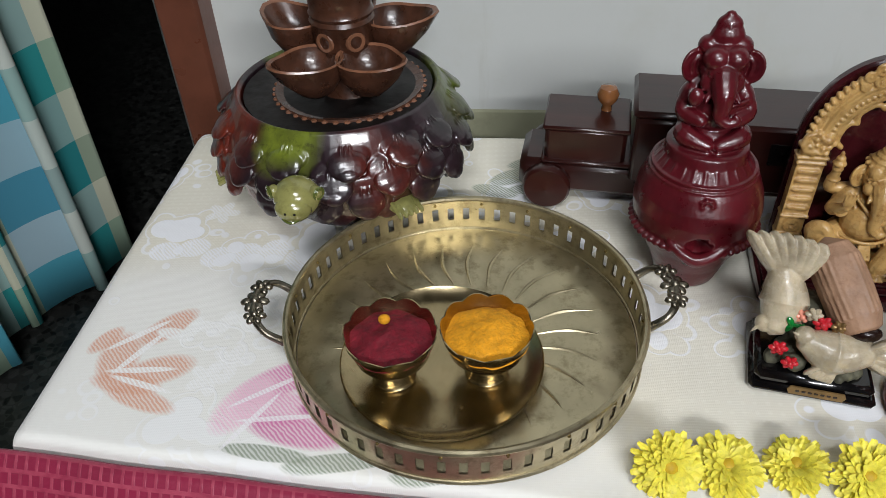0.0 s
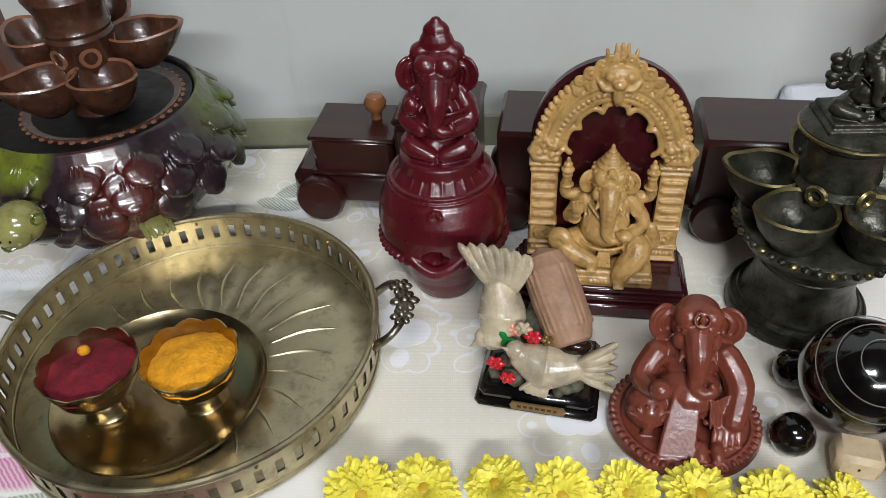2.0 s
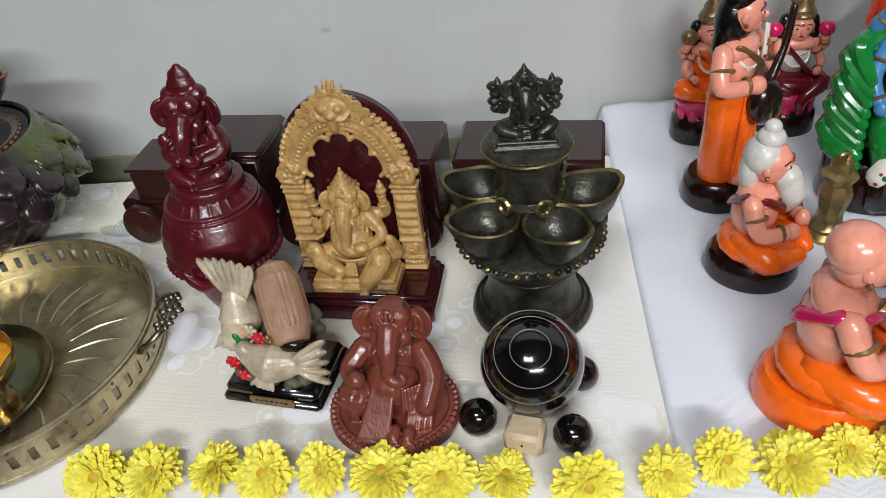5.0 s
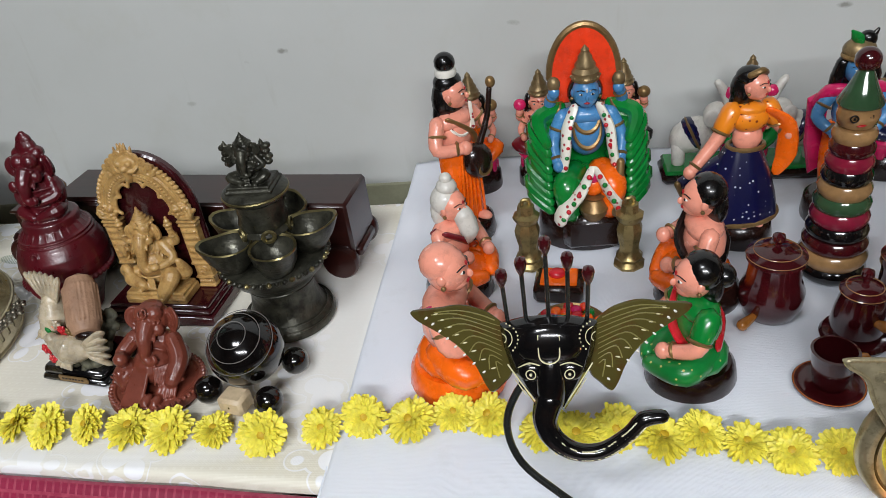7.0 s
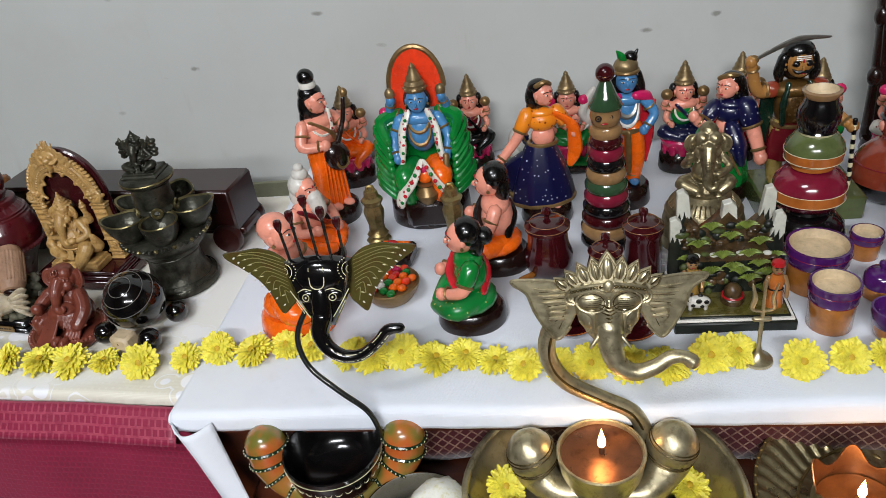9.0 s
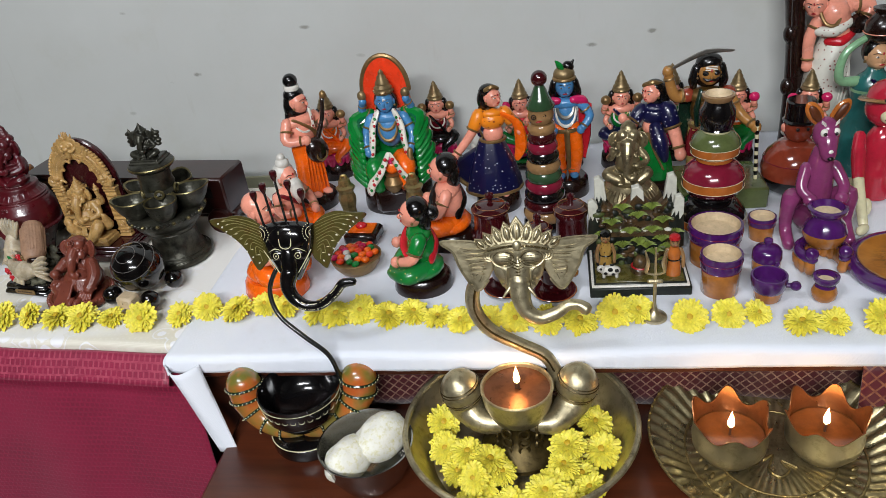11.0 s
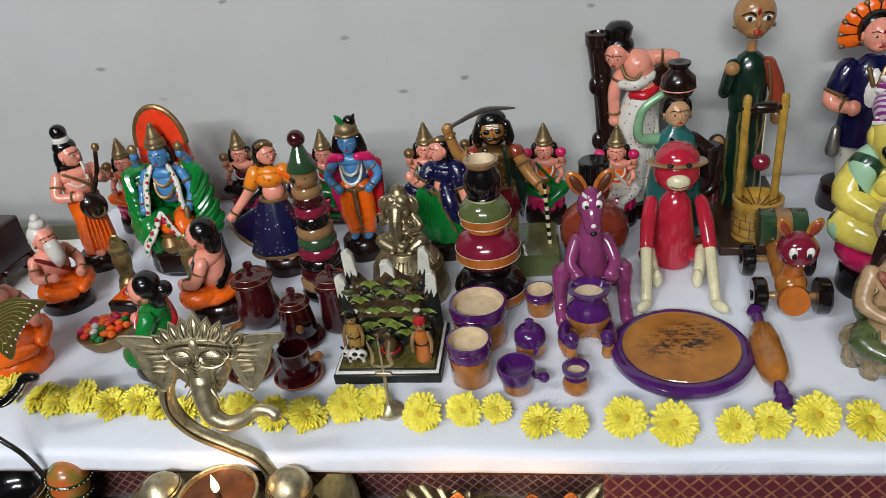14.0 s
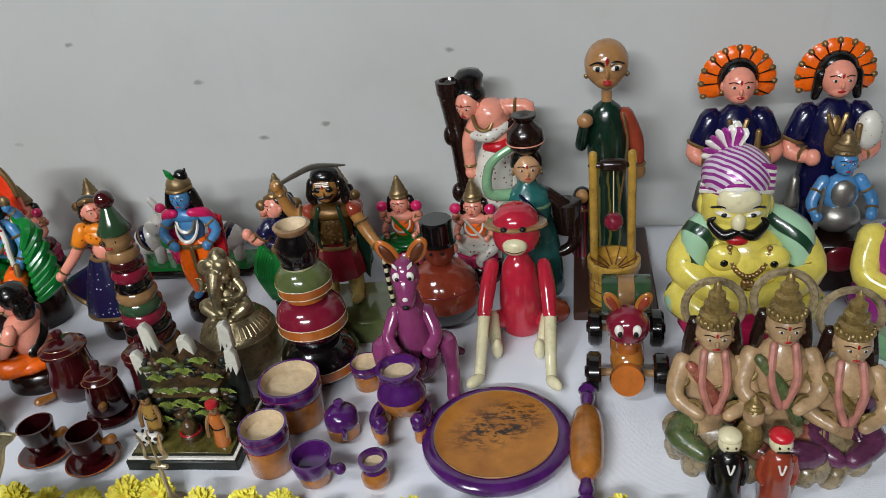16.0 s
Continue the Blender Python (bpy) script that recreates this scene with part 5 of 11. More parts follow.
    for x, z, r in ((0, 17.5, 1.15), (-0.95, 16.9, 0.8), (0.95, 16.9, 0.8)):
        ball(b, (x, 0.1, z), (r * 0.95, 0.7, r * 0.8), M)
    ball(b, (0, 0.1, 18.15), (0.85, 0.5, 0.7), M)
    ball(b, (0, 0.1, 18.65), (0.4, 0.3, 0.4), M)
    tube(b, [(0, -0.5, 17.1), (0, -0.45, 17.7), (0, -0.3, 18.4)], 0.1, M, n=5)
    b.v = [Vector((p.x, p.y + 0.11 * max(0, p.z - 1.0), p.z)) for p in b.v]
    fuse(b.done("ganesha_figurine", (0.199, 0.572, T + 0.002), rz=-3, label="burgundy resin elephant-headed figure seated on a gourd", category="figurine"), 0.0008)


def arch_ganesha():
    ob = thing("ganesha_plaque", (0.307, 0.561, T + 0.002), rz=-5.5, label="cream resin elephant-headed figure under a carved arch on a mahogany stand", category="figurine")
    b = Build()
    box(b, (0, 0, 0.55), (12.0, 5.8, 1.1), "mahogany", bev=0.15)
    box(b, (0, 0.1, 1.35), (11.5, 5.4, 0.6), "mahogany", bev=0.22)
    box(b, (0, 0.2, 1.85), (10.9, 5.0, 0.5), "mahogany", bev=0.15)
    part("stand", b, ob, "moulded mahogany stand")
    b = Build()
    out = [(-5.1, 2.0), (5.1, 2.0), (5.1, 10.8)] + [(5.1 * math.cos(math.pi * k / 24), 10.8 + 5.9 * math.sin(math.pi * k / 24)) for k in range(1, 24)] + [(-5.1, 10.8)]
    slab(b, out, 0.9, "mahogany", (0, 2.2, 0), bev=0.2)
    part("backboard", b, ob, "polished dark mahogany backboard")
    C = "cream_resin"
    b = Build()
    y0 = 1.35
    for sx in (-1, 1):
        x = sx * 4.1
        box(b, (x, y0, 5.9), (1.75, 0.9, 7.6), C, bev=0.1)
        for z, w in ((2.3, 2.0), (3.3, 1.95), (4.95, 1.95), (9.35, 1.95), (9.75, 2.1)):
            box(b, (x, y0 - 0.1, z), (w, 1.1, 0.26), C, bev=0.07)
        for z in (5.7, 6.45, 7.2, 7.95, 8.7):
            tube(b, [(x - 0.55, y0 - 0.5, z), (x + 0.55, y0 - 0.5, z)], 0.2, C, n=8)
        for dx in (-0.8, 0.8):
            tube(b, [(x + dx, y0 - 0.45, 5.2), (x + dx, y0 - 0.45, 9.2)], 0.1, C, n=6)
        ring(b, (x, y0 - 0.48, 4.12), 0.5, 0.12, C, (90, 0, 0), 16, 5)
        for k in range(5):
            a = 2 * math.pi * k / 5
            ball(b, (x + 0.27 * math.cos(a), y0 - 0.5, 4.12 + 0.27 * math.sin(a)), 0.17, C, n=6, k=4)
        for k in range(6):
            ball(b, (x - 0.65 + 0.26 * k, y0 - 0.5, 2.8), (0.13, 0.16, 0.18), C, n=6, k=4)
        # beast with curled foliage on each capital
        for k in range(22):
            a = k * 2.4
            r = 0.22 * math.sqrt(k)
            ball(b, (x + r * math.cos(a), y0 - 0.35 + 0.1 * math.sin(k), 10.75 + 0.85 * r * math.sin(a)), (0.3, 0.42, 0.24), C, (0, math.degrees(a), 0), 7, 5)
        tube(b, [(x - sx * 0.3, y0 - 0.4, 10.2), (x + sx * 0.7, y0 - 0.6, 10.4), (x + sx * 0.75, y0 - 0.5, 11.3), (x + sx * 0.1, y0 - 0.5, 11.6)], [0.3, 0.26, 0.2, 0.14], C, n=7)
        ball(b, (x - sx * 0.55, y0 - 0.5, 11.2), (0.4, 0.4, 0.36), C)
    # arch: broad band, cusped inner edge, row of curls on the outer edge
    arc = [math.pi * k / 40 for k in range(41)]
    for rr, q, dy in ((4.35, 0.42, 0.0), (3.75, 0.42, -0.1), (3.3, 0.3, -0.25), (4.0, 0.14, -0.42)):
        tube(b, [(rr * math.cos(a), y0 + dy, 10.6 + rr * 1.2 * math.sin(a)) for a in arc], q, C, n=8, per=1)
    for k in range(5):
        a0, a1 = math.pi * k / 5, math.pi * (k + 1) / 5
        pts = []
        for j in range(9):
            a = a0 + (a1 - a0) * j / 8
            r = 3.0 - 0.42 * (2 * j / 8 - 1) ** 4
            pts.append((r * math.cos(a), y0 - 0.3, 10.6 + 1.2 * r * math.sin(a)))
        tube(b, pts, 0.2, C, n=7, per=2)
    for k in range(34):
        a = math.pi * (k + 0.5) / 34
        ball(b, (4.72 * math.cos(a), y0 - 0.15, 10.6 + 5.66 * math.sin(a)), (0.3, 0.36, 0.2), C, (0, -math.degrees(a) + 35, 0), 7, 5)
        ball(b, (3.55 * math.cos(a), y0 - 0.5, 10.6 + 4.26 * math.sin(a)), (0.14, 0.14, 0.12), C, n=6, k=4)
    # lion mask with bulging eyes, curled mane and hanging tongue at the crown
    ball(b, (0, y0 - 0.3, 16.0), (1.25, 0.75, 0.85), C)
    ball(b, (0, y0 - 0.9, 15.75), (0.45, 0.45, 0.35), C)
    tube(b, [(0, y0 - 0.8, 15.4), (0, y0 - 0.75, 14.7), (0, y0 - 0.6, 14.2)], [0.42, 0.34, 0.1], C, n=8)
    for sx in (-1, 1):
        ball(b, (sx * 0.55, y0 - 0.85, 16.2), (0.34, 0.3, 0.3), C)
        tube(b, [(sx * 0.15, y0 - 0.95, 15.5), (sx * 0.8, y0 - 0.85, 15.4), (sx * 1.25, y0 - 0.6, 15.8)], [0.12, 0.2, 0.1], C, n=6)
        for k, (x, z, r) in enumerate(((1.1, 16.7, 0.42), (1.7, 16.2, 0.46), (1.6, 15.4, 0.42), (2.3, 15.7, 0.38), (0.55, 17.05, 0.4), (2.4, 15.0, 0.32))):
            ring(b, (sx * x, y0 - 0.45, z), r * 0.7, r * 0.32, C, (88, 0, 0), 14, 6)
            ball(b, (sx * x, y0 - 0.5, z), r * 0.35, C, n=6, k=4)
    for x, z, h in ((-0.75, 17.2, 0.7), (-0.3, 17.4, 0.9), (0.3, 17.4, 0.9), (0.75, 17.2, 0.7), (0, 17.5, 0.8)):
        tube(b, [(x, y0 - 0.3, z - 0.4), (x * 1.15, y0 - 0.2, z + h * 0.6)], [0.24, 0.1], C, n=7)
    fuse(part("arch", b, ob, "cream resin arch with pilasters and lion mask"), 0.0007, 1)
    b = Build()
    box(b, (0, -0.7, 2.55), (6.6, 3.0, 0.9), C, bev=0.12)
    box(b, (0, -0.7, 3.15), (6.3, 2.8, 0.5), C, bev=0.12)
    for x in (-2.2, 2.2):
        tube(b, [(x - 0.9, -2.2, 2.6), (x, -2.28, 2.75), (x + 0.9, -2.2, 2.6)], 0.1, C, n=5)
    for k in range(7):
        ball(b, (-0.75 + 0.25 * k, -2.22, 2.6), (0.16, 0.14, 0.2), C, n=6, k=4)
    elephant_god(b, C, 0.88, (0, 0.0, 3.5), ear=0.8, head=0.94, leg_down=True)
    tube(b, [(-2.9, -0.6, 4.0), (-3.2, -0.8, 5.2), (-2.6, -1.2, 5.6), (-2.2, -1.4, 4.6)], [0.5, 0.55, 0.45, 0.4], C)
    tube(b, [(2.2, 0.0, 4.2), (3.0, -0.3, 4.8), (2.9, -0.6, 6.2)], [0.6, 0.7, 0.35], C)
    fuse(part("seated_figure", b, ob, "cream resin seated figure with a crown"), 0.0006, 1)


def bird_figurine():
    ob = thing("bird_figurine", (0.262, 0.478, T + 0.002), rz=-11, label="pale stone birds beside a log on a black base", category="figurine")
    b = Build()
    box(b, (0, 0, 0.35), (7.4, 6.0, 0.7), "lacquer_black", bev=0.3)
    box(b, (0, 0, 1.05), (6.9, 5.5, 0.9), "lacquer_black", bev=0.35)
    part("base", b, ob, "rounded glossy black base")
    b = Build()
    slab(b, [(-1.7, 0.62), (-1.55, 0.95), (1.55, 0.95), (1.7, 0.62), (1.55, 0.3), (-1.55, 0.3)], 0.12, "gold_paint", (0.2, -2.98, 0.1), bev=0.03)
    for k in range(7):
        box(b, (-0.9 + 0.36 * k, -3.06, 0.74), (0.22, 0.05, 0.14), "dark_brown", bev=0.01)
    part("name_plate", b, ob, "small brass plate with fine dark writing")
    b = Build()
    rnd = random.Random(3)
    for k in range(60):
        x, y = rnd.uniform(-2.9, 2.5), rnd.uniform(-2.1, 2.3)
        ball(b, (x, y, 1.5 + max(0, y + 0.4) * 0.9 + rnd.uniform(0, 0.7)), (rnd.uniform(0.4, 0.8), rnd.uniform(0.4, 0.8), rnd.uniform(0.3, 0.7)), "stone_moss", (rnd.uniform(0, 60), rnd.uniform(0, 60), 0), 7, 5)
    ball(b, (0, 1.0, 2.9), (2.3, 1.4, 2.0), "stone_moss")
    fuse(part("rocks", b, ob, "mossy grey rockwork"), 0.0008, 0)
    b = Build()
    a, e = Vector((-0.1, 2.0, 7.3)), Vector((1.5, -0.4, 5.2))
    d = (e - a).normalized()
    tube(b, [a, a.lerp(e, 0.5), e], [1.5, 1.55, 1.45], "log_brown", n=20)
    up = d.orthogonal().normalized()
    for k in range(26):
        t = 2 * math.pi * k / 26
        o = (up * math.cos(t) + d.cross(up) * math.sin(t)) * (1.46 + 0.05 * math.sin(k * 5.1))
        tube(b, [a + o, a.lerp(e, 0.45) + o * (1.0 + 0.03 * math.sin(k * 3)), e + o * 0.97], 0.1, "log_brown", n=5)
    fuse(part("log", b, ob, "tan log with split bark"), 0.0007, 1)
    # no hole is cut: a dark oval stands for the hollow's shade
    b = Build()
    ball(b, e + d * 1.15, (1.0, 0.55, 0.95), "dark_brown", (40, 0, 20))
    part("hollow", b, ob, "dark brown oval on the log end, painted shade for its hollow")

    def fan(b, root, tips, S):
        n = len(tips)
        for k, t in enumerate(tips):
            tube(b, [root, Vector(root).lerp(Vector(t), 0.55) + Vector((0, -0.12, 0)), t], [0.5, 0.72, 0.66], S, n=8, flat=0.4)
    S = "stone_pale"
    b = Build()
    fan(b, (-2.7, 1.0, 5.6), [(-5.0 + 0.62 * k, 1.5 - 0.08 * k, 8.5 + 0.25 * math.sin(k * 0.55)) for k in range(7)], S)
    tube(b, [(-2.8, 0.9, 6.4), (-2.5, 0.2, 5.0), (-2.8, -0.7, 4.0)], [1.0, 1.5, 0.9], S, n=24)
    ball(b, (-3.4, -0.8, 3.9), (0.62, 0.6, 0.6), S)
    tube(b, [(-3.8, -1.1, 3.8), (-4.2, -1.4, 3.5)], [0.18, 0.05], S, n=6)
    for k in range(5):
        tube(b, [(-2.3, 0.2, 5.2), (-1.6 + 0.12 * k, -0.5, 4.6 - 0.35 * k)], [0.4, 0.2], S, n=7, flat=0.5)
    fuse(part("bird", b, ob, "translucent pale stone bird with a fanned tail"), 0.0006, 5)
    b = Build()
    fan(b, (1.6, -1.9, 3.6), [(3.9, -1.6 - 0.1 * k, 5.3 - 0.72 * k) for k in range(5)], S)
    tube(b, [(1.9, -1.9, 3.7), (0.4, -2.0, 3.5), (-0.9, -2.0, 4.0)], [1.0, 1.4, 0.85], S, n=24)
    ball(b, (-1.3, -2.0, 4.5), (0.62, 0.58, 0.6), S)
    tube(b, [(-1.7, -2.2, 4.6), (-2.1, -2.3, 4.9)], [0.18, 0.05], S, n=6)
    for k in range(5):
        tube(b, [(0.6, -2.6, 3.6), (-0.7 + 0.3 * k, -2.9, 2.4 - 0.08 * k)], [0.42, 0.36], S, n=7, flat=0.5)
    fuse(part("bird", b, ob, "translucent pale stone bird with a fanned tail"), 0.0006, 5)
    for x, y, z, c, r in ((-1.5, -0.9, 5.0, "skin_paint", 0.5), (-1.0, -1.2, 5.5, "stone_pale", 0.5), (-0.4, -1.3, 5.0, "red_paint", 0.55), (0.5, -1.4, 5.0, "gold_paint", 0.5), (1.3, -1.4, 4.9, "black_paint", 0.5), (1.9, -1.3, 5.4, "black_paint", 0.42), (-2.0, -1.3, 4.5, "green_paint", 0.5), (-1.2, -1.5, 4.3, "green_paint", 0.45), (-2.5, -2.0, 3.1, "red_paint", 0.55), (-1.7, -2.4, 2.4, "red_paint", 0.5)):
        b = Build()
        if "green" in c:
            for k in range(3):
                ball(b, (x + 0.3 * math.cos(k * 2.1), y, z + 0.3 * math.sin(k * 2.1)), (r * 0.8, 0.14, r * 0.42), c, (20, -120 * k, 0), 8, 5)
        else:
            for k in range(6):
                ball(b, (x + r * 0.55 * math.cos(k * 1.05), y, z + r * 0.55 * math.sin(k * 1.05)), (r * 0.55, 0.2, r * 0.36), c, (0, -60 * k, 0), 8, 5)
            ball(b, (x, y - 0.12, z), r * 0.4, c, n=8, k=6)
        part("leaf" if "green" in c else "flower", b, ob)


def brown_ganesha():
    b = Build()
    M = "terracotta_resin"
    lathe(b, [(4.2, 0), (4.4, 0.3), (4.3, 0.75), (3.7, 0.95), (3.6, 0.8), (0, 0.8)], M, n=60, sy=0.92)
    for k in range(52):
        a = 2 * math.pi * k / 52
        ball(b, (4.12 * math.cos(a), 3.8 * math.sin(a), 0.86), (0.26, 0.2, 0.2), M, (0, 0, math.degrees(a)), 6, 4)
    # reclining body against a cushion, robe pleats spreading to the front
    ball(b, (0, 2.0, 2.2), (2.6, 1.6, 2.0), M)
    ball(b, (0, 0.6, 2.4), (1.9, 1.9, 1.7), M)
    ball(b, (0, 1.8, 4.0), (2.0, 1.2, 1.3), M)
    ball(b, (-2.2, -0.3, 1.9), (1.35, 1.5, 1.3), M)
    for k in range(7):
        a = radians(25 * k)
        tube(b, [(-2.2 + 1.3 * math.cos(a), -0.3 - 1.0, 1.9 + 1.25 * math.sin(a) - 0.2), (-2.2, -1.75, 1.75), (-2.2 - 0.3 * math.cos(a), -1.6, 0.9)], 0.09, M, n=5)
    tube(b, [(-1.9, 1.6, 4.4), (-2.7, 0.4, 3.5), (-1.9, -0.9, 3.7)], [0.75, 0.7, 0.5], M, n=10)
    ball(b, (-1.85, -1.0, 4.1), (0.65, 0.6, 0.6), M)
    tube(b, [(1.9, 1.6, 4.4), (2.7, 0.5, 3.2), (2.4, -1.0, 2.0)], [0.8, 0.85, 0.7], M, n=10)
    for k in range(9):
        tube(b, [(1.0 + 0.2 * k, -0.9 + 0.12 * k, 3.2), (1.1 + 0.24 * k, -1.6 + 0.14 * k, 1.9)], 0.1, M, n=5)
    tube(b, [(0.9, -1.2, 1.85), (2.0, -1.2, 1.75), (3.2, -0.6, 1.9)], 0.18, M, n=6)
    for k in range(5):
        tube(b, [(1.4 + 0.34 * k, -1.6 + 0.1 * k, 1.6), (1.3 + 0.36 * k, -2.3 + 0.12 * k, 1.0)], [0.2, 0.16], M, n=6)
    for k in range(8):
        tube(b, [(-0.9 + 0.18 * k, -0.6, 3.2), (-1.3 + 0.22 * k, -1.9, 1.9), (-1.6 + 0.24 * k, -3.0, 0.95)], [0.16, 0.2, 0.22], M, n=6)
    for x in (0.6, 1.5):
        ball(b, (x, -2.6, 1.1), (0.42, 0.75, 0.42), M)
        for k in range(4):
            ball(b, (x - 0.25 + 0.17 * k, -3.25, 1.05), (0.11, 0.16, 0.13), M, n=6, k=4)
    elephant_head(b, M, (0.1, 2.5, 6.1), 1.02, nod=-14, ear=0.9, crown=False, trunk=0.78)
    lathe(b, [(1.15, 0.75), (1.1, 1.0), (0.75, 1.3), (0, 1.5)], M, c=(0.1, 2.5, 6.2), n=20)
    ring(b, (0.1, 1.3, 7.35), 0.42, 0.1, M, (60, 0, 0), 16, 5)
    ball(b, (0.1, 1.25, 7.4), (0.2, 0.16, 0.3), M, n=8, k=5)
    fuse(b.done("ganesha_figurine", (0.343, 0.443, T + 0.002), rz=-6, label="terracotta brown elephant-headed figure reclining on an oval base", category="figurine"), 0.0007, 1)


def tower_lamp():
    ob = thing("tower_lamp", (0.437, 0.543, T + 0.002), label="dark bronze oil lamp tower with pinched bowls and seated figure", category="oil lamp")
    b = Build()
    D = "dark_bronze"
    lathe(b, [(4.4, 0), (4.5, 0.35), (4.3, 0.8), (3.7, 1.3), (3.3, 2.2), (3.1, 3.4), (3.15, 4.4), (3.6, 5.2)], D, n=48)
    for z, r in ((0.85, 4.25), (1.25, 3.8), (4.5, 3.2)):
        ring(b, (0, 0, z), r, 0.1, D, n=48, k=6)
    part("foot", b, ob)
    b = Build()
    lathe(b, [(3.4, 5.0), (4.3, 5.7), (4.95, 6.8), (5.05, 7.3), (4.8, 7.5), (3.0, 7.4), (0, 7.4)], D, n=40)
    for k in range(46):
        a = 2 * math.pi * k / 46
        ball(b, (5.0 * math.cos(a), 5.0 * math.sin(a), 7.1), (0.36, 0.3, 0.26), "bronze_edge" if k % 3 == 0 else D, (25, 0, math.degrees(a)), 7, 5)
    part("basin", b, ob)
    b = Build()
    lathe(b, [(2.0, 7.4), (2.0, 9.5), (2.3, 10.2), (2.1, 10.7), (2.3, 11.2), (2.1, 11.8), (2.2, 13.2), (2.9, 13.7), (2.95, 14.2), (2.6, 14.5), (0, 14.6)], D, n=32)
    ring(b, (0, 0, 14.0), 2.9, 0.14, "bronze_edge", n=32)
    part("column", b, ob)
    for a in (-137, -65, 7, 79, 151):
        b = Build()
        t = radians(a)
        diya(b, (3.7 * math.cos(t), 3.7 * math.sin(t), 7.3), 2.15, 2.9, t + (0.25 if a in (-65, 7) else -0.5 if a < 0 else 0.4), D, "bronze_edge", spout=0.38)
        ring(b, (2.25 * math.cos(t), 2.25 * math.sin(t), 10.3), 0.5, 0.2, "bronze_edge", (90, 0, a + 90), 14, 6)
        part("oil_bowl", b, ob)
    b = Build()
    for z, w in ((14.55, 4.3), (14.9, 3.9)):
        box(b, (0, 0, z), (w, w * 0.8, 0.4), D, bev=0.1)
    b.M = Matrix.Diagonal((1.2, 1.1, 1.0, 1.0))
    elephant_god(b, D, 0.46, (0, 0.0, 15.0), ear=0.95, head=1.05)
    for sx in (-1, 1):
        for k in range(4):
            ball(b, (sx * (1.5 + 0.12 * (k % 2)), 0.25, 16.6 + 0.5 * k), (0.36, 0.4, 0.3), D, n=8, k=5)
    fuse(part("seated_figure", b, ob), 0.0006, 1)


def ebony_turtle():
    ob = thing("turtle_toy", (0.434, 0.445, T + 0.002), rz=-14, label="polished black wooden turtle toy with fine grey rings", category="toy turtle")
    b = Build()
    ball(b, (0, 0, 4.2), (3.25, 3.25, 3.1), "ebony", n=32, k=18)
    ax = Euler((radians(28), radians(6), 0)).to_matrix() @ Vector((0, 0, 1))
    for h in (0.93, 0.74, 0.45):
        ring(b, Vector((0, 0, 4.2)) + ax * 3.2 * h, 3.25 * math.sqrt(1 - h * h) + 0.02, 0.035, "ring_grey", (28, 6, 0), 40, 5)
    part("shell", b, ob)
    for x, y, r in ((-3.0, -2.6, 1.25), (3.0, -2.6, 1.25), (-2.7, 2.4, 1.2), (2.7, 2.4, 1.2)):
        b = Build()
        ball(b, (x, y, r), (r, r, r), "ebony")
        part("foot", b, ob)
    b = Build()
    box(b, (0.2, -3.3, 1.3), (2.4, 2.0, 1.7), "toy_wood", bev=0.3)
    ball(b, (0.2, -4.2, 1.4), (0.25, 0.12, 0.25), "dark_brown", n=8, k=5)
    part("snout", b, ob, "plain tan wooden block")


def toy_train():
    ob = thing("toy_train", (0.28, 0.660, T + 0.002), rz=-6.5, label="varnished dark rosewood toy train with wagons", category="toy train")

    def bit(name, c, s, bev=0.25, mat="rosewood"):
        b = Build()
        box(b, c, s, mat, bev=bev)
        return part(name, b, ob)
    bit("engine_base", (-13.6, 0, 2.4), (13.5, 5.6, 3.0), 0.6)
    bit("boiler", (-15.2, 0, 5.3), (6.4, 5.2, 3.4), 0.35)
    bit("boiler_lip", (-15.2, 0, 6.95), (6.8, 5.5, 0.4), 0.15)
    bit("boiler_step", (-15.0, 0, 4.0), (7.2, 5.8, 0.35), 0.12)
    b = Build()
    lathe(b, [(0.45, 7.0), (0.4, 7.6), (0.8, 8.1), (0.9, 8.6), (0.65, 9.1), (0, 9.3)], "teak", c=(-13.8, 0.6, 0), n=18)
    part("chimney", b, ob)
    for x0, x1 in ((-11.6, -5.6), (-4.0, 9.0), (10.4, 22.0)):
        b = Build()
        box(b, ((x0 + x1) / 2, 0, 5.7), (x1 - x0, 6.6, 5.8), "rosewood", bev=0.3)
        if x0 < -9:
            box(b, ((x0 + x1) / 2, 0.2, 8.8), (x1 - x0 + 0.4, 6.8, 0.7), "rosewood", bev=0.3)
        n = max(1, int((x1 - x0) / 5))
        for k in range(n):
            x = x0 + (k + 0.5) * (x1 - x0) / n
            box(b, (x, -3.26, 6.4), (1.9, 0.12, 1.9), "eye_paint", bev=0.05)
        part("wagon", b, ob)
        bit("chassis", ((x0 + x1) / 2, 0, 2.4), (x1 - x0 + 0.8, 4.6, 1.2), 0.3)
    for x in (-18.0, -8.5, -3.2, 7.2, 12.3, 20.3):
        for y in (-3.3, 3.3):
            b = Build()
            lathe(b, [(0, -0.6), (1.75, -0.6), (1.95, -0.35), (1.95, 0.35), (1.75, 0.6), (0.7, 0.62), (0, 0.8)], "rosewood", c=(x, y, 1.97), n=24, rot=(90, 0, 0))
            part("wheel", b, ob)
    for x in (-5.5, 9.9):
        b = Build()
        tube(b, [(x - 1.0, 0, 2.6), (x + 1.0, 0, 2.6)], 0.35, "rosewood")
        part("coupling", b, ob)


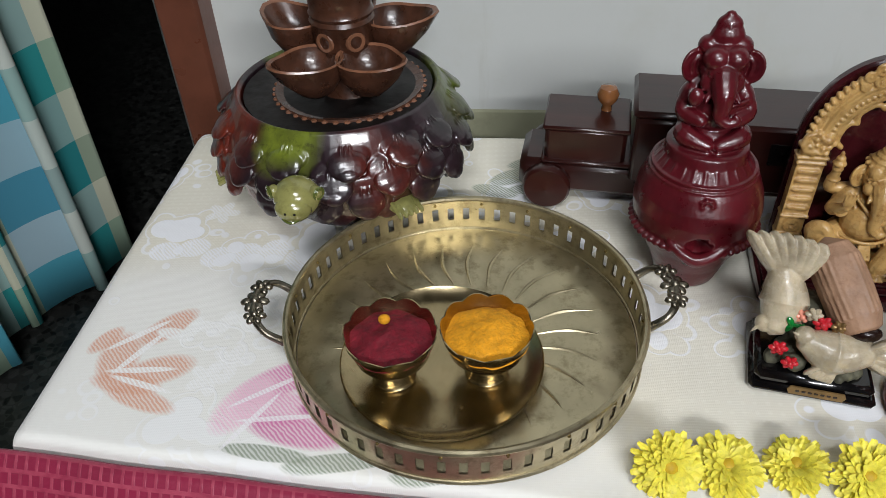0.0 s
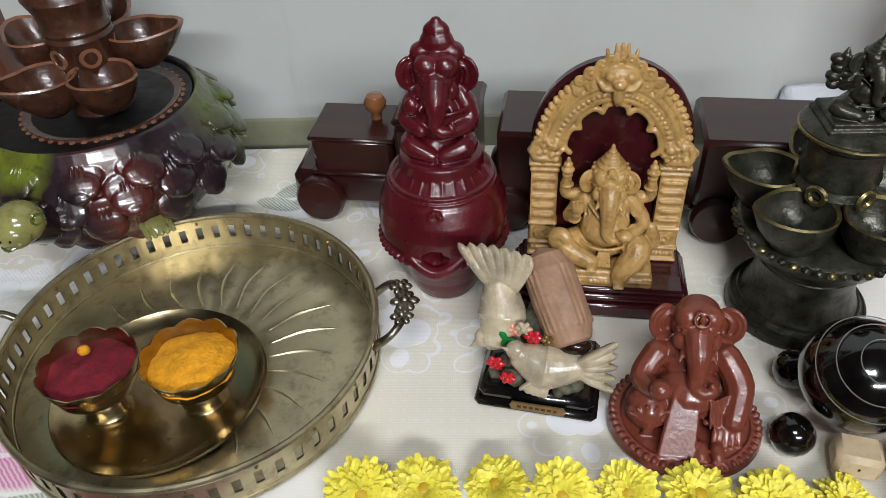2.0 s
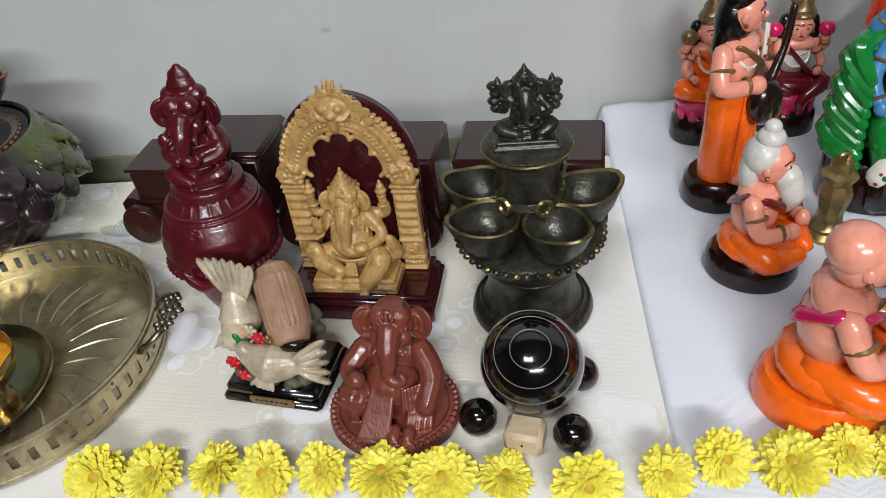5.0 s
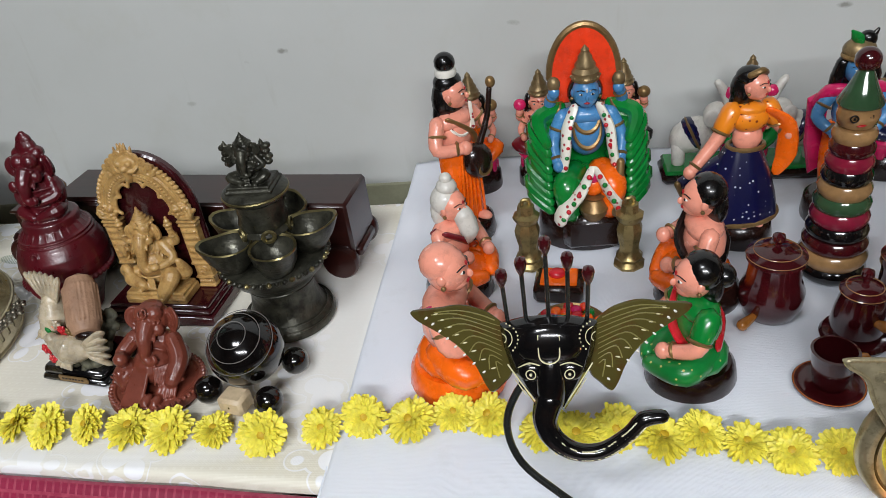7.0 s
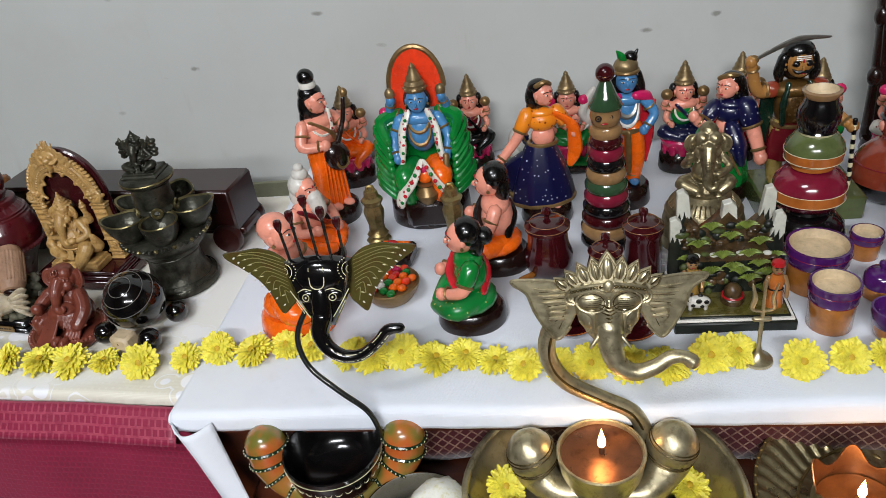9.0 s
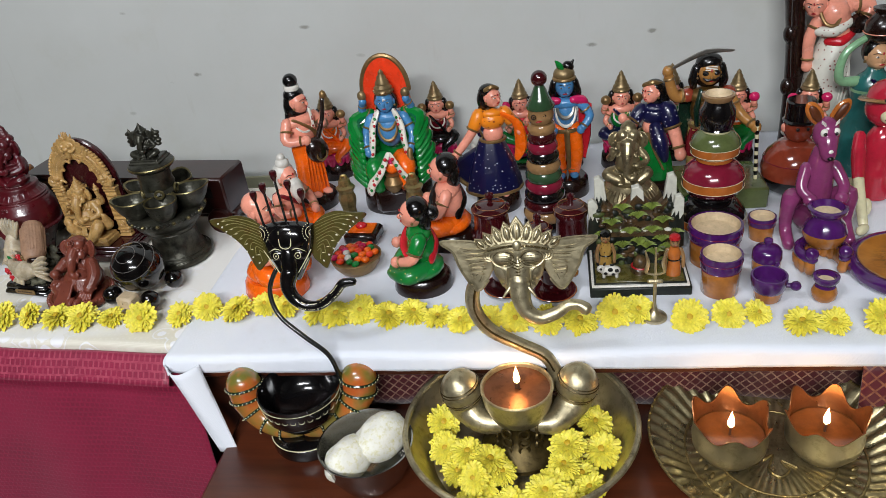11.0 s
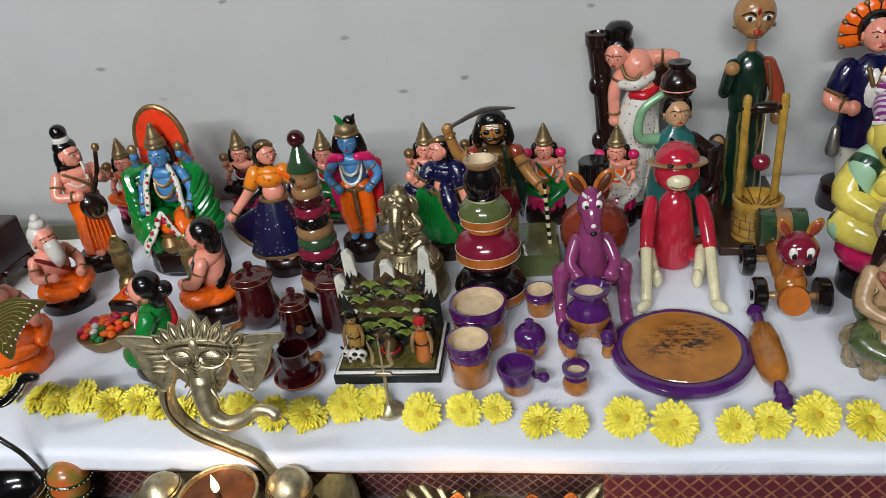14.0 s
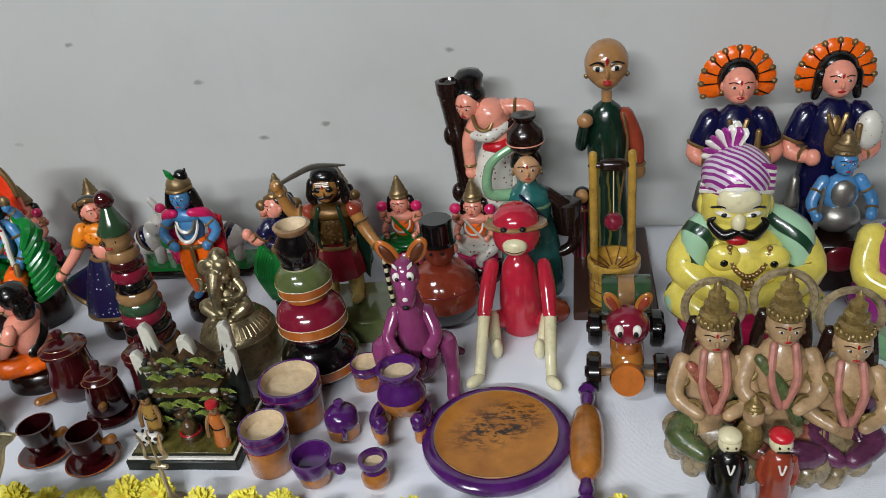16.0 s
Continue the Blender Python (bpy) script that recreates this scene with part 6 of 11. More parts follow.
def flower_mesh(seed, layers=((30, 1.95, 6), (30, 1.9, 20), (26, 1.75, 36), (22, 1.5, 52), (18, 1.2, 66), (12, 0.85, 80))):
    """A chrysanthemum of strap petals in rising rings; face up."""
    rnd = random.Random(seed)
    b = Build()
    for n, ln, lift in layers:
        for i in range(n):
            a = 2 * math.pi * (i + rnd.uniform(-0.35, 0.35)) / n
            l = ln * rnd.uniform(0.85, 1.12)
            e = radians(lift + rnd.uniform(-10, 10))
            w = 0.23 * rnd.uniform(0.8, 1.2)
            vs = []
            for t, ww in ((0.1, 0.5), (0.45, 0.95), (0.8, 1.0), (0.97, 0.55)):
                q = e * (1 - 0.25 * t)
                x, z = l * t * math.cos(q), 0.4 + l * t * math.sin(q) - 0.25 * t * t
                tw = rnd.uniform(-0.03, 0.03)
                vs += [(x, -w * ww, z + 0.05 + tw), (x, 0, z - 0.04), (x, w * ww, z + 0.05 - tw)]
            fs = [(3 * j + s, 3 * j + s + 1, 3 * j + s + 4, 3 * j + s + 3) for j in range(3) for s in (0, 1)]
            b.add(vs, fs, "petal_yellow", turn((0, 0, 0), (0, 0, math.degrees(a))))
    ball(b, (0, 0, 0.55), (0.55, 0.55, 0.45), "petal_deep", n=8, k=5)
    tube(b, [(0, 0, 0.5), (0.1, 0.1, 0.15)], 0.3, "stem_dark", n=6)
    me = b.done("chrysanthemum")
    data = me.data
    bpy.data.objects.remove(me)
    return data


BLOOMS = [flower_mesh(k) for k in (1, 2, 3)]
bloom_rnd = random.Random(11)


def bloom(x, y, z, s=1.0, tilt=None, group="chrysanthemum row", label="yellow chrysanthemum head lying on the cloth"):
    ob = new("chrysanthemum", bloom_rnd.choice(BLOOMS))
    t = tilt if tilt is not None else bloom_rnd.uniform(5, 55)
    q = s * bloom_rnd.uniform(0.88, 1.12)
    ob.matrix_basis = Matrix.Translation((x, y, z + 0.010 * math.sin(radians(t)))) @ Euler((radians(t), radians(bloom_rnd.uniform(-18, 18)), 0)).to_matrix().to_4x4() @ pose(0, 0, 0, 0, 0, bloom_rnd.uniform(0, 360)) @ Matrix.Scale(q, 4)
    return tagged(ob, label=label, category="flower", group=group)


brass_tray()
brass_plate()
powder_cup(-0.002, 0.446, "kumkum", "scalloped brass cup of dark red kumkum powder", 0.75)
powder_cup(0.056, 0.453, "turmeric", "scalloped brass cup of yellow turmeric powder", 1.0)
turtle_lamp()
gourd_ganesha()
arch_ganesha()
bird_figurine()
brown_ganesha()
tower_lamp()
ebony_turtle()
toy_train()
for fx, fy in zip((0.160, 0.194, 0.234, 0.268, 0.304, 0.340, 0.378, 0.415, 0.462, 0.508, 0.541, 0.580, 0.612, 0.641, 0.684, 0.706, 0.735, 0.766, 0.795, 0.825, 0.853, 0.884, 0.912, 0.947, 0.978, 1.017, 1.041, 1.092, 1.131, 1.160, 1.201, 1.231, 1.276, 1.317, 1.368, 1.400, 1.437, 1.476, 1.520),
                  (0.391, 0.393, 0.397, 0.391, 0.393, 0.391, 0.387, 0.388, 0.380, 0.387, 0.395, 0.392, 0.400, 0.397, 0.383, 0.377, 0.381, 0.374, 0.378, 0.369, 0.360, 0.359, 0.360, 0.355, 0.356, 0.366, 0.371, 0.354, 0.358, 0.361, 0.346, 0.345, 0.348, 0.340, 0.337, 0.345, 0.350, 0.344, 0.342)):
    small = 0.8 if 1.14 < fx < 1.18 or 1.21 < fx < 1.25 else 1.0
    bloom(fx, fy, T + (0.006 if fx > 0.51 else 0.003), small * 0.98)


# ---- painted clay dolls on the white cloth ----
def head(b, c, r, skin="skin_paint", turnz=0.0, moustache=False, tilak="lip_paint", nod=0.0):
    keep = b.M.copy()
    b.M = b.M @ turn(c, (nod, 0, turnz))
    ball(b, (0, 0, 0), (r * 0.86, r * 0.9, r), skin, n=18, k=12)
    ball(b, (0, -0.25 * r, -0.45 * r), (r * 0.6, r * 0.62, r * 0.5), skin)
    ball(b, (0, -0.95 * r, -0.12 * r), (r * 0.11, r * 0.16, r * 0.2), skin, n=8, k=6)
    ball(b, (0, -0.86 * r, -0.46 * r), (r * 0.2, r * 0.08, r * 0.07), "lip_paint", n=8, k=5)
    if tilak:
        ball(b, (0, -0.86 * r, 0.36 * r), (r * 0.07, r * 0.06, r * 0.14), tilak, n=6, k=5)
    for s in (-1, 1):
        ball(b, (s * 0.34 * r, -0.76 * r, 0.1 * r), (r * 0.15, r * 0.09, r * 0.075), "white_paint", (0, 0, s * 20), 8, 5)
        ball(b, (s * 0.34 * r, -0.83 * r, 0.1 * r), (r * 0.075, r * 0.06, r * 0.075), "eye_paint", n=8, k=5)
        tube(b, [(s * 0.14 * r, -0.86 * r, 0.31 * r), (s * 0.36 * r, -0.80 * r, 0.38 * r), (s * 0.6 * r, -0.64 * r, 0.28 * r)], r * 0.028, "eye_paint", n=5, per=3)
        ball(b, (s * 0.84 * r, 0, -0.05 * r), (r * 0.12, r * 0.2, r * 0.26), skin, n=8, k=5)
        ball(b, (s * 0.88 * r, -0.08 * r, -0.38 * r), r * 0.12, "gold_paint", n=6, k=5)
        if moustache:
            tube(b, [(0, -0.95 * r, -0.3 * r), (s * 0.35 * r, -0.92 * r, -0.36 * r), (s * 0.62 * r, -0.72 * r, -0.2 * r)], [r * 0.1, r * 0.12, r * 0.03], "eye_paint", n=7, per=3)
    b.M = keep


def arm(b, pts, r, skin="skin_paint", bangle="gold_paint", sleeve=None):
    tube(b, pts, [r, r * 0.9, r * 0.7], skin)
    ball(b, pts[-1], (r * 0.85, r * 0.85, r * 0.95), skin, n=10, k=7)
    P = [Vector(p) for p in pts]
    d = (P[-1] - P[-2]).normalized()
    if bangle:
        c = P[-1] - d * r * 1.1
        e = d.to_track_quat("Z", "Y").to_euler()
        ring(b, c, r * 0.78, r * 0.2, bangle, [math.degrees(a) for a in e], 14, 5)
    d = (P[1] - P[0]).normalized()
    e = [math.degrees(a) for a in d.to_track_quat("Z", "Y").to_euler()]
    if sleeve:
        tube(b, [P[0], P[0] + (P[1] - P[0]) * 0.6], [r * 1.3, r * 1.25], sleeve)
        ring(b, P[0] + (P[1] - P[0]) * 0.75, r * 1.15, r * 0.2, "gold_paint", e, 14, 5)
    elif bangle:
        ring(b, P[0] + (P[1] - P[0]) * 0.5, r * 1.0, r * 0.2, bangle, e, 14, 5)


def crown(b, c, r, h, mat="gold_paint"):
    lathe(b, [(r, 0), (r * 1.06, h * 0.08), (r * 0.95, h * 0.16), (r * 0.98, h * 0.24), (r * 0.74, h * 0.36), (r * 0.76, h * 0.44), (r * 0.52, h * 0.58), (r * 0.52, h * 0.66), (r * 0.28, h * 0.8), (r * 0.3, h * 0.86), (r * 0.12, h * 0.95), (0, h)], mat, c=c, n=20)
    for k in range(10):
        a = 2 * math.pi * k / 10
        ball(b, (c[0] + r * math.cos(a), c[1] + r * math.sin(a), c[2] + h * 0.1), r * 0.13, mat, n=6, k=4)


def necklace(b, c, rx, ry, mat="gold_paint", q=0.13, tilt=62):
    ring(b, c, 1.0 * rx, q, mat, (tilt, 0, 0), 22, 5, 1.0, ry / rx)


def lakshmi(x, y, rz, sari, blouse, hands_up="magenta_paint", h=1.0, base=True, extra=None, label="", name="goddess_doll"):
    b = Build()
    b.M = Matrix.Scale(h, 4)
    if base:
        lathe(b, [(2.75, 0), (2.85, 0.3), (2.75, 2.0), (2.3, 2.5), (0, 2.5)], "base_brown", n=28, sy=0.85)
    lathe(b, [(1.9, 2.2), (2.3, 3.0), (2.7, 4.0), (2.5, 4.3), (0, 4.4)], "magenta_paint", n=24, sy=0.85)
    for i in range(11):
        a = 2 * math.pi * i / 11
        ball(b, (2.35 * math.cos(a), 2.0 * math.sin(a), 2.9), (0.5, 0.22, 0.85), "magenta_paint", (0, 0, math.degrees(a) + 90), 8, 6)
    ball(b, (0, -0.3, 5.0), (2.75, 2.0, 1.0), sari)
    tube(b, [(-0.6, 0.2, 5.2), (-2.5, -0.9, 5.3), (-0.4, -2.0, 4.7)], [0.9, 0.85, 0.5], sari)
    tube(b, [(0.6, 0.2, 5.2), (2.4, -1.0, 5.2), (0.9, -2.1, 4.0), (0.8, -2.2, 3.2)], [0.9, 0.85, 0.55, 0.4], sari)
    ball(b, (0, 0.1, 7.2), (1.5, 1.1, 1.7), blouse)
    ball(b, (0, 0.0, 8.5), (1.75, 1.0, 0.75), "skin_paint")
    tube(b, [(-1.0, -0.8, 8.6), (0.3, -1.15, 7.2), (1.2, -0.9, 6.0)], [0.3, 0.35, 0.4], sari, flat=0.5)
    necklace(b, (0, -0.45, 8.3), 0.95, 0.8)
    necklace(b, (0, -0.55, 7.7), 1.1, 1.15, "white_paint")
    for s in (-1, 1):
        arm(b, [(s * 1.4, 0, 8.5), (s * 2.2, -0.4, 7.0), (s * 1.7, -1.7, 6.5)], 0.42)
        arm(b, [(s * 1.3, 0.2, 8.6), (s * 2.3, 0.1, 8.2), (s * 2.2, -0.4, 9.2)], 0.52)
        ball(b, (s * 2.15, -0.5, 10.0), (0.72, 0.65, 0.68), hands_up)
        tube(b, [(s * 1.2, 0.5, 10.6), (s * 1.35, 0.4, 9.4), (s * 1.3, 0.3, 8.5)], [0.45, 0.55, 0.4], "black_paint", n=8)
    ball(b, (0, 0.45, 10.0), (1.2, 0.9, 1.35), "black_paint")
    head(b, (0, 0, 10.1), 1.3)
    crown(b, (0, 0.1, 11.0), 1.12, 2.9, "antique_gold")
    if extra:
        extra(b)
    return b.done(name, (x, y, T + 0.004), rz=rz, label=label, category="doll", group="goddess dolls")


def child_on_lap(b):
    ball(b, (1.0, -1.7, 6.6), (0.7, 0.6, 0.9), "red_paint")
    head(b, (1.0, -1.9, 7.9), 0.65)


def elephants(b):
    box(b, (0, 0.2, 0.7), (18, 5.2, 1.3), "base_brown", bev=0.5)
    box(b, (0, 0.1, 1.5), (17.4, 4.8, 0.6), "green_paint", bev=0.25)
    for s in (-1, 1):
        x = s * 5.6
        ball(b, (x, 0.4, 5.0), (2.6, 1.8, 2.0), "grey_white_paint", (0, s * 25, 0))
        ball(b, (x, 0.35, 5.2), (1.3, 1.9, 2.0), "navy_paint", (0, s * 25, 0))
        ring(b, (x, 0.35, 5.2), 1.9, 0.16, "gold_paint", (0, 90 + s * 25, 0), 20, 5)
        for dx in (-1.5, 1.3):
            tube(b, [(x + dx, 0, 4.0), (x + dx, -0.2, 2.0)], [0.85, 0.75], "grey_white_paint")
        ball(b, (x - s * 2.3, -0.1, 7.4), (1.4, 1.3, 1.5), "grey_white_paint")
        ball(b, (x - s * 1.7, -1.1, 7.4), (0.9, 0.3, 1.1), "grey_white_paint", (0, s * 20, 0))
        tube(b, [(x - s * 3.0, -0.4, 7.2), (x - s * 3.6, -0.5, 8.4), (x - s * 2.8, -0.4, 10.3), (x - s * 2.2, -0.3, 11.2)], [0.75, 0.6, 0.5, 0.4], "grey_white_paint")
        ball(b, (x - s * 2.6, -1.2, 7.8), 0.14, "eye_paint", n=6, k=4)
        tube(b, [(x - s * 2.9, -0.9, 6.7), (x - s * 3.5, -1.4, 6.2)], [0.2, 0.08], "white_paint", n=6)


lakshmi(0.607, 0.778, 10, "orange_paint", "orange_paint", "gold_paint", 1.03, label="clay goddess doll in orange seated on a lotus, gold crown")
lakshmi(0.684, 0.782, -6, "maroon_paint", "white_paint", "magenta_paint", 1.0, label="clay goddess doll in maroon seated on a lotus, gold crown")
lakshmi(0.777, 0.795, 4, "black_paint", "maroon_paint", "gold_paint", 1.0, label="clay goddess doll in black seated on a lotus, gold crown")
lakshmi(0.907, 0.775, 0, "green_paint", "red_paint", "magenta_paint", 1.0, base=False, extra=lambda b: (elephants(b), child_on_lap(b)), label="clay goddess doll in green between two white elephants", name="goddess_doll")
lakshmi(1.053, 0.762, 4, "navy_dotted", "green_paint", "gold_paint", 1.04, label="clay goddess doll in navy and green seated on a lotus")
lakshmi(1.126, 0.785, -6, "red_paint", "green_paint", "gold_paint", 1.02, label="clay goddess doll in red and green seated on a lotus")
lakshmi(1.210, 0.748, -3, "green_paint", "orange_paint", "magenta_paint", 1.0, label="clay goddess doll in orange and green holding pink buds")
lakshmi(1.301, 0.735, -8, "white_dotted", "orange_paint", "magenta_paint", 0.98, label="clay goddess doll in spotted white holding pink buds")


def musician():
    b = Build()
    lathe(b, [(3.3, 0), (3.4, 0.4), (3.2, 1.9), (2.8, 2.3), (0, 2.4)], "base_brown", n=28, sy=0.9)
    lathe(b, [(2.2, 2.2), (2.3, 4), (2.1, 7), (2.2, 9.5), (2.0, 10.5), (0, 10.6)], "orange_paint", n=28, sy=0.8)
    for k in range(6):
        tube(b, [(-1.6 + 0.6 * k, -1.7, 2.6), (-1.3 + 0.5 * k, -1.8, 6.5), (-0.9 + 0.35 * k, -1.6, 10)], 0.16, "orange_paint", n=5)
    for s in (-0.9, 0.9):
        ball(b, (s, -2.0, 2.6), (0.7, 1.1, 0.4), "skin_paint")
    ball(b, (0, 0, 12.0), (2.1, 1.5, 2.3), "skin_paint")
    ball(b, (0, 0, 13.4), (2.4, 1.4, 1.1), "skin_paint")
    arm(b, [(-2.2, 0, 13.6), (-3.2, -0.8, 11.4), (-0.9, -2.4, 11.2)], 0.8)
    arm(b, [(2.2, 0, 13.6), (3.1, -1.0, 12.0), (2.1, -2.4, 13.0)], 0.75)
    tube(b, [(-1.5, -0.9, 14.0), (0.6, -1.6, 12.3), (1.6, -1.1, 10.6)], [0.35, 0.35, 0.35], "gold_paint", flat=0.5)
    necklace(b, (0, -0.7, 13.3), 1.3, 1.4, "garland_paint", 0.2)
    necklace(b, (0, -0.6, 13.9), 1.0, 0.8, "maroon_paint", 0.15)
    ball(b, (0.3, -2.6, 9.4), (1.7, 1.2, 2.0), "dark_brown", (0, -18, 0))
    ring(b, (0.4, -3.5, 8.9), 0.8, 0.18, "gold_paint", (85, 0, 0), 18, 5)
    tube(b, [(0.7, -2.6, 11.0), (2.0, -2.7, 13.6), (2.7, -2.6, 16.2)], [0.38, 0.3, 0.28], "dark_brown")
    ball(b, (2.9, -2.6, 16.8), (0.5, 0.5, 0.6), "gold_paint")
    tube(b, [(0.9, -1.6, 15.2), (1.0, -1.7, 12.6)], 0.2, "garland_paint", n=6)
    ball(b, (0, 0.6, 15.4), (1.75, 1.4, 2.4), "black_paint")
    ball(b, (-0.9, 0.8, 13.8), (0.9, 0.8, 1.8), "black_paint")
    head(b, (0.1, -0.1, 16.1), 1.55, turnz=30)
    ball(b, (0, 0.35, 17.2), (1.5, 1.35, 1.1), "black_paint")
    lathe(b, [(1.0, 17.9), (1.1, 18.2), (1.0, 18.6)], "white_paint", n=20, c=(-0.1, 0.3, 0))
    ball(b, (-0.1, 0.3, 19.2), (1.05, 1.05, 1.0), "black_paint")
    b.done("musician_doll", (0.601, 0.676, T + 0.004), rz=48, label="clay musician doll in an orange robe holding a brown veena", category="doll")


def vishnu():
    b = Build()
    lathe(b, [(5.0, 0), (5.1, 0.5), (4.9, 3.8), (4.5, 4.2), (0, 4.3)], "base_brown", n=36, sy=0.75)
    box(b, (0.2, -3.2, 2.2), (6.0, 2.2, 3.9), "base_brown", bev=0.7)
    box(b, (0, 2.0, 8.0), (7.6, 1.6, 9.0), "green_paint", bev=0.7)
    arch = [(3.15 * math.cos(math.pi * k / 18), 16.6 + 4.9 * math.sin(math.pi * k / 18)) for k in range(19)]
    slab(b, arch + [(-3.4, 14.0), (3.4, 14.0)], 0.9, "vermilion_paint", (0, 1.8, 0))
    tube(b, [(x * 1.03, 1.6, z) for x, z in arch], 0.35, "gold_paint", n=8, per=2)
    ball(b, (0, -0.6, 6.0), (3.3, 2.6, 2.0), "green_paint")
    rnd = random.Random(4)
    for s in (-1, 1):
        for k in range(9):
            tube(b, [(s * 2.4, 0.6, 14.0 - 0.9 * k), (s * (4.6 + 0.1 * k + 0.35 * (k % 2)), -0.6 + 0.4 * (k % 2), 13.4 - 0.95 * k), (s * 3.9, -1.8 - 0.1 * k, 11.2 - 0.85 * k)], [0.6, 0.85, 0.5], "green_paint", n=8)
    tube(b, [(-1.4, -0.8, 7.4), (-2.3, -3.3, 7.2), (-2.0, -3.4, 4.4)], [1.5, 1.4, 1.0], "green_paint")
    tube(b, [(1.4, -0.8, 7.4), (2.1, -3.3, 7.2), (1.8, -3.4, 4.6)], [1.5, 1.4, 1.0], "orange_paint")
    for k in range(5):
        tube(b, [(-2.5 + 0.3 * k, -2.6, 8.2 - 0.3 * k), (0, -3.9 + 0.1 * k, 7.6 - 0.45 * k), (2.2, -3.0, 8.3 - 0.3 * k)], 0.36, "green_paint", n=7)
    lathe(b, [(0.7, 4.0), (1.2, 4.6), (1.4, 5.3), (1.0, 6.0), (0.8, 6.3), (1.1, 6.6)], "gold_paint", c=(0.2, -4.1, 0), n=18)
    ball(b, (0.2, -3.9, 7.5), (1.0, 0.7, 1.0), "orange_paint")
    ball(b, (0.2, -4.0, 8.6), (0.7, 0.6, 0.7), "magenta_paint")
    ball(b, (0, 0, 11.5), (1.9, 1.4, 2.5), "blue_paint")
    ball(b, (0, 0, 13.4), (2.4, 1.3, 1.0), "blue_paint")
    for s in (-1, 1):
        arm(b, [(s * 2.3, -0.2, 13.4), (s * 3.3, -0.9, 11.0), (s * 2.9, -2.4, 9.2)], 0.72, "blue_paint")
        arm(b, [(s * 2.2, 0.5, 13.4), (s * 3.4, 0.3, 14.4), (s * 3.0, -0.6, 16.0)], 0.66, "blue_paint")
        ball(b, (s * 3.0, -0.6, 16.8), (0.62, 0.5, 0.75), "antique_gold")
        tube(b, [(s * 1.2, -1.0, 14.4), (s * 2.0, -1.7, 12.6), (s * 2.2, -2.3, 10.6), (s * 2.5, -2.6, 8.8)], [0.5, 0.6, 0.6, 0.5], "garland_paint", n=9, flat=0.6)
        tube(b, [(s * 0.2 + 0.2, -4.5, 9.6), (s * 1.3 + 0.2, -4.9, 7.4), (s * 2.6, -4.8, 5.6), (s * 3.1, -4.6, 4.5)], [0.4, 0.65, 0.8, 0.85], "garland_paint", n=10, flat=0.5)
        for k in range(6):
            q = k / 5
            ball(b, (s * (0.5 + 2.3 * q) + 0.2 * (1 - q), -5.25 - 0.2 * math.sin(q * 3.1), 9.2 - 4.4 * q), 0.26, ("red_paint", "green_paint")[k % 2], n=8, k=5)
            ball(b, (s * (1.5 + 0.8 * q), -1.75 - 1.3 * q, 13.8 - 4.6 * q), 0.22, ("green_paint", "red_paint")[k % 2], n=8, k=5)
    tube(b, [(2.9, -2.9, 9.4), (2.6, -3.8, 4.4)], [0.4, 0.5], "gold_paint")
    ball(b, (2.6, -3.9, 5.0), (1.0, 0.9, 1.1), "gold_paint")
    necklace(b, (0, -0.7, 13.2), 1.2, 1.4, "gold_paint", 0.2)
    necklace(b, (0, -0.9, 12.2), 1.3, 1.9, "gold_paint", 0.16)
    ball(b, (0, 0.5, 15.4), (1.7, 1.2, 1.9), "black_paint")
    head(b, (0, -0.2, 15.7), 1.5, "blue_paint", tilak="white_paint")
    crown(b, (0, -0.1, 16.9), 1.3, 3.3, "antique_gold")
    b.done("god_doll", (0.730, 0.668, T + 0.004), rz=3, label="blue clay god doll with white garland, green shawl and orange halo", category="doll")


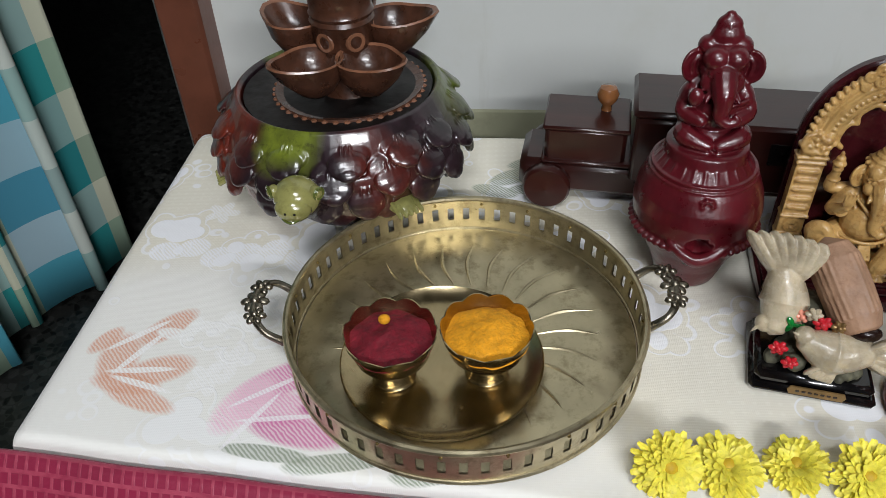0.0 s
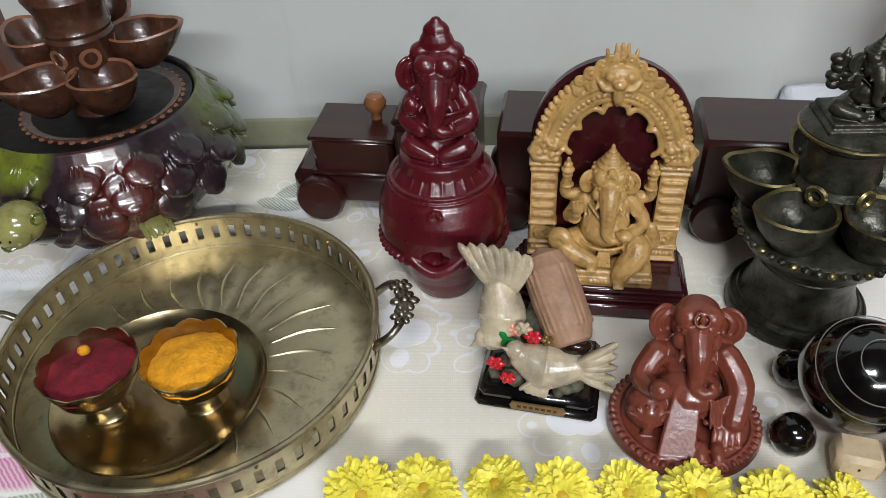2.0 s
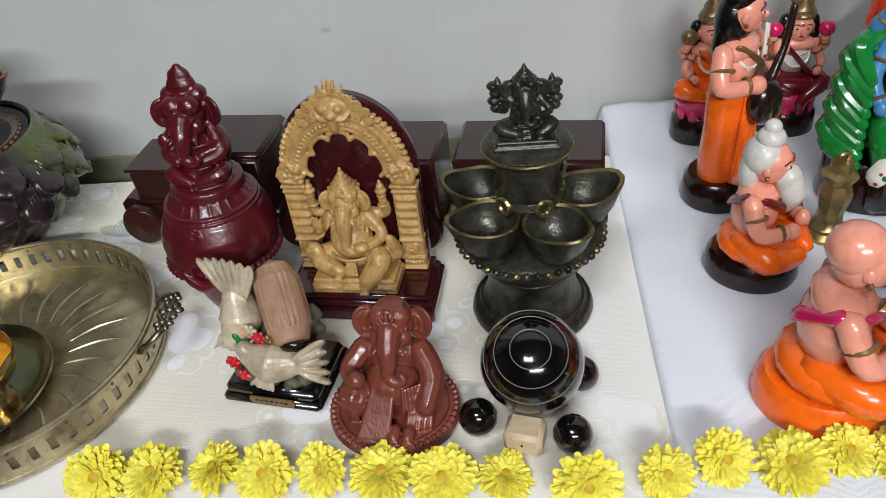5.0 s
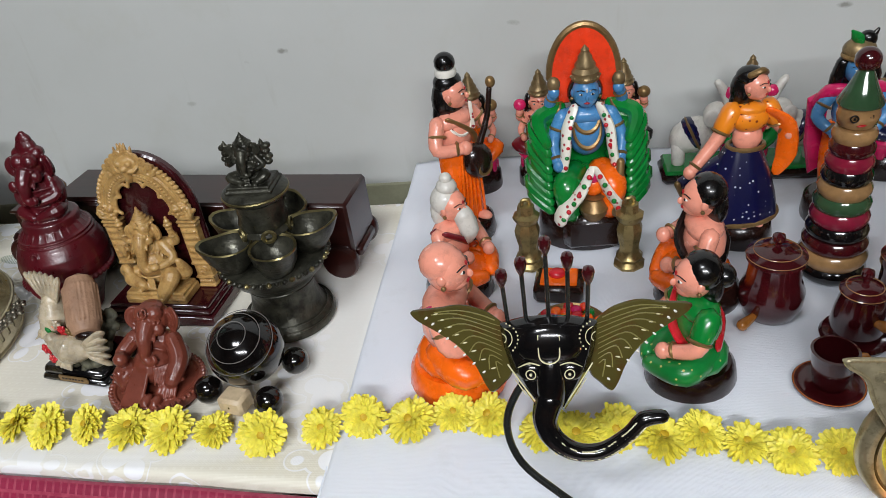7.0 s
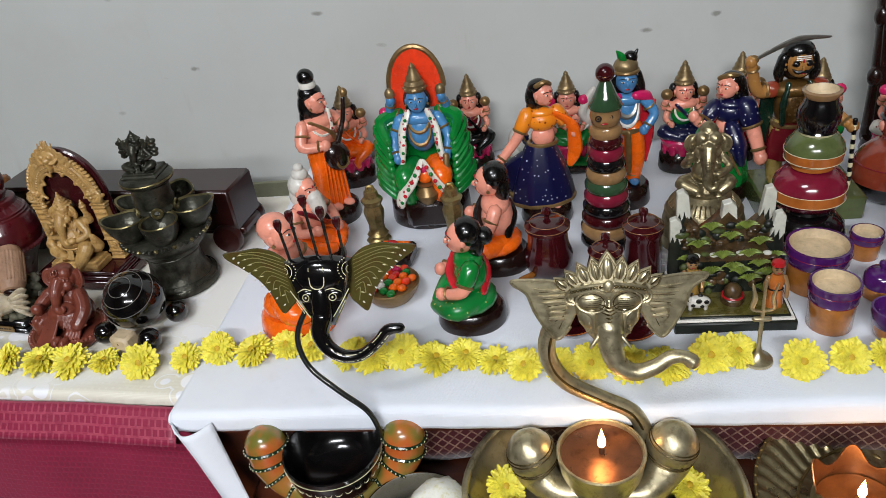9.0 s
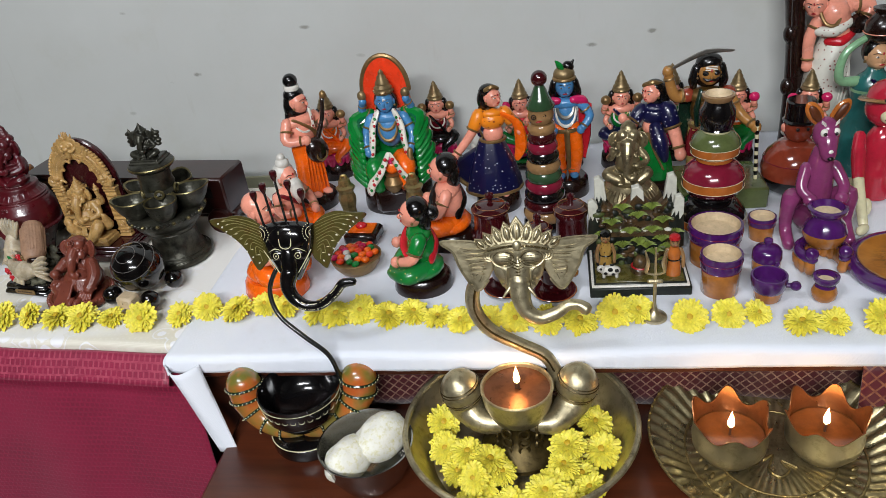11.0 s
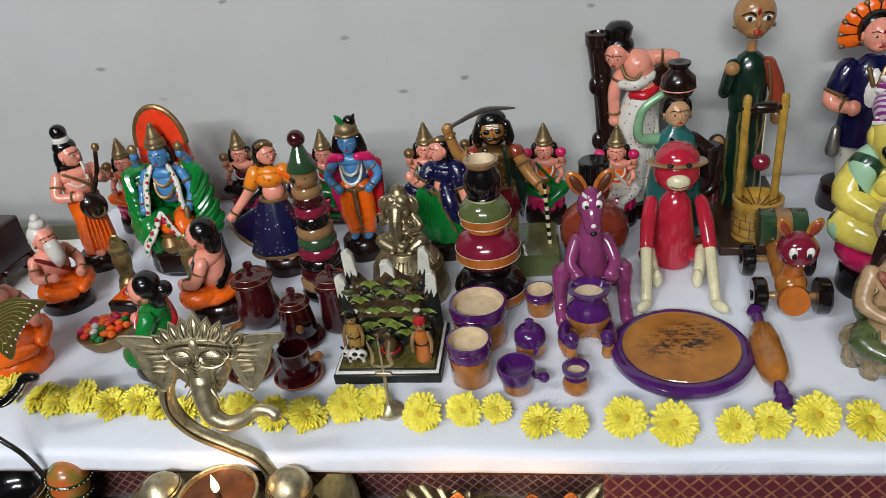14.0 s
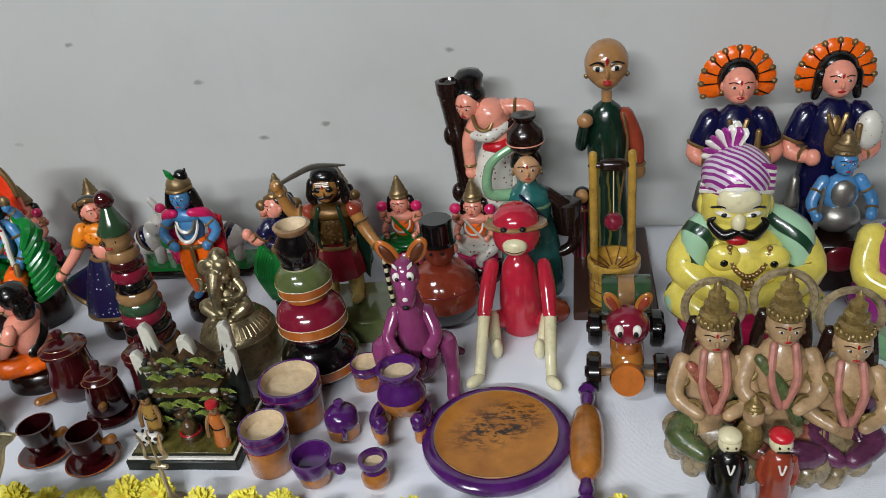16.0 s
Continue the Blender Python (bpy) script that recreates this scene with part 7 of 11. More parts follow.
def seated(x, y, rz, lower, skin, hair, label, sash="maroon_paint", beard=False, bald=False, bun=False, drape=None, s=1.0, base="base_brown", name="seated_doll"):
    b = Build()
    b.M = Matrix.Scale(s, 4)
    lathe(b, [(3.1, 0), (3.2, 0.4), (3.0, 1.6), (2.7, 2.0), (0, 2.0)], base, n=28, sy=1.1)
    ball(b, (0, -0.3, 2.9), (3.1, 3.0, 1.3), lower)
    tube(b, [(-1.2, 0.6, 3.2), (-2.8, -1.6, 3.2), (-0.4, -3.2, 2.6)], [1.2, 1.05, 0.7], lower)
    tube(b, [(1.2, 0.6, 3.2), (2.8, -1.6, 3.2), (0.8, -3.4, 2.8)], [1.2, 1.05, 0.7], lower)
    torso = drape or skin
    ball(b, (0, 0.3, 5.6), (2.1, 1.7, 2.5), torso)
    ball(b, (0, 0.2, 7.2), (2.3, 1.5, 1.1), torso)
    tube(b, [(-1.9, -0.6, 7.6), (0, -1.7, 6.0), (1.7, -1.0, 4.4)], [0.45, 0.5, 0.5], sash, flat=0.45)
    tube(b, [(-1.9, 0.8, 7.6), (0, 2.0, 6.0), (1.7, 1.3, 4.4)], [0.45, 0.5, 0.5], sash, flat=0.45)
    arm(b, [(-2.1, 0.2, 7.3), (-2.9, -0.8, 5.4), (-1.6, -2.6, 5.4)], 0.72, skin, sleeve=drape)
    arm(b, [(2.1, 0.2, 7.3), (2.9, -0.8, 5.4), (1.6, -2.8, 4.6)], 0.72, skin, sleeve=drape)
    head(b, (0, -0.2, 9.7), 1.6, skin if skin != "green_paint" else "skin_paint")
    if bald:
        ball(b, (0, 0.15, 10.2), (1.45, 1.45, 1.3), skin)
    else:
        ball(b, (0, 0.35, 10.2), (1.6, 1.45, 1.5), hair)
        ball(b, (0, 1.0, 8.9), (1.35, 0.9, 1.7), hair)
    if bun:
        ball(b, (0, 1.9, 9.5), (1.0, 0.9, 0.9), hair)
    if beard:
        ball(b, (0, 0.1, 11.6), (1.0, 1.0, 0.8), hair)
        ball(b, (0, 0.1, 12.4), (0.6, 0.6, 0.6), hair)
        tube(b, [(0, -1.4, 8.9), (0, -1.9, 7.4), (0, -1.6, 6.0)], [1.0, 0.95, 0.3], hair)
    b.done(name, (x, y, T + 0.004), rz=rz, label=label, category="doll")


def gold_pillar(x, y):
    b = Build()
    lathe(b, [(1.5, 0), (1.55, 0.3), (1.2, 0.7), (1.35, 1.1), (1.0, 1.6), (0.95, 2.4), (1.2, 3.6), (1.25, 4.2), (1.0, 5.0), (1.3, 5.5), (1.35, 5.8), (0.9, 6.1), (0.8, 6.9), (0, 7.0)], "old_brass", n=8)
    tube(b, [(-0.35, 0, 6.7), (-0.3, 0, 7.4), (0.3, 0, 7.4), (0.35, 0, 6.7)], 0.2, "old_brass", n=7)
    b.done("pillar_ornament", (x, y, T + 0.004), rz=12, label="small gold painted clay lamp pillar", category="pillar ornament", group="gold pillars")


def offering():
    b = Build()
    box(b, (0, 0, 0.9), (4.6, 3.8, 1.7), "dark_brown", bev=0.35)
    box(b, (0, 0, 1.85), (3.4, 2.7, 0.3), "orange_paint", bev=0.12)
    ball(b, (-0.2, 0.1, 2.2), (0.8, 0.7, 0.45), "red_paint")
    b.done("offering_stool", (0.698, 0.561, T + 0.004), rz=-6, label="small dark clay stool with orange top and red bloom", category="offering")
    ob = thing("fruit_bowl", (0.706, 0.486, T + 0.004), label="small clay bowl heaped with painted fruit", category="fruit bowl")
    b = Build()
    lathe(b, [(1.9, 0), (2.3, 0.3), (3.0, 1.3), (3.25, 2.1), (3.1, 2.2), (2.9, 2.0), (0.02, 1.9)], "gold_paint", n=32)
    part("bowl", b, ob, "gold painted bowl")
    rnd = random.Random(6)
    cols = ["orange_paint", "red_paint", "green_paint", "white_paint", "magenta_paint", "orange_paint", "vermilion_paint"]
    for k in range(26):
        a, r = k * 2.4, 2.7 * math.sqrt((k + 0.5) / 26)
        b = Build()
        ball(b, (r * math.cos(a), r * math.sin(a), 2.25 + 0.5 * (1 - r / 2.9)), (0.55, 0.5, 0.38), cols[rnd.randrange(7)], (0, 0, rnd.uniform(0, 90)), 8, 6)
        part("fruit", b, ob)


def dancer():
    b = Build()
    lathe(b, [(3.1, 0), (3.2, 0.4), (3.0, 2.0), (2.6, 2.4), (0, 2.4)], "base_brown", n=28)
    for s in (-0.6, 0.9):
        ball(b, (s, -2.0, 2.6), (0.55, 0.95, 0.35), "skin_paint")
    lathe(b, [(3.4, 2.6), (3.9, 3.0), (3.6, 4.6), (2.9, 7.0), (2.0, 9.2), (1.6, 10.0)], "navy_dotted", n=36, sy=0.75, c=(-0.4, 0, 0), wave=9, amp=0.03)
    ring(b, (-0.4, 0, 2.9), 3.85, 0.25, "gold_paint", n=36, sy=0.76)
    slab(b, [(-1.2, 9.6), (-6.2, 7.0), (-6.0, 5.8), (-3.8, 3.4), (-0.8, 3.2)], 1.2, "navy_dotted", (0, 0.4, 0), bev=0.4)
    tube(b, [(-6.2, 0.3, 6.6), (-5.2, 0.2, 4.6), (-3.4, 0, 3.0)], 0.35, "gold_paint", n=7)
    ball(b, (0, 0, 10.8), (1.4, 1.05, 1.4), "skin_paint")
    ring(b, (-0.1, 0, 10.0), 1.65, 0.25, "gold_paint", sy=0.75)
    ball(b, (0, -0.1, 12.7), (1.75, 1.25, 1.3), "orange_dotted")
    ball(b, (0, -0.1, 13.7), (1.6, 1.0, 0.7), "orange_dotted")
    arm(b, [(-1.7, 0, 13.6), (-3.0, -0.4, 11.2), (-5.6, -1.0, 8.4)], 0.72, sleeve="orange_dotted")
    arm(b, [(1.7, 0, 13.6), (2.9, 0.1, 11.6), (3.6, -0.8, 11.0)], 0.7, sleeve="orange_dotted")
    tube(b, [(1.5, -0.9, 13.6), (3.2, -0.8, 12.0), (3.6, -0.6, 9.0), (3.0, -0.4, 7.0)], [0.5, 0.9, 1.0, 0.5], "orange_paint", flat=0.5)
    necklace(b, (0, -0.6, 13.7), 0.95, 0.9)
    ball(b, (-0.4, 0.6, 15.4), (1.35, 1.2, 1.8), "black_paint")
    ball(b, (-0.9, 0.9, 13.9), (0.75, 0.7, 1.4), "black_paint")
    head(b, (0.2, -0.1, 15.9), 1.35, turnz=38)
    tube(b, [(-0.6, -0.7, 17.1), (0.3, -0.9, 17.5), (1.0, -0.2, 17.0)], 0.3, "gold_paint", n=8)
    ball(b, (-0.2, 0.3, 16.7), (1.25, 1.2, 0.9), "black_paint")
    b.done("dancer_doll", (0.876, 0.648, T + 0.004), rz=10, label="clay dancer doll in orange blouse and spotted navy skirt", category="doll")


def krishna():
    b = Build()
    lathe(b, [(2.9, 0), (3.0, 0.4), (2.8, 2.4), (2.4, 2.8), (0, 2.8)], "base_brown", n=28)
    for s in (-1, 1):
        tube(b, [(s * 0.9, 0, 9.6), (s * 1.2, -0.4, 6.4), (s * 0.9, -0.2, 3.4)], [1.2, 1.05, 0.85], "orange_paint", n=14)
        ball(b, (s * 0.9, -0.9, 3.1), (0.6, 1.1, 0.4), "blue_paint")
        ring(b, (s * 0.9, -0.2, 3.9), 0.8, 0.16, "gold_paint")
    tube(b, [(0, -1.3, 9.6), (0.1, -1.6, 7.0), (0.2, -1.4, 4.6)], [0.5, 0.45, 0.3], "gold_paint", flat=0.5)
    for s in (-1, 1):
        slab(b, [(s * 1.8, 13.6), (s * 3.6, 12.6), (s * 3.4, 8.0), (s * 2.6, 4.6), (s * 1.6, 5.2)], 0.7, "red_paint" if s > 0 else "magenta_paint", (0, 0.9, 0), bev=0.25)
    ball(b, (0, 0, 11.6), (1.65, 1.2, 2.2), "blue_paint")
    ball(b, (0, 0, 13.4), (2.1, 1.2, 0.95), "blue_paint")
    ring(b, (0, 0, 9.7), 1.7, 0.3, "gold_paint", sy=0.78)
    for s in (-1, 1):
        tube(b, [(s * 1.0, -0.9, 14.0), (s * 2.2, -0.2, 13.6), (s * 2.9, 0.5, 12.2)], [0.5, 0.7, 0.5], "magenta_paint", n=10)
    arm(b, [(-2.0, -0.2, 13.3), (-3.1, -0.6, 11.4), (-1.7, -1.6, 10.0)], 0.66, "blue_paint")
    arm(b, [(2.0, -0.2, 13.3), (3.2, -0.4, 11.4), (1.9, -1.2, 9.8)], 0.66, "blue_paint")
    necklace(b, (0, -0.7, 13.0), 1.1, 1.5, "silver_paint", 0.22)
    necklace(b, (0, -0.8, 12.4), 1.3, 2.0, "white_paint", 0.16)
    ball(b, (0, 0.6, 15.2), (1.75, 1.2, 2.0), "black_paint")
    head(b, (0, -0.2, 15.7), 1.45, "blue_paint", tilak="white_paint")
    ball(b, (0, 0.2, 17.2), (1.45, 1.35, 1.15), "antique_gold")
    for s in (-1, 1):
        tube(b, [(s * 1.25, 0.1, 16.2), (s * 1.6, 0.1, 14.8), (s * 1.9, 0.2, 13.8)], [0.6, 0.65, 0.35], "black_paint", n=10)
    ring(b, (0, 0, 16.8), 1.35, 0.22, "gold_paint")
    tube(b, [(-0.1, -0.2, 17.6), (-0.6, -0.3, 18.6), (-1.0, -0.2, 19.1)], [0.35, 0.6, 0.2], "green_paint", n=10, flat=0.6)
    ball(b, (0.55, 0.2, 18.2), (0.8, 0.7, 0.75), "black_paint", (0, 20, 0))
    tube(b, [(0.8, 0.1, 18.2), (1.25, 0.1, 19.0)], [0.4, 0.15], "black_paint", n=8)
    b.done("god_doll", (0.973, 0.677, T + 0.004), rz=3, label="blue clay god doll in orange trousers and pink shawl", category="doll")


def leaning_woman():
    b = Build()
    lathe(b, [(2.8, 0), (2.9, 0.4), (2.7, 1.9), (2.3, 2.2), (0, 2.2)], "base_brown", n=26)
    lathe(b, [(2.6, 2.2), (2.8, 3.0), (2.5, 5.0), (2.0, 7.4), (1.7, 8.6)], "green_paint", n=32, sy=0.8, wave=8, amp=0.06)
    tube(b, [(0.6, -0.9, 9.6), (1.3, -1.7, 7.6), (1.9, -1.7, 5.4)], [0.9, 1.15, 0.5], "navy_dotted", n=12)
    tube(b, [(-0.4, -1.5, 9.0), (0.6, -2.1, 6.6), (1.8, -2.3, 4.2)], 0.16, "gold_paint", n=6)
    for k in range(7):
        tube(b, [(-2.6 + 0.2 * k, -0.9, 9.2 - 0.3 * k), (-3.6 + 0.25 * k, -1.2, 6.0 - 0.2 * k), (-2.2 + 0.2 * k, -1.5, 2.6)], [0.5, 0.62, 0.4], "green_paint", n=7)
    ball(b, (0.2, 0, 9.4), (1.45, 1.1, 1.2), "skin_paint")
    ring(b, (0.1, 0, 8.7), 1.75, 0.25, "gold_paint", sy=0.78)
    ball(b, (0.3, -0.1, 11.1), (1.8, 1.25, 1.3), "navy_dotted")
    ball(b, (0.3, -0.1, 12.0), (1.8, 1.1, 0.8), "navy_dotted")
    arm(b, [(-1.3, -0.2, 11.8), (-2.6, -1.2, 10.2), (-3.6, -1.7, 11.2)], 0.75, sleeve="navy_dotted")
    arm(b, [(1.9, -0.2, 11.9), (3.0, -0.9, 9.0), (3.9, -1.9, 6.2)], 0.95, sleeve="navy_dotted")
    necklace(b, (0.2, -0.6, 12.0), 1.0, 1.0)
    ball(b, (0.5, 0.5, 13.9), (1.5, 1.35, 1.8), "black_paint")
    tube(b, [(1.2, 0.4, 14.4), (1.7, 0.3, 12.6), (1.6, 0.2, 11.0)], [0.7, 0.6, 0.3], "black_paint", n=10)
    head(b, (-0.1, -0.1, 14.2), 1.4, turnz=-35)
    tube(b, [(-1.0, -0.3, 15.2), (0.1, -0.7, 15.7), (1.1, 0.2, 15.2)], 0.32, "gold_paint", n=8)
    ball(b, (0.3, 0.3, 14.9), (1.25, 1.2, 0.9), "black_paint")
    b.done("dancer_doll", (1.086, 0.672, T + 0.004), rz=-10, label="clay woman doll in spotted navy blouse and green sari", category="doll")


def warrior():
    b = Build()
    box(b, (1.6, -1.6, 1.5), (11.0, 8.6, 3.0), "toy_olive", bev=0.25)
    for s in (-1, 1):
        tube(b, [(s * 1.0, 0, 9.4), (s * 1.4, -0.2, 6.4), (s * 1.5, -0.3, 3.7)], [1.25, 1.0, 0.8], "khaki_paint", n=14)
        ball(b, (s * 1.6, -1.2, 3.4), (0.75, 1.5, 0.5), "khaki_paint")
    lathe(b, [(2.6, 6.0), (2.65, 6.6), (2.4, 8.4), (2.0, 10.2)], "maroon_paint", n=26, sy=0.8, wave=9, amp=0.05)
    ring(b, (0, 0, 10.0), 2.05, 0.26, "gold_paint", sy=0.8)
    ball(b, (0, 0, 12.0), (2.15, 1.6, 2.5), "warrior_gold")
    ball(b, (0, 0, 13.9), (2.7, 1.5, 1.1), "warrior_gold")
    for s in (-1, 1):
        tube(b, [(s * 1.1, -1.0, 14.8), (s * 1.6, -1.5, 12.6), (s * 1.5, -1.5, 10.4)], [0.3, 0.4, 0.3], "bottle_green", n=8, flat=0.6)
    for k in range(20):
        a = k * 2.4
        ball(b, (1.4 * math.cos(a) * (k / 20), -1.45 + 0.3 * (k / 20), 12 + 1.8 * math.sin(a) * (k / 20)), 0.24, "gold_paint", n=6, k=4)
    for s in (-1, 1):
        slab(b, [(s * 1.7, 14.4), (s * 3.3, 13.6), (s * 3.6, 8.0), (s * 2.9, 4.6), (s * 2.0, 6.0)], 0.6, "bottle_green", (0, 0.9, 0), bev=0.25)
        ball(b, (s * 2.5, 0, 14.0), (1.0, 0.95, 0.95), "toy_rust")
    arm(b, [(-2.5, 0, 14.0), (-4.2, -0.4, 14.2), (-5.2, -0.8, 17.6)], 0.8, "warrior_skin", "gold_paint")
    arm(b, [(2.5, 0, 14.0), (3.9, -0.8, 11.4), (5.6, -2.6, 10.0)], 0.8, "warrior_skin", "gold_paint")
    tube(b, [(-5.3, -0.9, 17.6), (-3.4, -0.9, 18.6), (-0.6, -0.9, 19.7), (2.6, -0.8, 19.6)], [0.28, 0.42, 0.55, 0.2], "silver_paint", n=8, flat=0.5)
    ball(b, (-5.0, -0.9, 17.9), (0.6, 0.4, 0.5), "gold_paint")
    P0, P1 = Vector((5.6, -3.0, 10.9)), Vector((6.0, -3.0, 3.0))
    for k in range(14):
        tube(b, [P0.lerp(P1, k / 14), P0.lerp(P1, (k + 0.95) / 14)], 0.26, "toy_cream" if k % 2 else "black_paint", n=8)
    ball(b, (0, 0.5, 16.8), (1.95, 1.5, 2.1), "black_paint")
    for s in (-1, 1):
        tube(b, [(s * 1.5, 0.2, 17.4), (s * 1.85, 0.2, 15.8), (s * 1.7, 0.3, 14.8)], [0.6, 0.65, 0.35], "black_paint", n=10)
        ball(b, (s * 0.58, -1.36, 17.1), (0.5, 0.25, 0.32), "eye_paint", n=10, k=6)
    head(b, (0, -0.2, 16.9), 1.6, "warrior_skin", moustache=True, tilak="lip_paint")
    for k in range(3):
        tube(b, [(-0.7, -1.45, 17.55 + 0.2 * k), (0.7, -1.45, 17.55 + 0.2 * k)], 0.06, "white_paint", n=5)
    ball(b, (0, 0.25, 18.1), (1.65, 1.5, 1.15), "black_paint")
    b.done("warrior_doll", (1.153, 0.657, T + 0.004), rz=2, label="clay warrior doll raising a curved sword, on an olive block", category="doll")


def tree_woman():
    b = Build()
    lathe(b, [(4.6, 0), (4.7, 0.5), (4.4, 2.0), (0, 2.2)], "base_brown", n=28, sy=0.7)
    tube(b, [(-2.6, 1.4, 1.5), (-2.9, 1.4, 9), (-3.4, 1.3, 16), (-4.1, 1.2, 22.6)], [1.7, 1.35, 1.25, 1.4], "dark_brown", n=14)
    lathe(b, [(1.5, 22.4), (1.6, 23.9), (1.1, 24.0), (0.8, 23.2), (0, 23.1)], "dark_brown", c=(-4.1, 1.2, 0), n=18)
    for p in ((-4.4, 0.7, 17.4), (-4.1, 0.5, 10.0)):
        ball(b, p, (0.9, 0.9, 1.3), "dark_brown")
    tube(b, [(-3.3, 0.2, 3), (-3.6, 0.1, 10), (-4.2, 0.05, 17), (-4.6, 0, 22)], 0.22, "dark_brown", n=6)
    # dotted white skirt with side folds, red sash
    tube(b, [(1.5, 0, 16.6), (0.7, -0.2, 12.6), (0.1, -0.2, 7.4), (0.1, 0, 2.2)], [2.0, 2.75, 2.7, 2.3], "white_dotted", n=22)
    for k in range(5):
        tube(b, [(2.4 - 0.3 * k, -1.2 - 0.15 * k, 15.6), (2.9 - 0.5 * k, -1.7 - 0.15 * k, 10), (2.0 - 0.4 * k, -1.5, 3)], [0.3, 0.5, 0.4], "white_dotted", n=7)
    tube(b, [(-0.1, -1.3, 16.5), (1.4, -1.8, 16.6), (3.0, -0.9, 17.4)], [0.5, 0.7, 0.5], "red_paint", n=12)
    tube(b, [(1.5, 0, 16.4), (1.2, -0.1, 18.2), (0.5, -0.3, 20.2)], [1.75, 1.8, 2.0], "skin_paint", n=18)
    tube(b, [(-1.4, -1.3, 18.0), (0.4, -1.95, 18.1), (2.3, -1.2, 18.9)], [0.6, 0.8, 0.6], "white_dotted", n=12)
    ball(b, (2.0, -0.1, 20.6), (1.3, 1.1, 1.1), "skin_paint")
    arm(b, [(2.0, -0.1, 20.8), (4.9, -0.3, 20.6), (4.0, -0.9, 18.6)], 0.95)
    arm(b, [(-1.1, -0.4, 19.6), (-2.2, -0.6, 17.0), (-2.2, -0.8, 13.2)], 0.9)
    lathe(b, [(0.5, -1.1), (1.2, -0.5), (1.3, 0.2), (0.8, 0.9), (0.9, 1.2), (0, 1.0)], "dark_brown", c=(3.5, -1.1, 18.6), n=18, rot=(70, 0, 0))
    ring(b, (3.5, -1.9, 18.9), 0.6, 0.1, "silver_paint", (70, 0, 0))
    tube(b, [(0.3, -0.3, 20.4), (-1.3, -0.5, 21.0)], [0.8, 0.75], "skin_paint", n=12)
    tube(b, [(-1.5, -1.2, 20.6), (-0.9, -2.1, 19.2), (0.2, -2.3, 18.9), (0.9, -1.9, 19.8), (0.9, -1.2, 20.8)], 0.24, "gold_paint", n=8)
    ball(b, (-1.55, 0.2, 22.4), (1.8, 1.7, 1.5), "black_paint")
    head(b, (-1.9, -0.5, 21.5), 1.65, turnz=-25, nod=14)
    lathe(b, [(1.3, 22.9), (1.5, 23.6), (1.7, 24.6), (1.2, 25.2), (0, 25.4)], "black_paint", c=(-1.6, 0.3, 0), n=20)
    b.done("leaning_doll", (1.322, 0.768, T + 0.004), rz=0, label="tall clay woman doll bending beside a dark tree trunk", category="doll")


def pot_lady():
    b = Build()
    lathe(b, [(3.6, 0), (3.7, 0.5), (3.5, 5.0), (2.9, 8.4), (2.4, 10.0), (2.6, 11.4), (2.2, 13.0), (1.2, 13.8), (0.9, 14.4)], "teal_paint", n=30, sy=0.85)
    lathe(b, [(2.5, 11.2), (2.62, 11.4), (2.55, 11.7)], "pearl_green", n=30, sy=0.86)
    tube(b, [(-0.9, -1.9, 13.2), (0.4, -2.3, 11.8), (1.6, -2.1, 10.2)], [0.3, 0.35, 0.4], "navy_paint", flat=0.5)
    ball(b, (0.2, -2.4, 11.6), (0.22, 0.1, 0.22), "white_paint", n=8, k=5)
    tube(b, [(-2.0, 0, 12.6), (-4.4, -0.3, 13.2), (-4.0, 0, 16.4), (-1.6, 0.2, 18.2)], [0.75, 0.6, 0.52, 0.45], "pearl_green", n=12)
    tube(b, [(2.0, 0, 12.4), (4.8, 0, 9.6), (4.8, -0.4, 6.0), (2.8, -0.8, 5.0)], [0.85, 0.8, 0.7, 0.6], "base_brown", n=12)
    lathe(b, [(1.2, 7.2), (1.5, 9.0), (1.7, 11.0), (1.3, 11.2), (0, 11.0)], "dark_brown", c=(4.2, 0.4, 0), n=20)
    lathe(b, [(0.9, 13.8), (0.85, 14.6)], "toy_cream", n=14)
    ball(b, (0, 0.35, 16.3), (1.85, 1.6, 1.8), "black_paint")
    head(b, (0, -0.2, 15.9), 1.75, "pot_lady_face")
    lathe(b, [(1.0, 17.6), (1.6, 18.0), (2.05, 19.0), (1.9, 20.2), (1.2, 20.9), (0.95, 21.2), (1.3, 21.6), (1.35, 21.9), (0.9, 22.0), (0, 21.6)], "dark_brown", n=28)
    ring(b, (0, 0, 18.9), 2.05, 0.07, "skin_shade", n=28)
    b.done("pot_lady_doll", (1.368, 0.708, T + 0.003), rz=4, label="turned wooden lady doll in teal balancing a brown pot", category="doll")


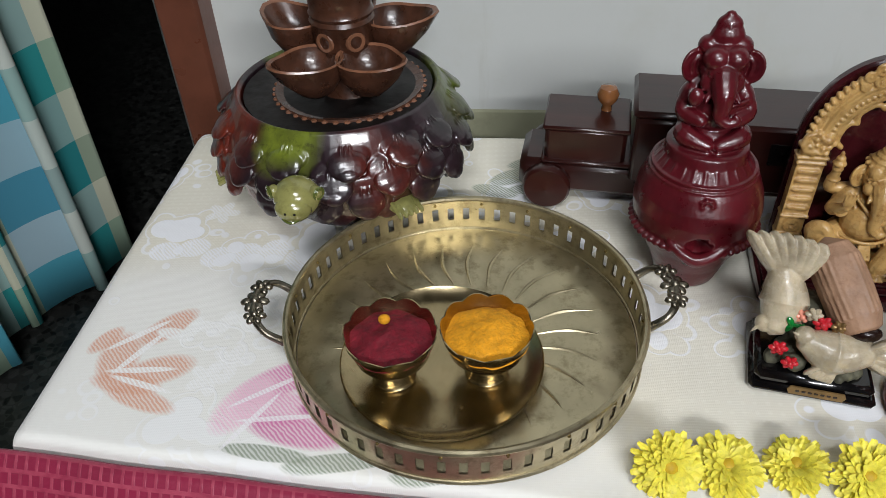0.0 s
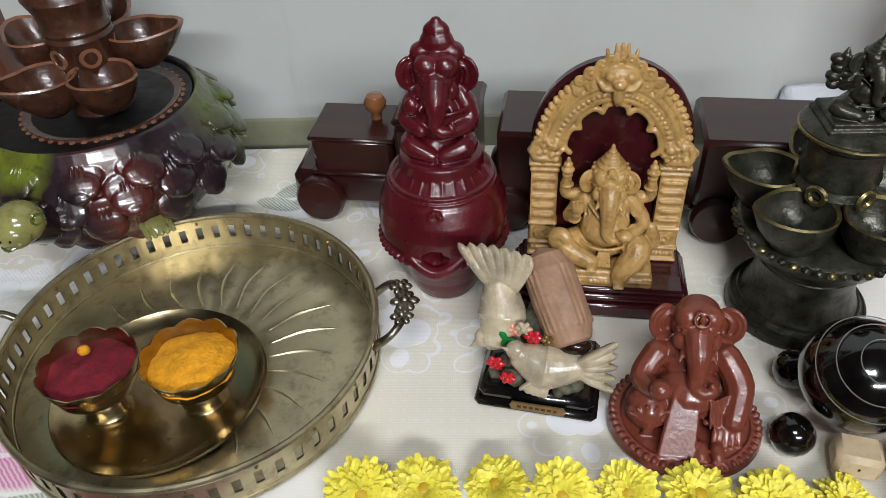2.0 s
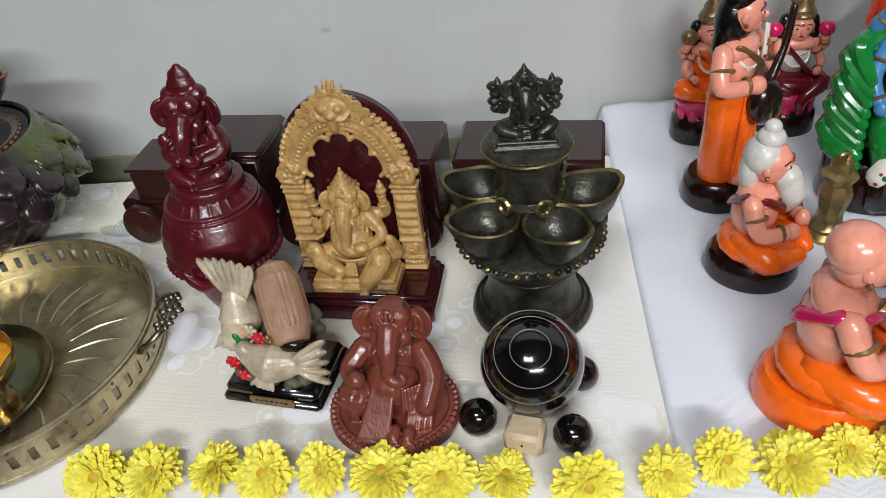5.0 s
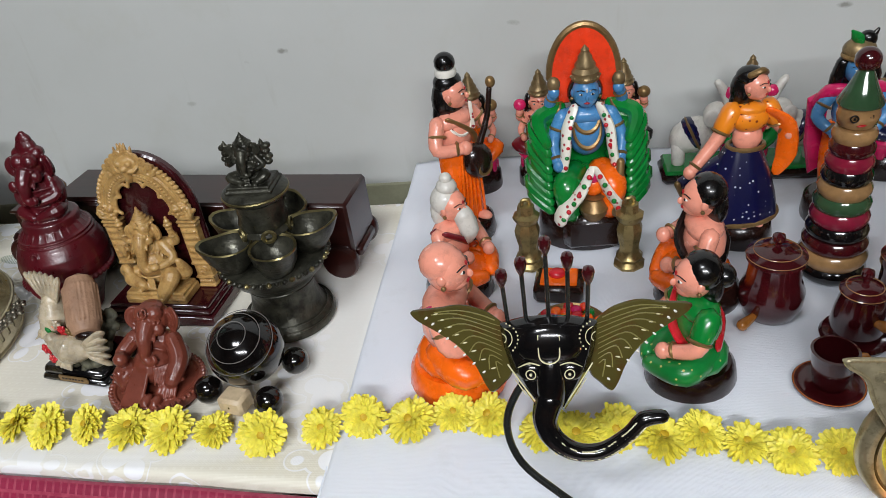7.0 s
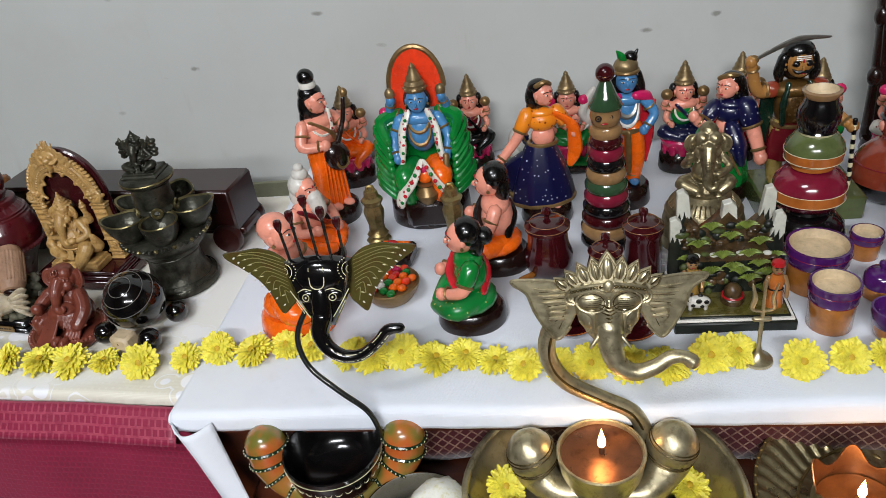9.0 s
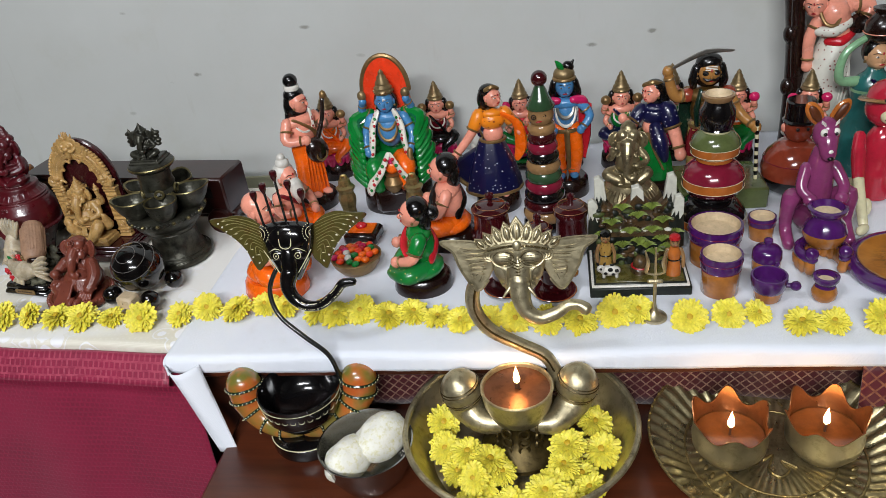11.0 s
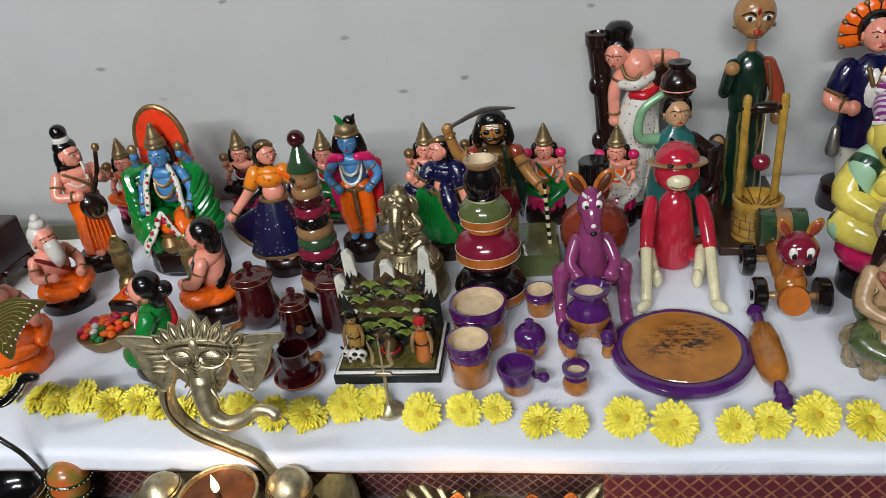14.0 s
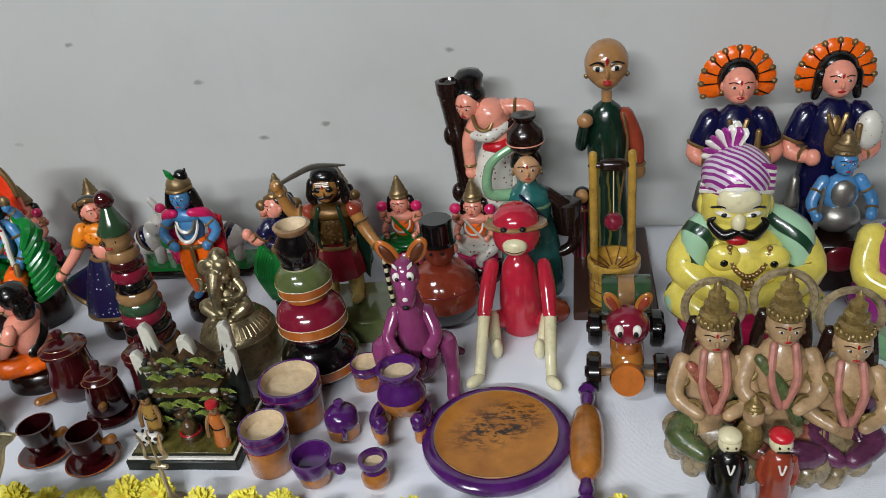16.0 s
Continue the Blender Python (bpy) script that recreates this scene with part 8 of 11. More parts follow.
def tall_lady():
    ob = thing("well_toy", (1.464, 0.721, T + 0.004), rz=-2, label="wooden lady doll at a bamboo well on a brown board", category="wooden toy")
    b = Build()
    box(b, (-0.2, 1.0, 0.6), (9.2, 19.6, 1.2), "plank_brown", bev=0.15)
    part("board", b, ob)
    b = Build()
    b.M = Matrix.Diagonal((1.0, 1.0, 1.045, 1.0))
    lathe(b, [(2.6, 1.2), (2.7, 1.8), (2.3, 8), (2.0, 12.6), (2.1, 13.4)], "bottle_stripe", n=32, c=(-0.6, 3.4, 0), sy=0.85)
    lathe(b, [(2.1, 13.2), (2.25, 15), (2.1, 18.0), (1.5, 19.6), (0.7, 20.2)], "bottle_green", n=28, c=(-0.7, 3.4, 0), sy=0.8)
    lathe(b, [(0.55, 19.8), (0.6, 21.4)], "tan_wood_face", n=14, c=(-0.7, 3.4, 0))
    tube(b, [(-2.7, 3.2, 18.6), (-3.6, 2.6, 15.6), (-3.1, 1.4, 18.6)], [0.85, 0.7, 0.6], "bottle_green")
    ball(b, (-3.1, 1.3, 18.8), (0.9, 0.8, 0.8), "tan_wood_face")
    tube(b, [(1.3, 3.2, 18.6), (2.4, 2.8, 16.0), (2.6, 2.2, 13.6)], [0.95, 0.95, 0.8], "toy_rust")
    ball(b, (2.7, 2.0, 12.6), (0.85, 0.8, 0.95), "tan_wood_face")
    ring(b, (2.65, 2.1, 13.5), 0.8, 0.12, "gold_paint")
    tube(b, [(1.0, 1.9, 19.2), (1.5, 1.6, 15.6), (0.6, 1.2, 9.0)], 0.14, "gold_paint", n=6)
    head(b, (-0.7, 3.3, 24.0), 2.45, "tan_wood_face")
    ball(b, (-0.7, 3.45, 24.2), (2.4, 2.35, 2.55), "tan_wood_face", n=22, k=14)
    for s in (-1, 1):
        ball(b, (-0.7 + s * 0.95, 1.12, 24.3), (0.62, 0.16, 0.3), "white_paint", (0, s * -8, s * 20), 10, 6)
        ball(b, (-0.7 + s * 0.95, 1.0, 24.3), (0.3, 0.12, 0.28), "eye_paint", n=8, k=5)
        tube(b, [(-0.7 + s * 0.35, 0.98, 24.6), (-0.7 + s * 1.0, 1.15, 24.95), (-0.7 + s * 1.75, 1.6, 24.6)], 0.09, "eye_paint", n=5, per=3)
    ball(b, (-0.7, 1.02, 22.7), (0.45, 0.12, 0.16), "lip_paint", n=8, k=5)
    ball(b, (-0.7, 0.98, 25.2), (0.16, 0.1, 0.22), "lip_paint", n=8, k=5)
    part("lady_figure", b, ob)
    b = Build()
    lathe(b, [(1.4, 1.2), (1.3, 6), (1.1, 7.5), (0.5, 8.2)], "red_stripe_skirt", n=18, c=(-3.6, 4.6, 0))
    ball(b, (-3.6, 4.5, 9.0), (1.1, 1.1, 1.2), "black_paint")
    ball(b, (-3.6, 3.9, 9.2), (0.8, 0.7, 0.95), "tan_wood_face")
    ring(b, (-3.6, 4.2, 7.6), 1.0, 0.12, "gold_paint")
    part("child_figure", b, ob)
    b = Build()
    lathe(b, [(2.7, 1.2), (2.7, 3.0), (2.75, 5.0), (2.9, 5.2), (2.9, 6.2), (2.5, 6.3), (2.4, 5.0), (0.02, 4.8)], "bamboo", c=(-0.3, -5.6, 0), n=36)
    for z in (1.9, 3.0, 4.1):
        ring(b, (-0.3, -5.6, z), 2.72, 0.06, "bamboo_line", n=36, k=5)
        for k in range(14):
            a = 2 * math.pi * (k + 0.5 * (int(z) % 2)) / 14
            tube(b, [(-0.3 + 2.72 * math.cos(a), -5.6 + 2.72 * math.sin(a), z), (-0.3 + 2.72 * math.cos(a), -5.6 + 2.72 * math.sin(a), z + 1.0)], 0.05, "bamboo_line", n=4)
    for k in range(10):
        a = 2 * math.pi * k / 10
        tube(b, [(-0.3 + 0.6 * math.cos(a), -5.6 + 0.6 * math.sin(a), 5.0), (-0.3 + 2.6 * math.cos(a), -5.6 + 2.6 * math.sin(a), 6.3)], 0.07, "bamboo_line", n=4)
    part("well", b, ob, "carved bamboo-coloured well tub")
    for s in (-1, 1):
        b = Build()
        tube(b, [(-0.4 + s * 2.0, -4.9, 4.6), (-0.4 + s * 2.0, -4.9, 18.2)], 0.46, "bamboo", n=14)
        part("post", b, ob)
    b = Build()
    tube(b, [(-2.6, -4.9, 17.0), (1.8, -4.9, 17.0)], 0.35, "dark_brown")
    tube(b, [(-1.2, -4.9, 17.0), (0.4, -4.9, 17.0)], 0.7, "dark_brown")
    part("axle", b, ob)
    b = Build()
    ball(b, (-0.3, -5.0, 10.4), (1.05, 1.05, 1.05), "toy_crimson")
    tube(b, [(-0.3, -5.0, 11.2), (-0.3, -4.9, 16.6)], 0.07, "toy_cream", n=5)
    part("bucket", b, ob, "round red bucket on a cord")


def umbrella_doll(x, y, coat, chest, rz):
    b = Build()
    b.M = Matrix.Scale(1.09, 4)
    lathe(b, [(3.6, 0), (3.7, 0.5), (3.4, 3.0), (0, 3.2)], "base_brown", n=28, sy=0.8)
    for s in (-1, 1):
        tube(b, [(s * 1.0, 0, 10.0), (s * 1.2, -0.2, 6.0), (s * 1.2, -0.4, 3.6)], [1.3, 1.1, 0.8], "white_dotted" if chest == "white_paint" else coat, n=12)
        ball(b, (s * 1.3, -1.2, 3.6), (0.7, 1.3, 0.5), "black_paint")
    lathe(b, [(2.9, 8.0), (2.7, 10.0), (2.4, 13.0), (2.5, 16.0), (1.6, 17.4), (0.9, 18.0)], coat, n=28, sy=0.75)
    ball(b, (0, -1.2, 14.4), (1.1, 0.9, 2.6), chest)
    for s in (-1, 1):
        tube(b, [(s * 0.8, -1.8, 17.0), (s * 0.25, -2.1, 15.2)], 0.25, "gold_paint", n=7)
        arm(b, [(s * 2.4, 0, 16.6), (s * 3.9, -0.6, 13.2), (s * 1.9, -2.3, 12.8)], 0.95, "skin_paint", "gold_paint", coat)
    tube(b, [(1.7, -2.8, 11.6), (1.8, -2.8, 16.2)], 0.3, "gold_paint")
    if chest != "white_paint":
        ball(b, (2.9, -2.0, 15.4), (1.3, 1.0, 2.0), "white_dotted")
    tube(b, [(-3.0, -1.2, 10.0), (-3.2, -1.6, 7.6)], [0.5, 0.8], "silver_paint")
    R = 3.5
    rim = [(R * (0.98 + 0.03 * math.cos(14 * 2 * math.pi * j / 84)) * math.cos(-0.45 + (math.pi + 0.9) * j / 41), R * 0.98 * math.sin(-0.45 + (math.pi + 0.9) * j / 41)) for j in range(42)]
    slab(b, rim, 0.6, "orange_paint", (0, 1.3, 20.1), bev=0.15)
    for k in range(10):
        a0 = -0.4 + (math.pi + 0.8) * k / 10
        a1 = -0.4 + (math.pi + 0.8) * (k + 1) / 10
        m = (a0 + a1) / 2
        ball(b, (R * 0.62 * math.cos(m), 1.0, 20.1 + R * 0.62 * math.sin(m)), (R * 0.44, 0.45, R * 0.33), "orange_paint", (0, -math.degrees(m), 0), 10, 7)
        tube(b, [(1.6 * math.cos(a0), 0.6, 20.1 + 1.6 * math.sin(a0)), (R * 0.9 * math.cos(a0), 0.45, 20.1 + R * 0.9 * math.sin(a0))], [0.05, 0.09], "dark_brown", n=6)
        ball(b, (R * 0.98 * math.cos(a1), 0.8, 20.1 + R * 0.98 * math.sin(a1)), (0.36, 0.36, 0.3), "gold_paint", (0, -math.degrees(a1), 0), 8, 6)
    ball(b, (0, 0.4, 20.6), (2.0, 1.4, 2.1), "black_paint")
    if chest != "white_paint":
        for s in (-1, 1):
            tube(b, [(s * 1.5, -0.2, 20.6), (s * 1.9, -0.2, 18.4)], [0.7, 0.4], "black_paint")
    head(b, (0, -0.4, 20.2), 1.85)
    b.done("umbrella_doll", (x, y, T + 0.004), rz=rz, label="clay doll in a navy coat before an orange ribbed umbrella", category="doll", group="umbrella dolls")


def laughing_man():
    b = Build()
    lathe(b, [(4.6, 0), (4.8, 0.5), (4.7, 3.0), (0, 3.2)], "black_paint", n=32, sy=0.8)
    ball(b, (0, -0.2, 5.4), (5.6, 4.2, 3.6), "magenta_paint")
    b.M = Matrix.Translation((0, 0, 3.3)) @ Matrix.Diagonal((0.82, 0.88, 0.88, 1.0))
    ball(b, (0, -0.4, 4.4), (5.6, 4.2, 2.6), "magenta_paint")
    for s in (-1, 1):
        tube(b, [(s * 3.0, 0, 6.4), (s * 6.2, -2.0, 6.2), (s * 3.0, -4.2, 5.2)], [2.5, 2.3, 1.7], "yellow_paint", n=18)
        ball(b, (s * 6.4, -1.8, 6.0), (2.1, 2.2, 2.2), "green_stripe")
        tube(b, [(s * 4.6, 0, 12.8), (s * 6.5, -1.2, 9.6), (s * 3.0, -4.4, 8.2)], [2.1, 1.9, 1.3], "yellow_paint", n=18)
        tube(b, [(s * 2.6, 0.3, 14.6), (s * 5.0, -0.6, 12.8), (s * 5.4, -1.4, 9.4)], [1.6, 2.0, 1.1], "green_stripe", n=14)
        ball(b, (s * 2.4, -2.8, 11.6), (1.9, 1.1, 1.5), "yellow_paint")
        ball(b, (s * 2.5, -3.85, 11.5), (0.42, 0.18, 0.4), "black_paint", n=10, k=6)
    tube(b, [(-3.0, -4.8, 8.3), (0, -5.2, 7.8), (3.0, -4.6, 8.6)], [1.3, 1.2, 1.3], "yellow_paint", n=14)
    ball(b, (0, 0, 9.8), (5.2, 3.8, 4.8), "yellow_paint", n=24, k=14)
    for k in range(18):
        a = math.pi * k / 17
        ball(b, (2.0 * math.cos(a), -3.3 - 0.5 * math.sin(a), 13.0 - 3.0 * math.sin(a)), 0.32, "gold_paint", n=6, k=5)
    for k in range(7):
        ball(b, (0.35 * (k % 3 - 1), -4.0, 9.4 - 0.25 * (k // 3)), 0.36, "gold_paint", n=6, k=5)
    ball(b, (-1.5, -0.8, 16.8), (3.6, 3.5, 3.7), "yellow_paint", n=24, k=16)
    ball(b, (-1.5, -2.0, 15.2), (2.9, 2.4, 2.3), "yellow_paint")
    ball(b, (-1.5, -3.6, 18.4), (2.2, 1.0, 1.5), "toy_cream")
    ball(b, (-1.5, -4.5, 16.4), (0.75, 0.7, 0.95), "toy_cream")
    ball(b, (-1.5, -4.55, 14.5), (1.1, 0.4, 0.5), "lip_paint")
    for s in (-1, 1):
        ball(b, (-1.5 + s * 1.45, -3.95, 17.1), (0.85, 0.4, 0.25), "white_paint", (0, s * -6, s * 18))
        ball(b, (-1.5 + s * 1.4, -4.25, 17.1), (0.34, 0.2, 0.22), "eye_paint", n=8, k=6)
        tube(b, [(-1.5 + s * 0.6, -4.2, 17.6), (-1.5 + s * 1.6, -4.1, 17.95), (-1.5 + s * 2.6, -3.3, 17.5)], 0.13, "eye_paint", n=6)
        tube(b, [(-1.5 + s * 0.2, -4.75, 15.6), (-1.5 + s * 1.5, -4.7, 15.2), (-1.5 + s * 2.7, -3.9, 16.1), (-1.5 + s * 2.3, -4.0, 16.7)], [0.45, 0.6, 0.4, 0.15], "black_paint", n=10)
        ball(b, (-1.5 + s * 3.4, -0.8, 16.6), (0.5, 0.9, 1.1), "yellow_paint")
    ball(b, (-1.5, -0.3, 19.6), (3.6, 3.6, 3.0), "turban_stripe", (6, 0, 0), 28, 16)
    for k in range(8):
        tube(b, [(-5.0 + 0.12 * k, -1.2, 18.3 + 0.3 * k), (-1.7, -4.0 + 0.25 * k, 19.6 + 0.28 * k), (1.9, -1.6, 18.4 + 0.35 * k)], [0.3, 0.4, 0.3], "purple_pearl" if k % 2 else "white_paint", n=7)
    for k in range(9):
        a = radians(60 + 15 * k)
        tube(b, [(-2.2, 0.2, 21.4), (-2.2 + 2.4 * math.cos(a), 0.2 - 0.3 * (k % 2), 21.4 + 2.6 * math.sin(a))], [0.3, 0.6], "purple_pearl" if k % 2 else "white_paint", n=8, flat=0.5)
    b.done("laughing_man_doll", (1.567, 0.557, T + 0.004), rz=-6, label="plump glazed doll with black moustache and purple striped turban", category="doll")


def plump_woman():
    b = Build()
    ball(b, (0, 0, 3.4), (5.0, 4.0, 3.2), "purple_pearl")
    ball(b, (0, 0, 8.4), (4.4, 3.6, 4.0), "purple_pearl")
    ball(b, (0.8, -1.2, 9.6), (3.2, 2.8, 3.0), "blue_paint")
    tube(b, [(-3.4, 0, 10.4), (-4.0, -2.4, 7.4), (-0.8, -3.8, 6.4)], [1.5, 1.3, 1.0], "yellow_paint", n=14)
    tube(b, [(3.4, 0, 10.4), (4.0, -2.4, 7.4), (1.4, -3.8, 6.4)], [1.5, 1.3, 1.0], "yellow_paint", n=14)
    lathe(b, [(3.6, 0), (3.9, 0.6), (3.2, 2.4)], "pearl_green", n=24, c=(0, -2.8, 0))
    ball(b, (0.2, 0.4, 15.2), (3.0, 2.8, 3.0), "black_paint")
    ball(b, (0, -0.5, 14.6), (2.7, 2.6, 2.8), "yellow_paint", n=20, k=12)
    head(b, (0, -0.6, 14.6), 2.7, "yellow_paint")
    b.done("plump_woman_doll", (1.735, 0.610, T + 0.004), rz=-10, label="plump glazed doll in purple and blue", category="doll")


def archer_doll():
    b = Build()
    box(b, (0, 0, 3.2), (7.2, 6.0, 6.4), "base_brown", bev=0.5)
    ball(b, (0, -3.0, 4.4), (1.8, 0.4, 1.6), "maroon_paint")
    ball(b, (0, 0, 8.2), (2.4, 2.0, 1.8), "silver_paint")
    ball(b, (0, 0, 11.0), (1.9, 1.4, 2.2), "blue_paint")
    ball(b, (0, -0.9, 11.2), (1.3, 0.8, 1.6), "silver_paint")
    for s in (-1, 1):
        arm(b, [(s * 1.8, 0, 12.4), (s * 3.0, -0.8, 10.4), (s * 2.7, -2.0, 9.2)], 0.7, "blue_paint")
    tube(b, [(-2.8, -2.2, 8.0), (-2.4, -2.2, 12.6)], [0.3, 0.16], "silver_paint", flat=0.4)
    head(b, (0, -0.2, 14.6), 1.4, "blue_paint")
    crown(b, (0, 0, 15.6), 1.3, 2.6, "antique_gold")
    b.done("archer_doll", (1.698, 0.705, T + 0.004), label="blue clay doll with silver armour on a dark block", category="doll")


def resin_trio():
    """Three gods seated in a row, in worn flesh, green, red and violet tints."""
    b = Build()
    b.M = Matrix.Scale(1.09, 4)
    R = "resin_marble"
    ball(b, (0, 0.4, 2.2), (7.2, 3.4, 2.8), R, n=26, k=12)
    rnd = random.Random(12)
    for k in range(34):
        a = 2 * math.pi * k / 34
        ball(b, (6.7 * math.cos(a), 3.3 * math.sin(a), 1.6 + 0.9 * math.sin(k * 2.1)), (rnd.uniform(0.7, 1.2), 0.9, rnd.uniform(0.9, 1.6)), R, (0, rnd.uniform(-30, 30), math.degrees(a)), 9, 6)
    for x, h, robe, sash in ((-4.5, 0.2, "resin_green", "resin_rose"), (0.1, 0.9, "resin_rose", "resin_green"), (4.6, -0.6, "resin_violet", "resin_gold")):
        # crossed legs in folded cloth
        for s in (-1, 1):
            tube(b, [(x + s * 0.8, 0.2, 3.6), (x + s * 2.2, -1.4, 3.4), (x + s * 0.5, -3.0, 2.9)], [1.2, 1.05, 0.65], robe, n=12)
            for k in range(4):
                tube(b, [(x + s * (0.9 + 0.35 * k), -1.2, 4.3 - 0.1 * k), (x + s * (1.2 + 0.3 * k), -2.4, 3.6 - 0.25 * k)], 0.12, robe, n=5)
        lathe(b, [(1.7, 3.4), (1.6, 5.0), (1.9, 7.6 + h), (2.1, 9.0 + h), (1.2, 10.2 + h), (0.6, 10.8 + h)], "resin_flesh", c=(x, -0.2, 0), n=20, sy=0.75)
        tube(b, [(x - 1.6, -1.3, 9.6 + h), (x, -1.8, 7.4 + h), (x + 1.4, -1.5, 5.2)], [0.4, 0.5, 0.5], sash, n=8)
        for s in (-1, 1):
            tube(b, [(x + s * 2.0, -0.2, 9.2 + h), (x + s * 2.6, -1.4, 7.0 + h), (x + s * 1.0, -2.6, 6.2 + h)], [0.75, 0.65, 0.45], "resin_flesh", n=10)
            ring(b, (x + s * 2.3, -0.8, 8.2 + h), 0.72, 0.15, "resin_gold", (50, s * 20, 0), 14, 5)
            ring(b, (x + s * 1.4, -2.2, 6.5 + h), 0.55, 0.14, "resin_gold", (70, s * 40, 0), 14, 5)
            tube(b, [(x + s * 1.3, 0.3, 12.4 + h), (x + s * 1.6, 0.2, 10.6 + h), (x + s * 1.9, 0.1, 9.0 + h)], [0.5, 0.5, 0.25], "dark_brown", n=8)
            ball(b, (x + s * 1.9, 0.6, 6.6 + h), (0.9, 1.1, 2.6), robe)
        for s in (-1, 1):
            tube(b, [(x + s * 0.7, -1.0, 10.6 + h), (x + s * 0.85, -1.9, 8.4 + h), (x + s * 0.2, -2.2, 6.2 + h)], 0.3, "resin_pink", n=8)
        for q in (1.0, 1.35):
            ring(b, (x, -0.9 - 0.25 * q, 10.0 + h - 0.75 * q), 0.75 * q, 0.13, "resin_gold", (62, 0, 0), 20, 5)
        ball(b, (x, -0.4, 12.0 + h), (1.3, 1.3, 1.55), "resin_flesh", n=16, k=10)
        head(b, (x, -0.5, 12.0 + h), 1.38, "resin_flesh")
        lathe(b, [(1.2, 12.7), (1.28, 12.95), (1.1, 13.15), (1.12, 13.6), (0.85, 13.8), (0.85, 14.4), (0.6, 14.6), (0.58, 15.2), (0.32, 15.4), (0.25, 15.9), (0, 16.2)], "resin_gold", c=(x, -0.3, h), n=18)
        for k in range(9):
            a = math.pi * (k + 0.5) / 9 + math.pi
            ball(b, (x + 1.2 * math.cos(a), -0.3 + 1.2 * math.sin(a), 13.1 + h), (0.2, 0.2, 0.35), "resin_gold", n=6, k=5)
        ring(b, (x, 0.7, 13.4 + h), 2.0, 0.3, R, (80, 0, 0), 24, 6)
    ball(b, (-2.0, -2.9, 4.8), (1.0, 0.85, 1.7), "resin_gold")
    ball(b, (-1.9, -3.1, 6.9), (0.75, 0.75, 0.85), "resin_flesh")
    crown(b, (-1.9, -3.0, 7.4), 0.65, 1.3, "resin_gold")
    ball(b, (1.2, -3.2, 3.4), (2.2, 0.9, 1.3), "resin_violet")
    b.done("god_trio_figurine", (1.566, 0.428, T + 0.004), rz=-3, label="marbled resin group of three seated gods in faded colours", category="figurine")


def peg_doll(x, y, body, cap, label):
    b = Build()
    lathe(b, [(1.25, 0), (1.3, 0.3), (1.1, 2.6), (1.15, 4.6), (0.8, 5.4), (0.45, 5.7)], body, n=22)
    ball(b, (0, 0, 6.5), (0.9, 0.9, 0.95), "toy_cream", n=14, k=10)
    ball(b, (0, 0.05, 7.1), (0.92, 0.92, 0.55), cap)
    for s in (-1, 1):
        tube(b, [(s * 1.1, 0, 4.8), (s * 1.35, -0.1, 3.4), (s * 1.1, -0.4, 2.6)], [0.32, 0.3, 0.25], body, n=8)
        ball(b, (s * 0.3, -0.82, 6.6), 0.11, "eye_paint", n=6, k=4)
    tube(b, [(-0.25, -1.05, 5.0), (0, -1.12, 4.2), (0.25, -1.05, 5.0)], 0.1, "white_paint", n=5)
    tube(b, [(-0.4, -0.85, 6.2), (0, -0.92, 6.25), (0.4, -0.85, 6.2)], 0.1, "eye_paint", n=5)
    b.done("peg_doll", (x, y, T + 0.004), label=label, category="doll", group="peg dolls")


musician()
vishnu()
seated(0.602, 0.574, 62, "orange_paint", "skin_paint", "grey_white_paint", "seated clay sage doll with white beard and orange cloth", beard=True, s=0.98, name="sage_doll")
seated(0.612, 0.446, 80, "orange_paint", "skin_paint", "skin_paint", "seated bald clay priest doll in orange cloth", sash="magenta_paint", bald=True, s=1.17, base="orange_paint", name="priest_doll")
seated(0.798, 0.444, -80, "green_dotted", "skin_paint", "black_paint", "seated clay woman doll in a green sari, black bun", sash="red_paint", bun=True, drape="green_paint", s=1.02, name="seated_woman_doll")
seated(0.820, 0.548, -88, "orange_paint", "skin_paint", "black_paint", "seated clay man doll in orange with long black hair", sash="black_paint", s=1.08, name="seated_man_doll")
gold_pillar(0.669, 0.610)
gold_pillar(0.766, 0.604)
offering()
dancer()
krishna()
leaning_woman()
warrior()
tree_woman()
pot_lady()
tall_lady()
umbrella_doll(1.597, 0.756, "navy_paint", "white_paint", -4)
umbrella_doll(1.697, 0.756, "navy_paint", "gold_paint", -4)
laughing_man()
plump_woman()
archer_doll()
resin_trio()
peg_doll(1.523, 0.378, "black_paint", "toy_cream", "small turned wooden doll in a black suit")
peg_doll(1.560, 0.378, "toy_rust", "red_paint", "small turned wooden doll in red")


# ---- lacquered wooden toys and small models ----
def turned(name, prof, mat, x, y, label, category, group="", rz=0.0, parts=(), z=0.004):
    ob = thing(name, (x, y, T + z), rz=rz, label=label, category=category, group=group)
    b = Build()
    lathe(b, prof, mat, n=36)
    part("body", b, ob)
    for nm, fn in parts:
        b = Build()
        fn(b)
        part(nm, b, ob)
    return ob


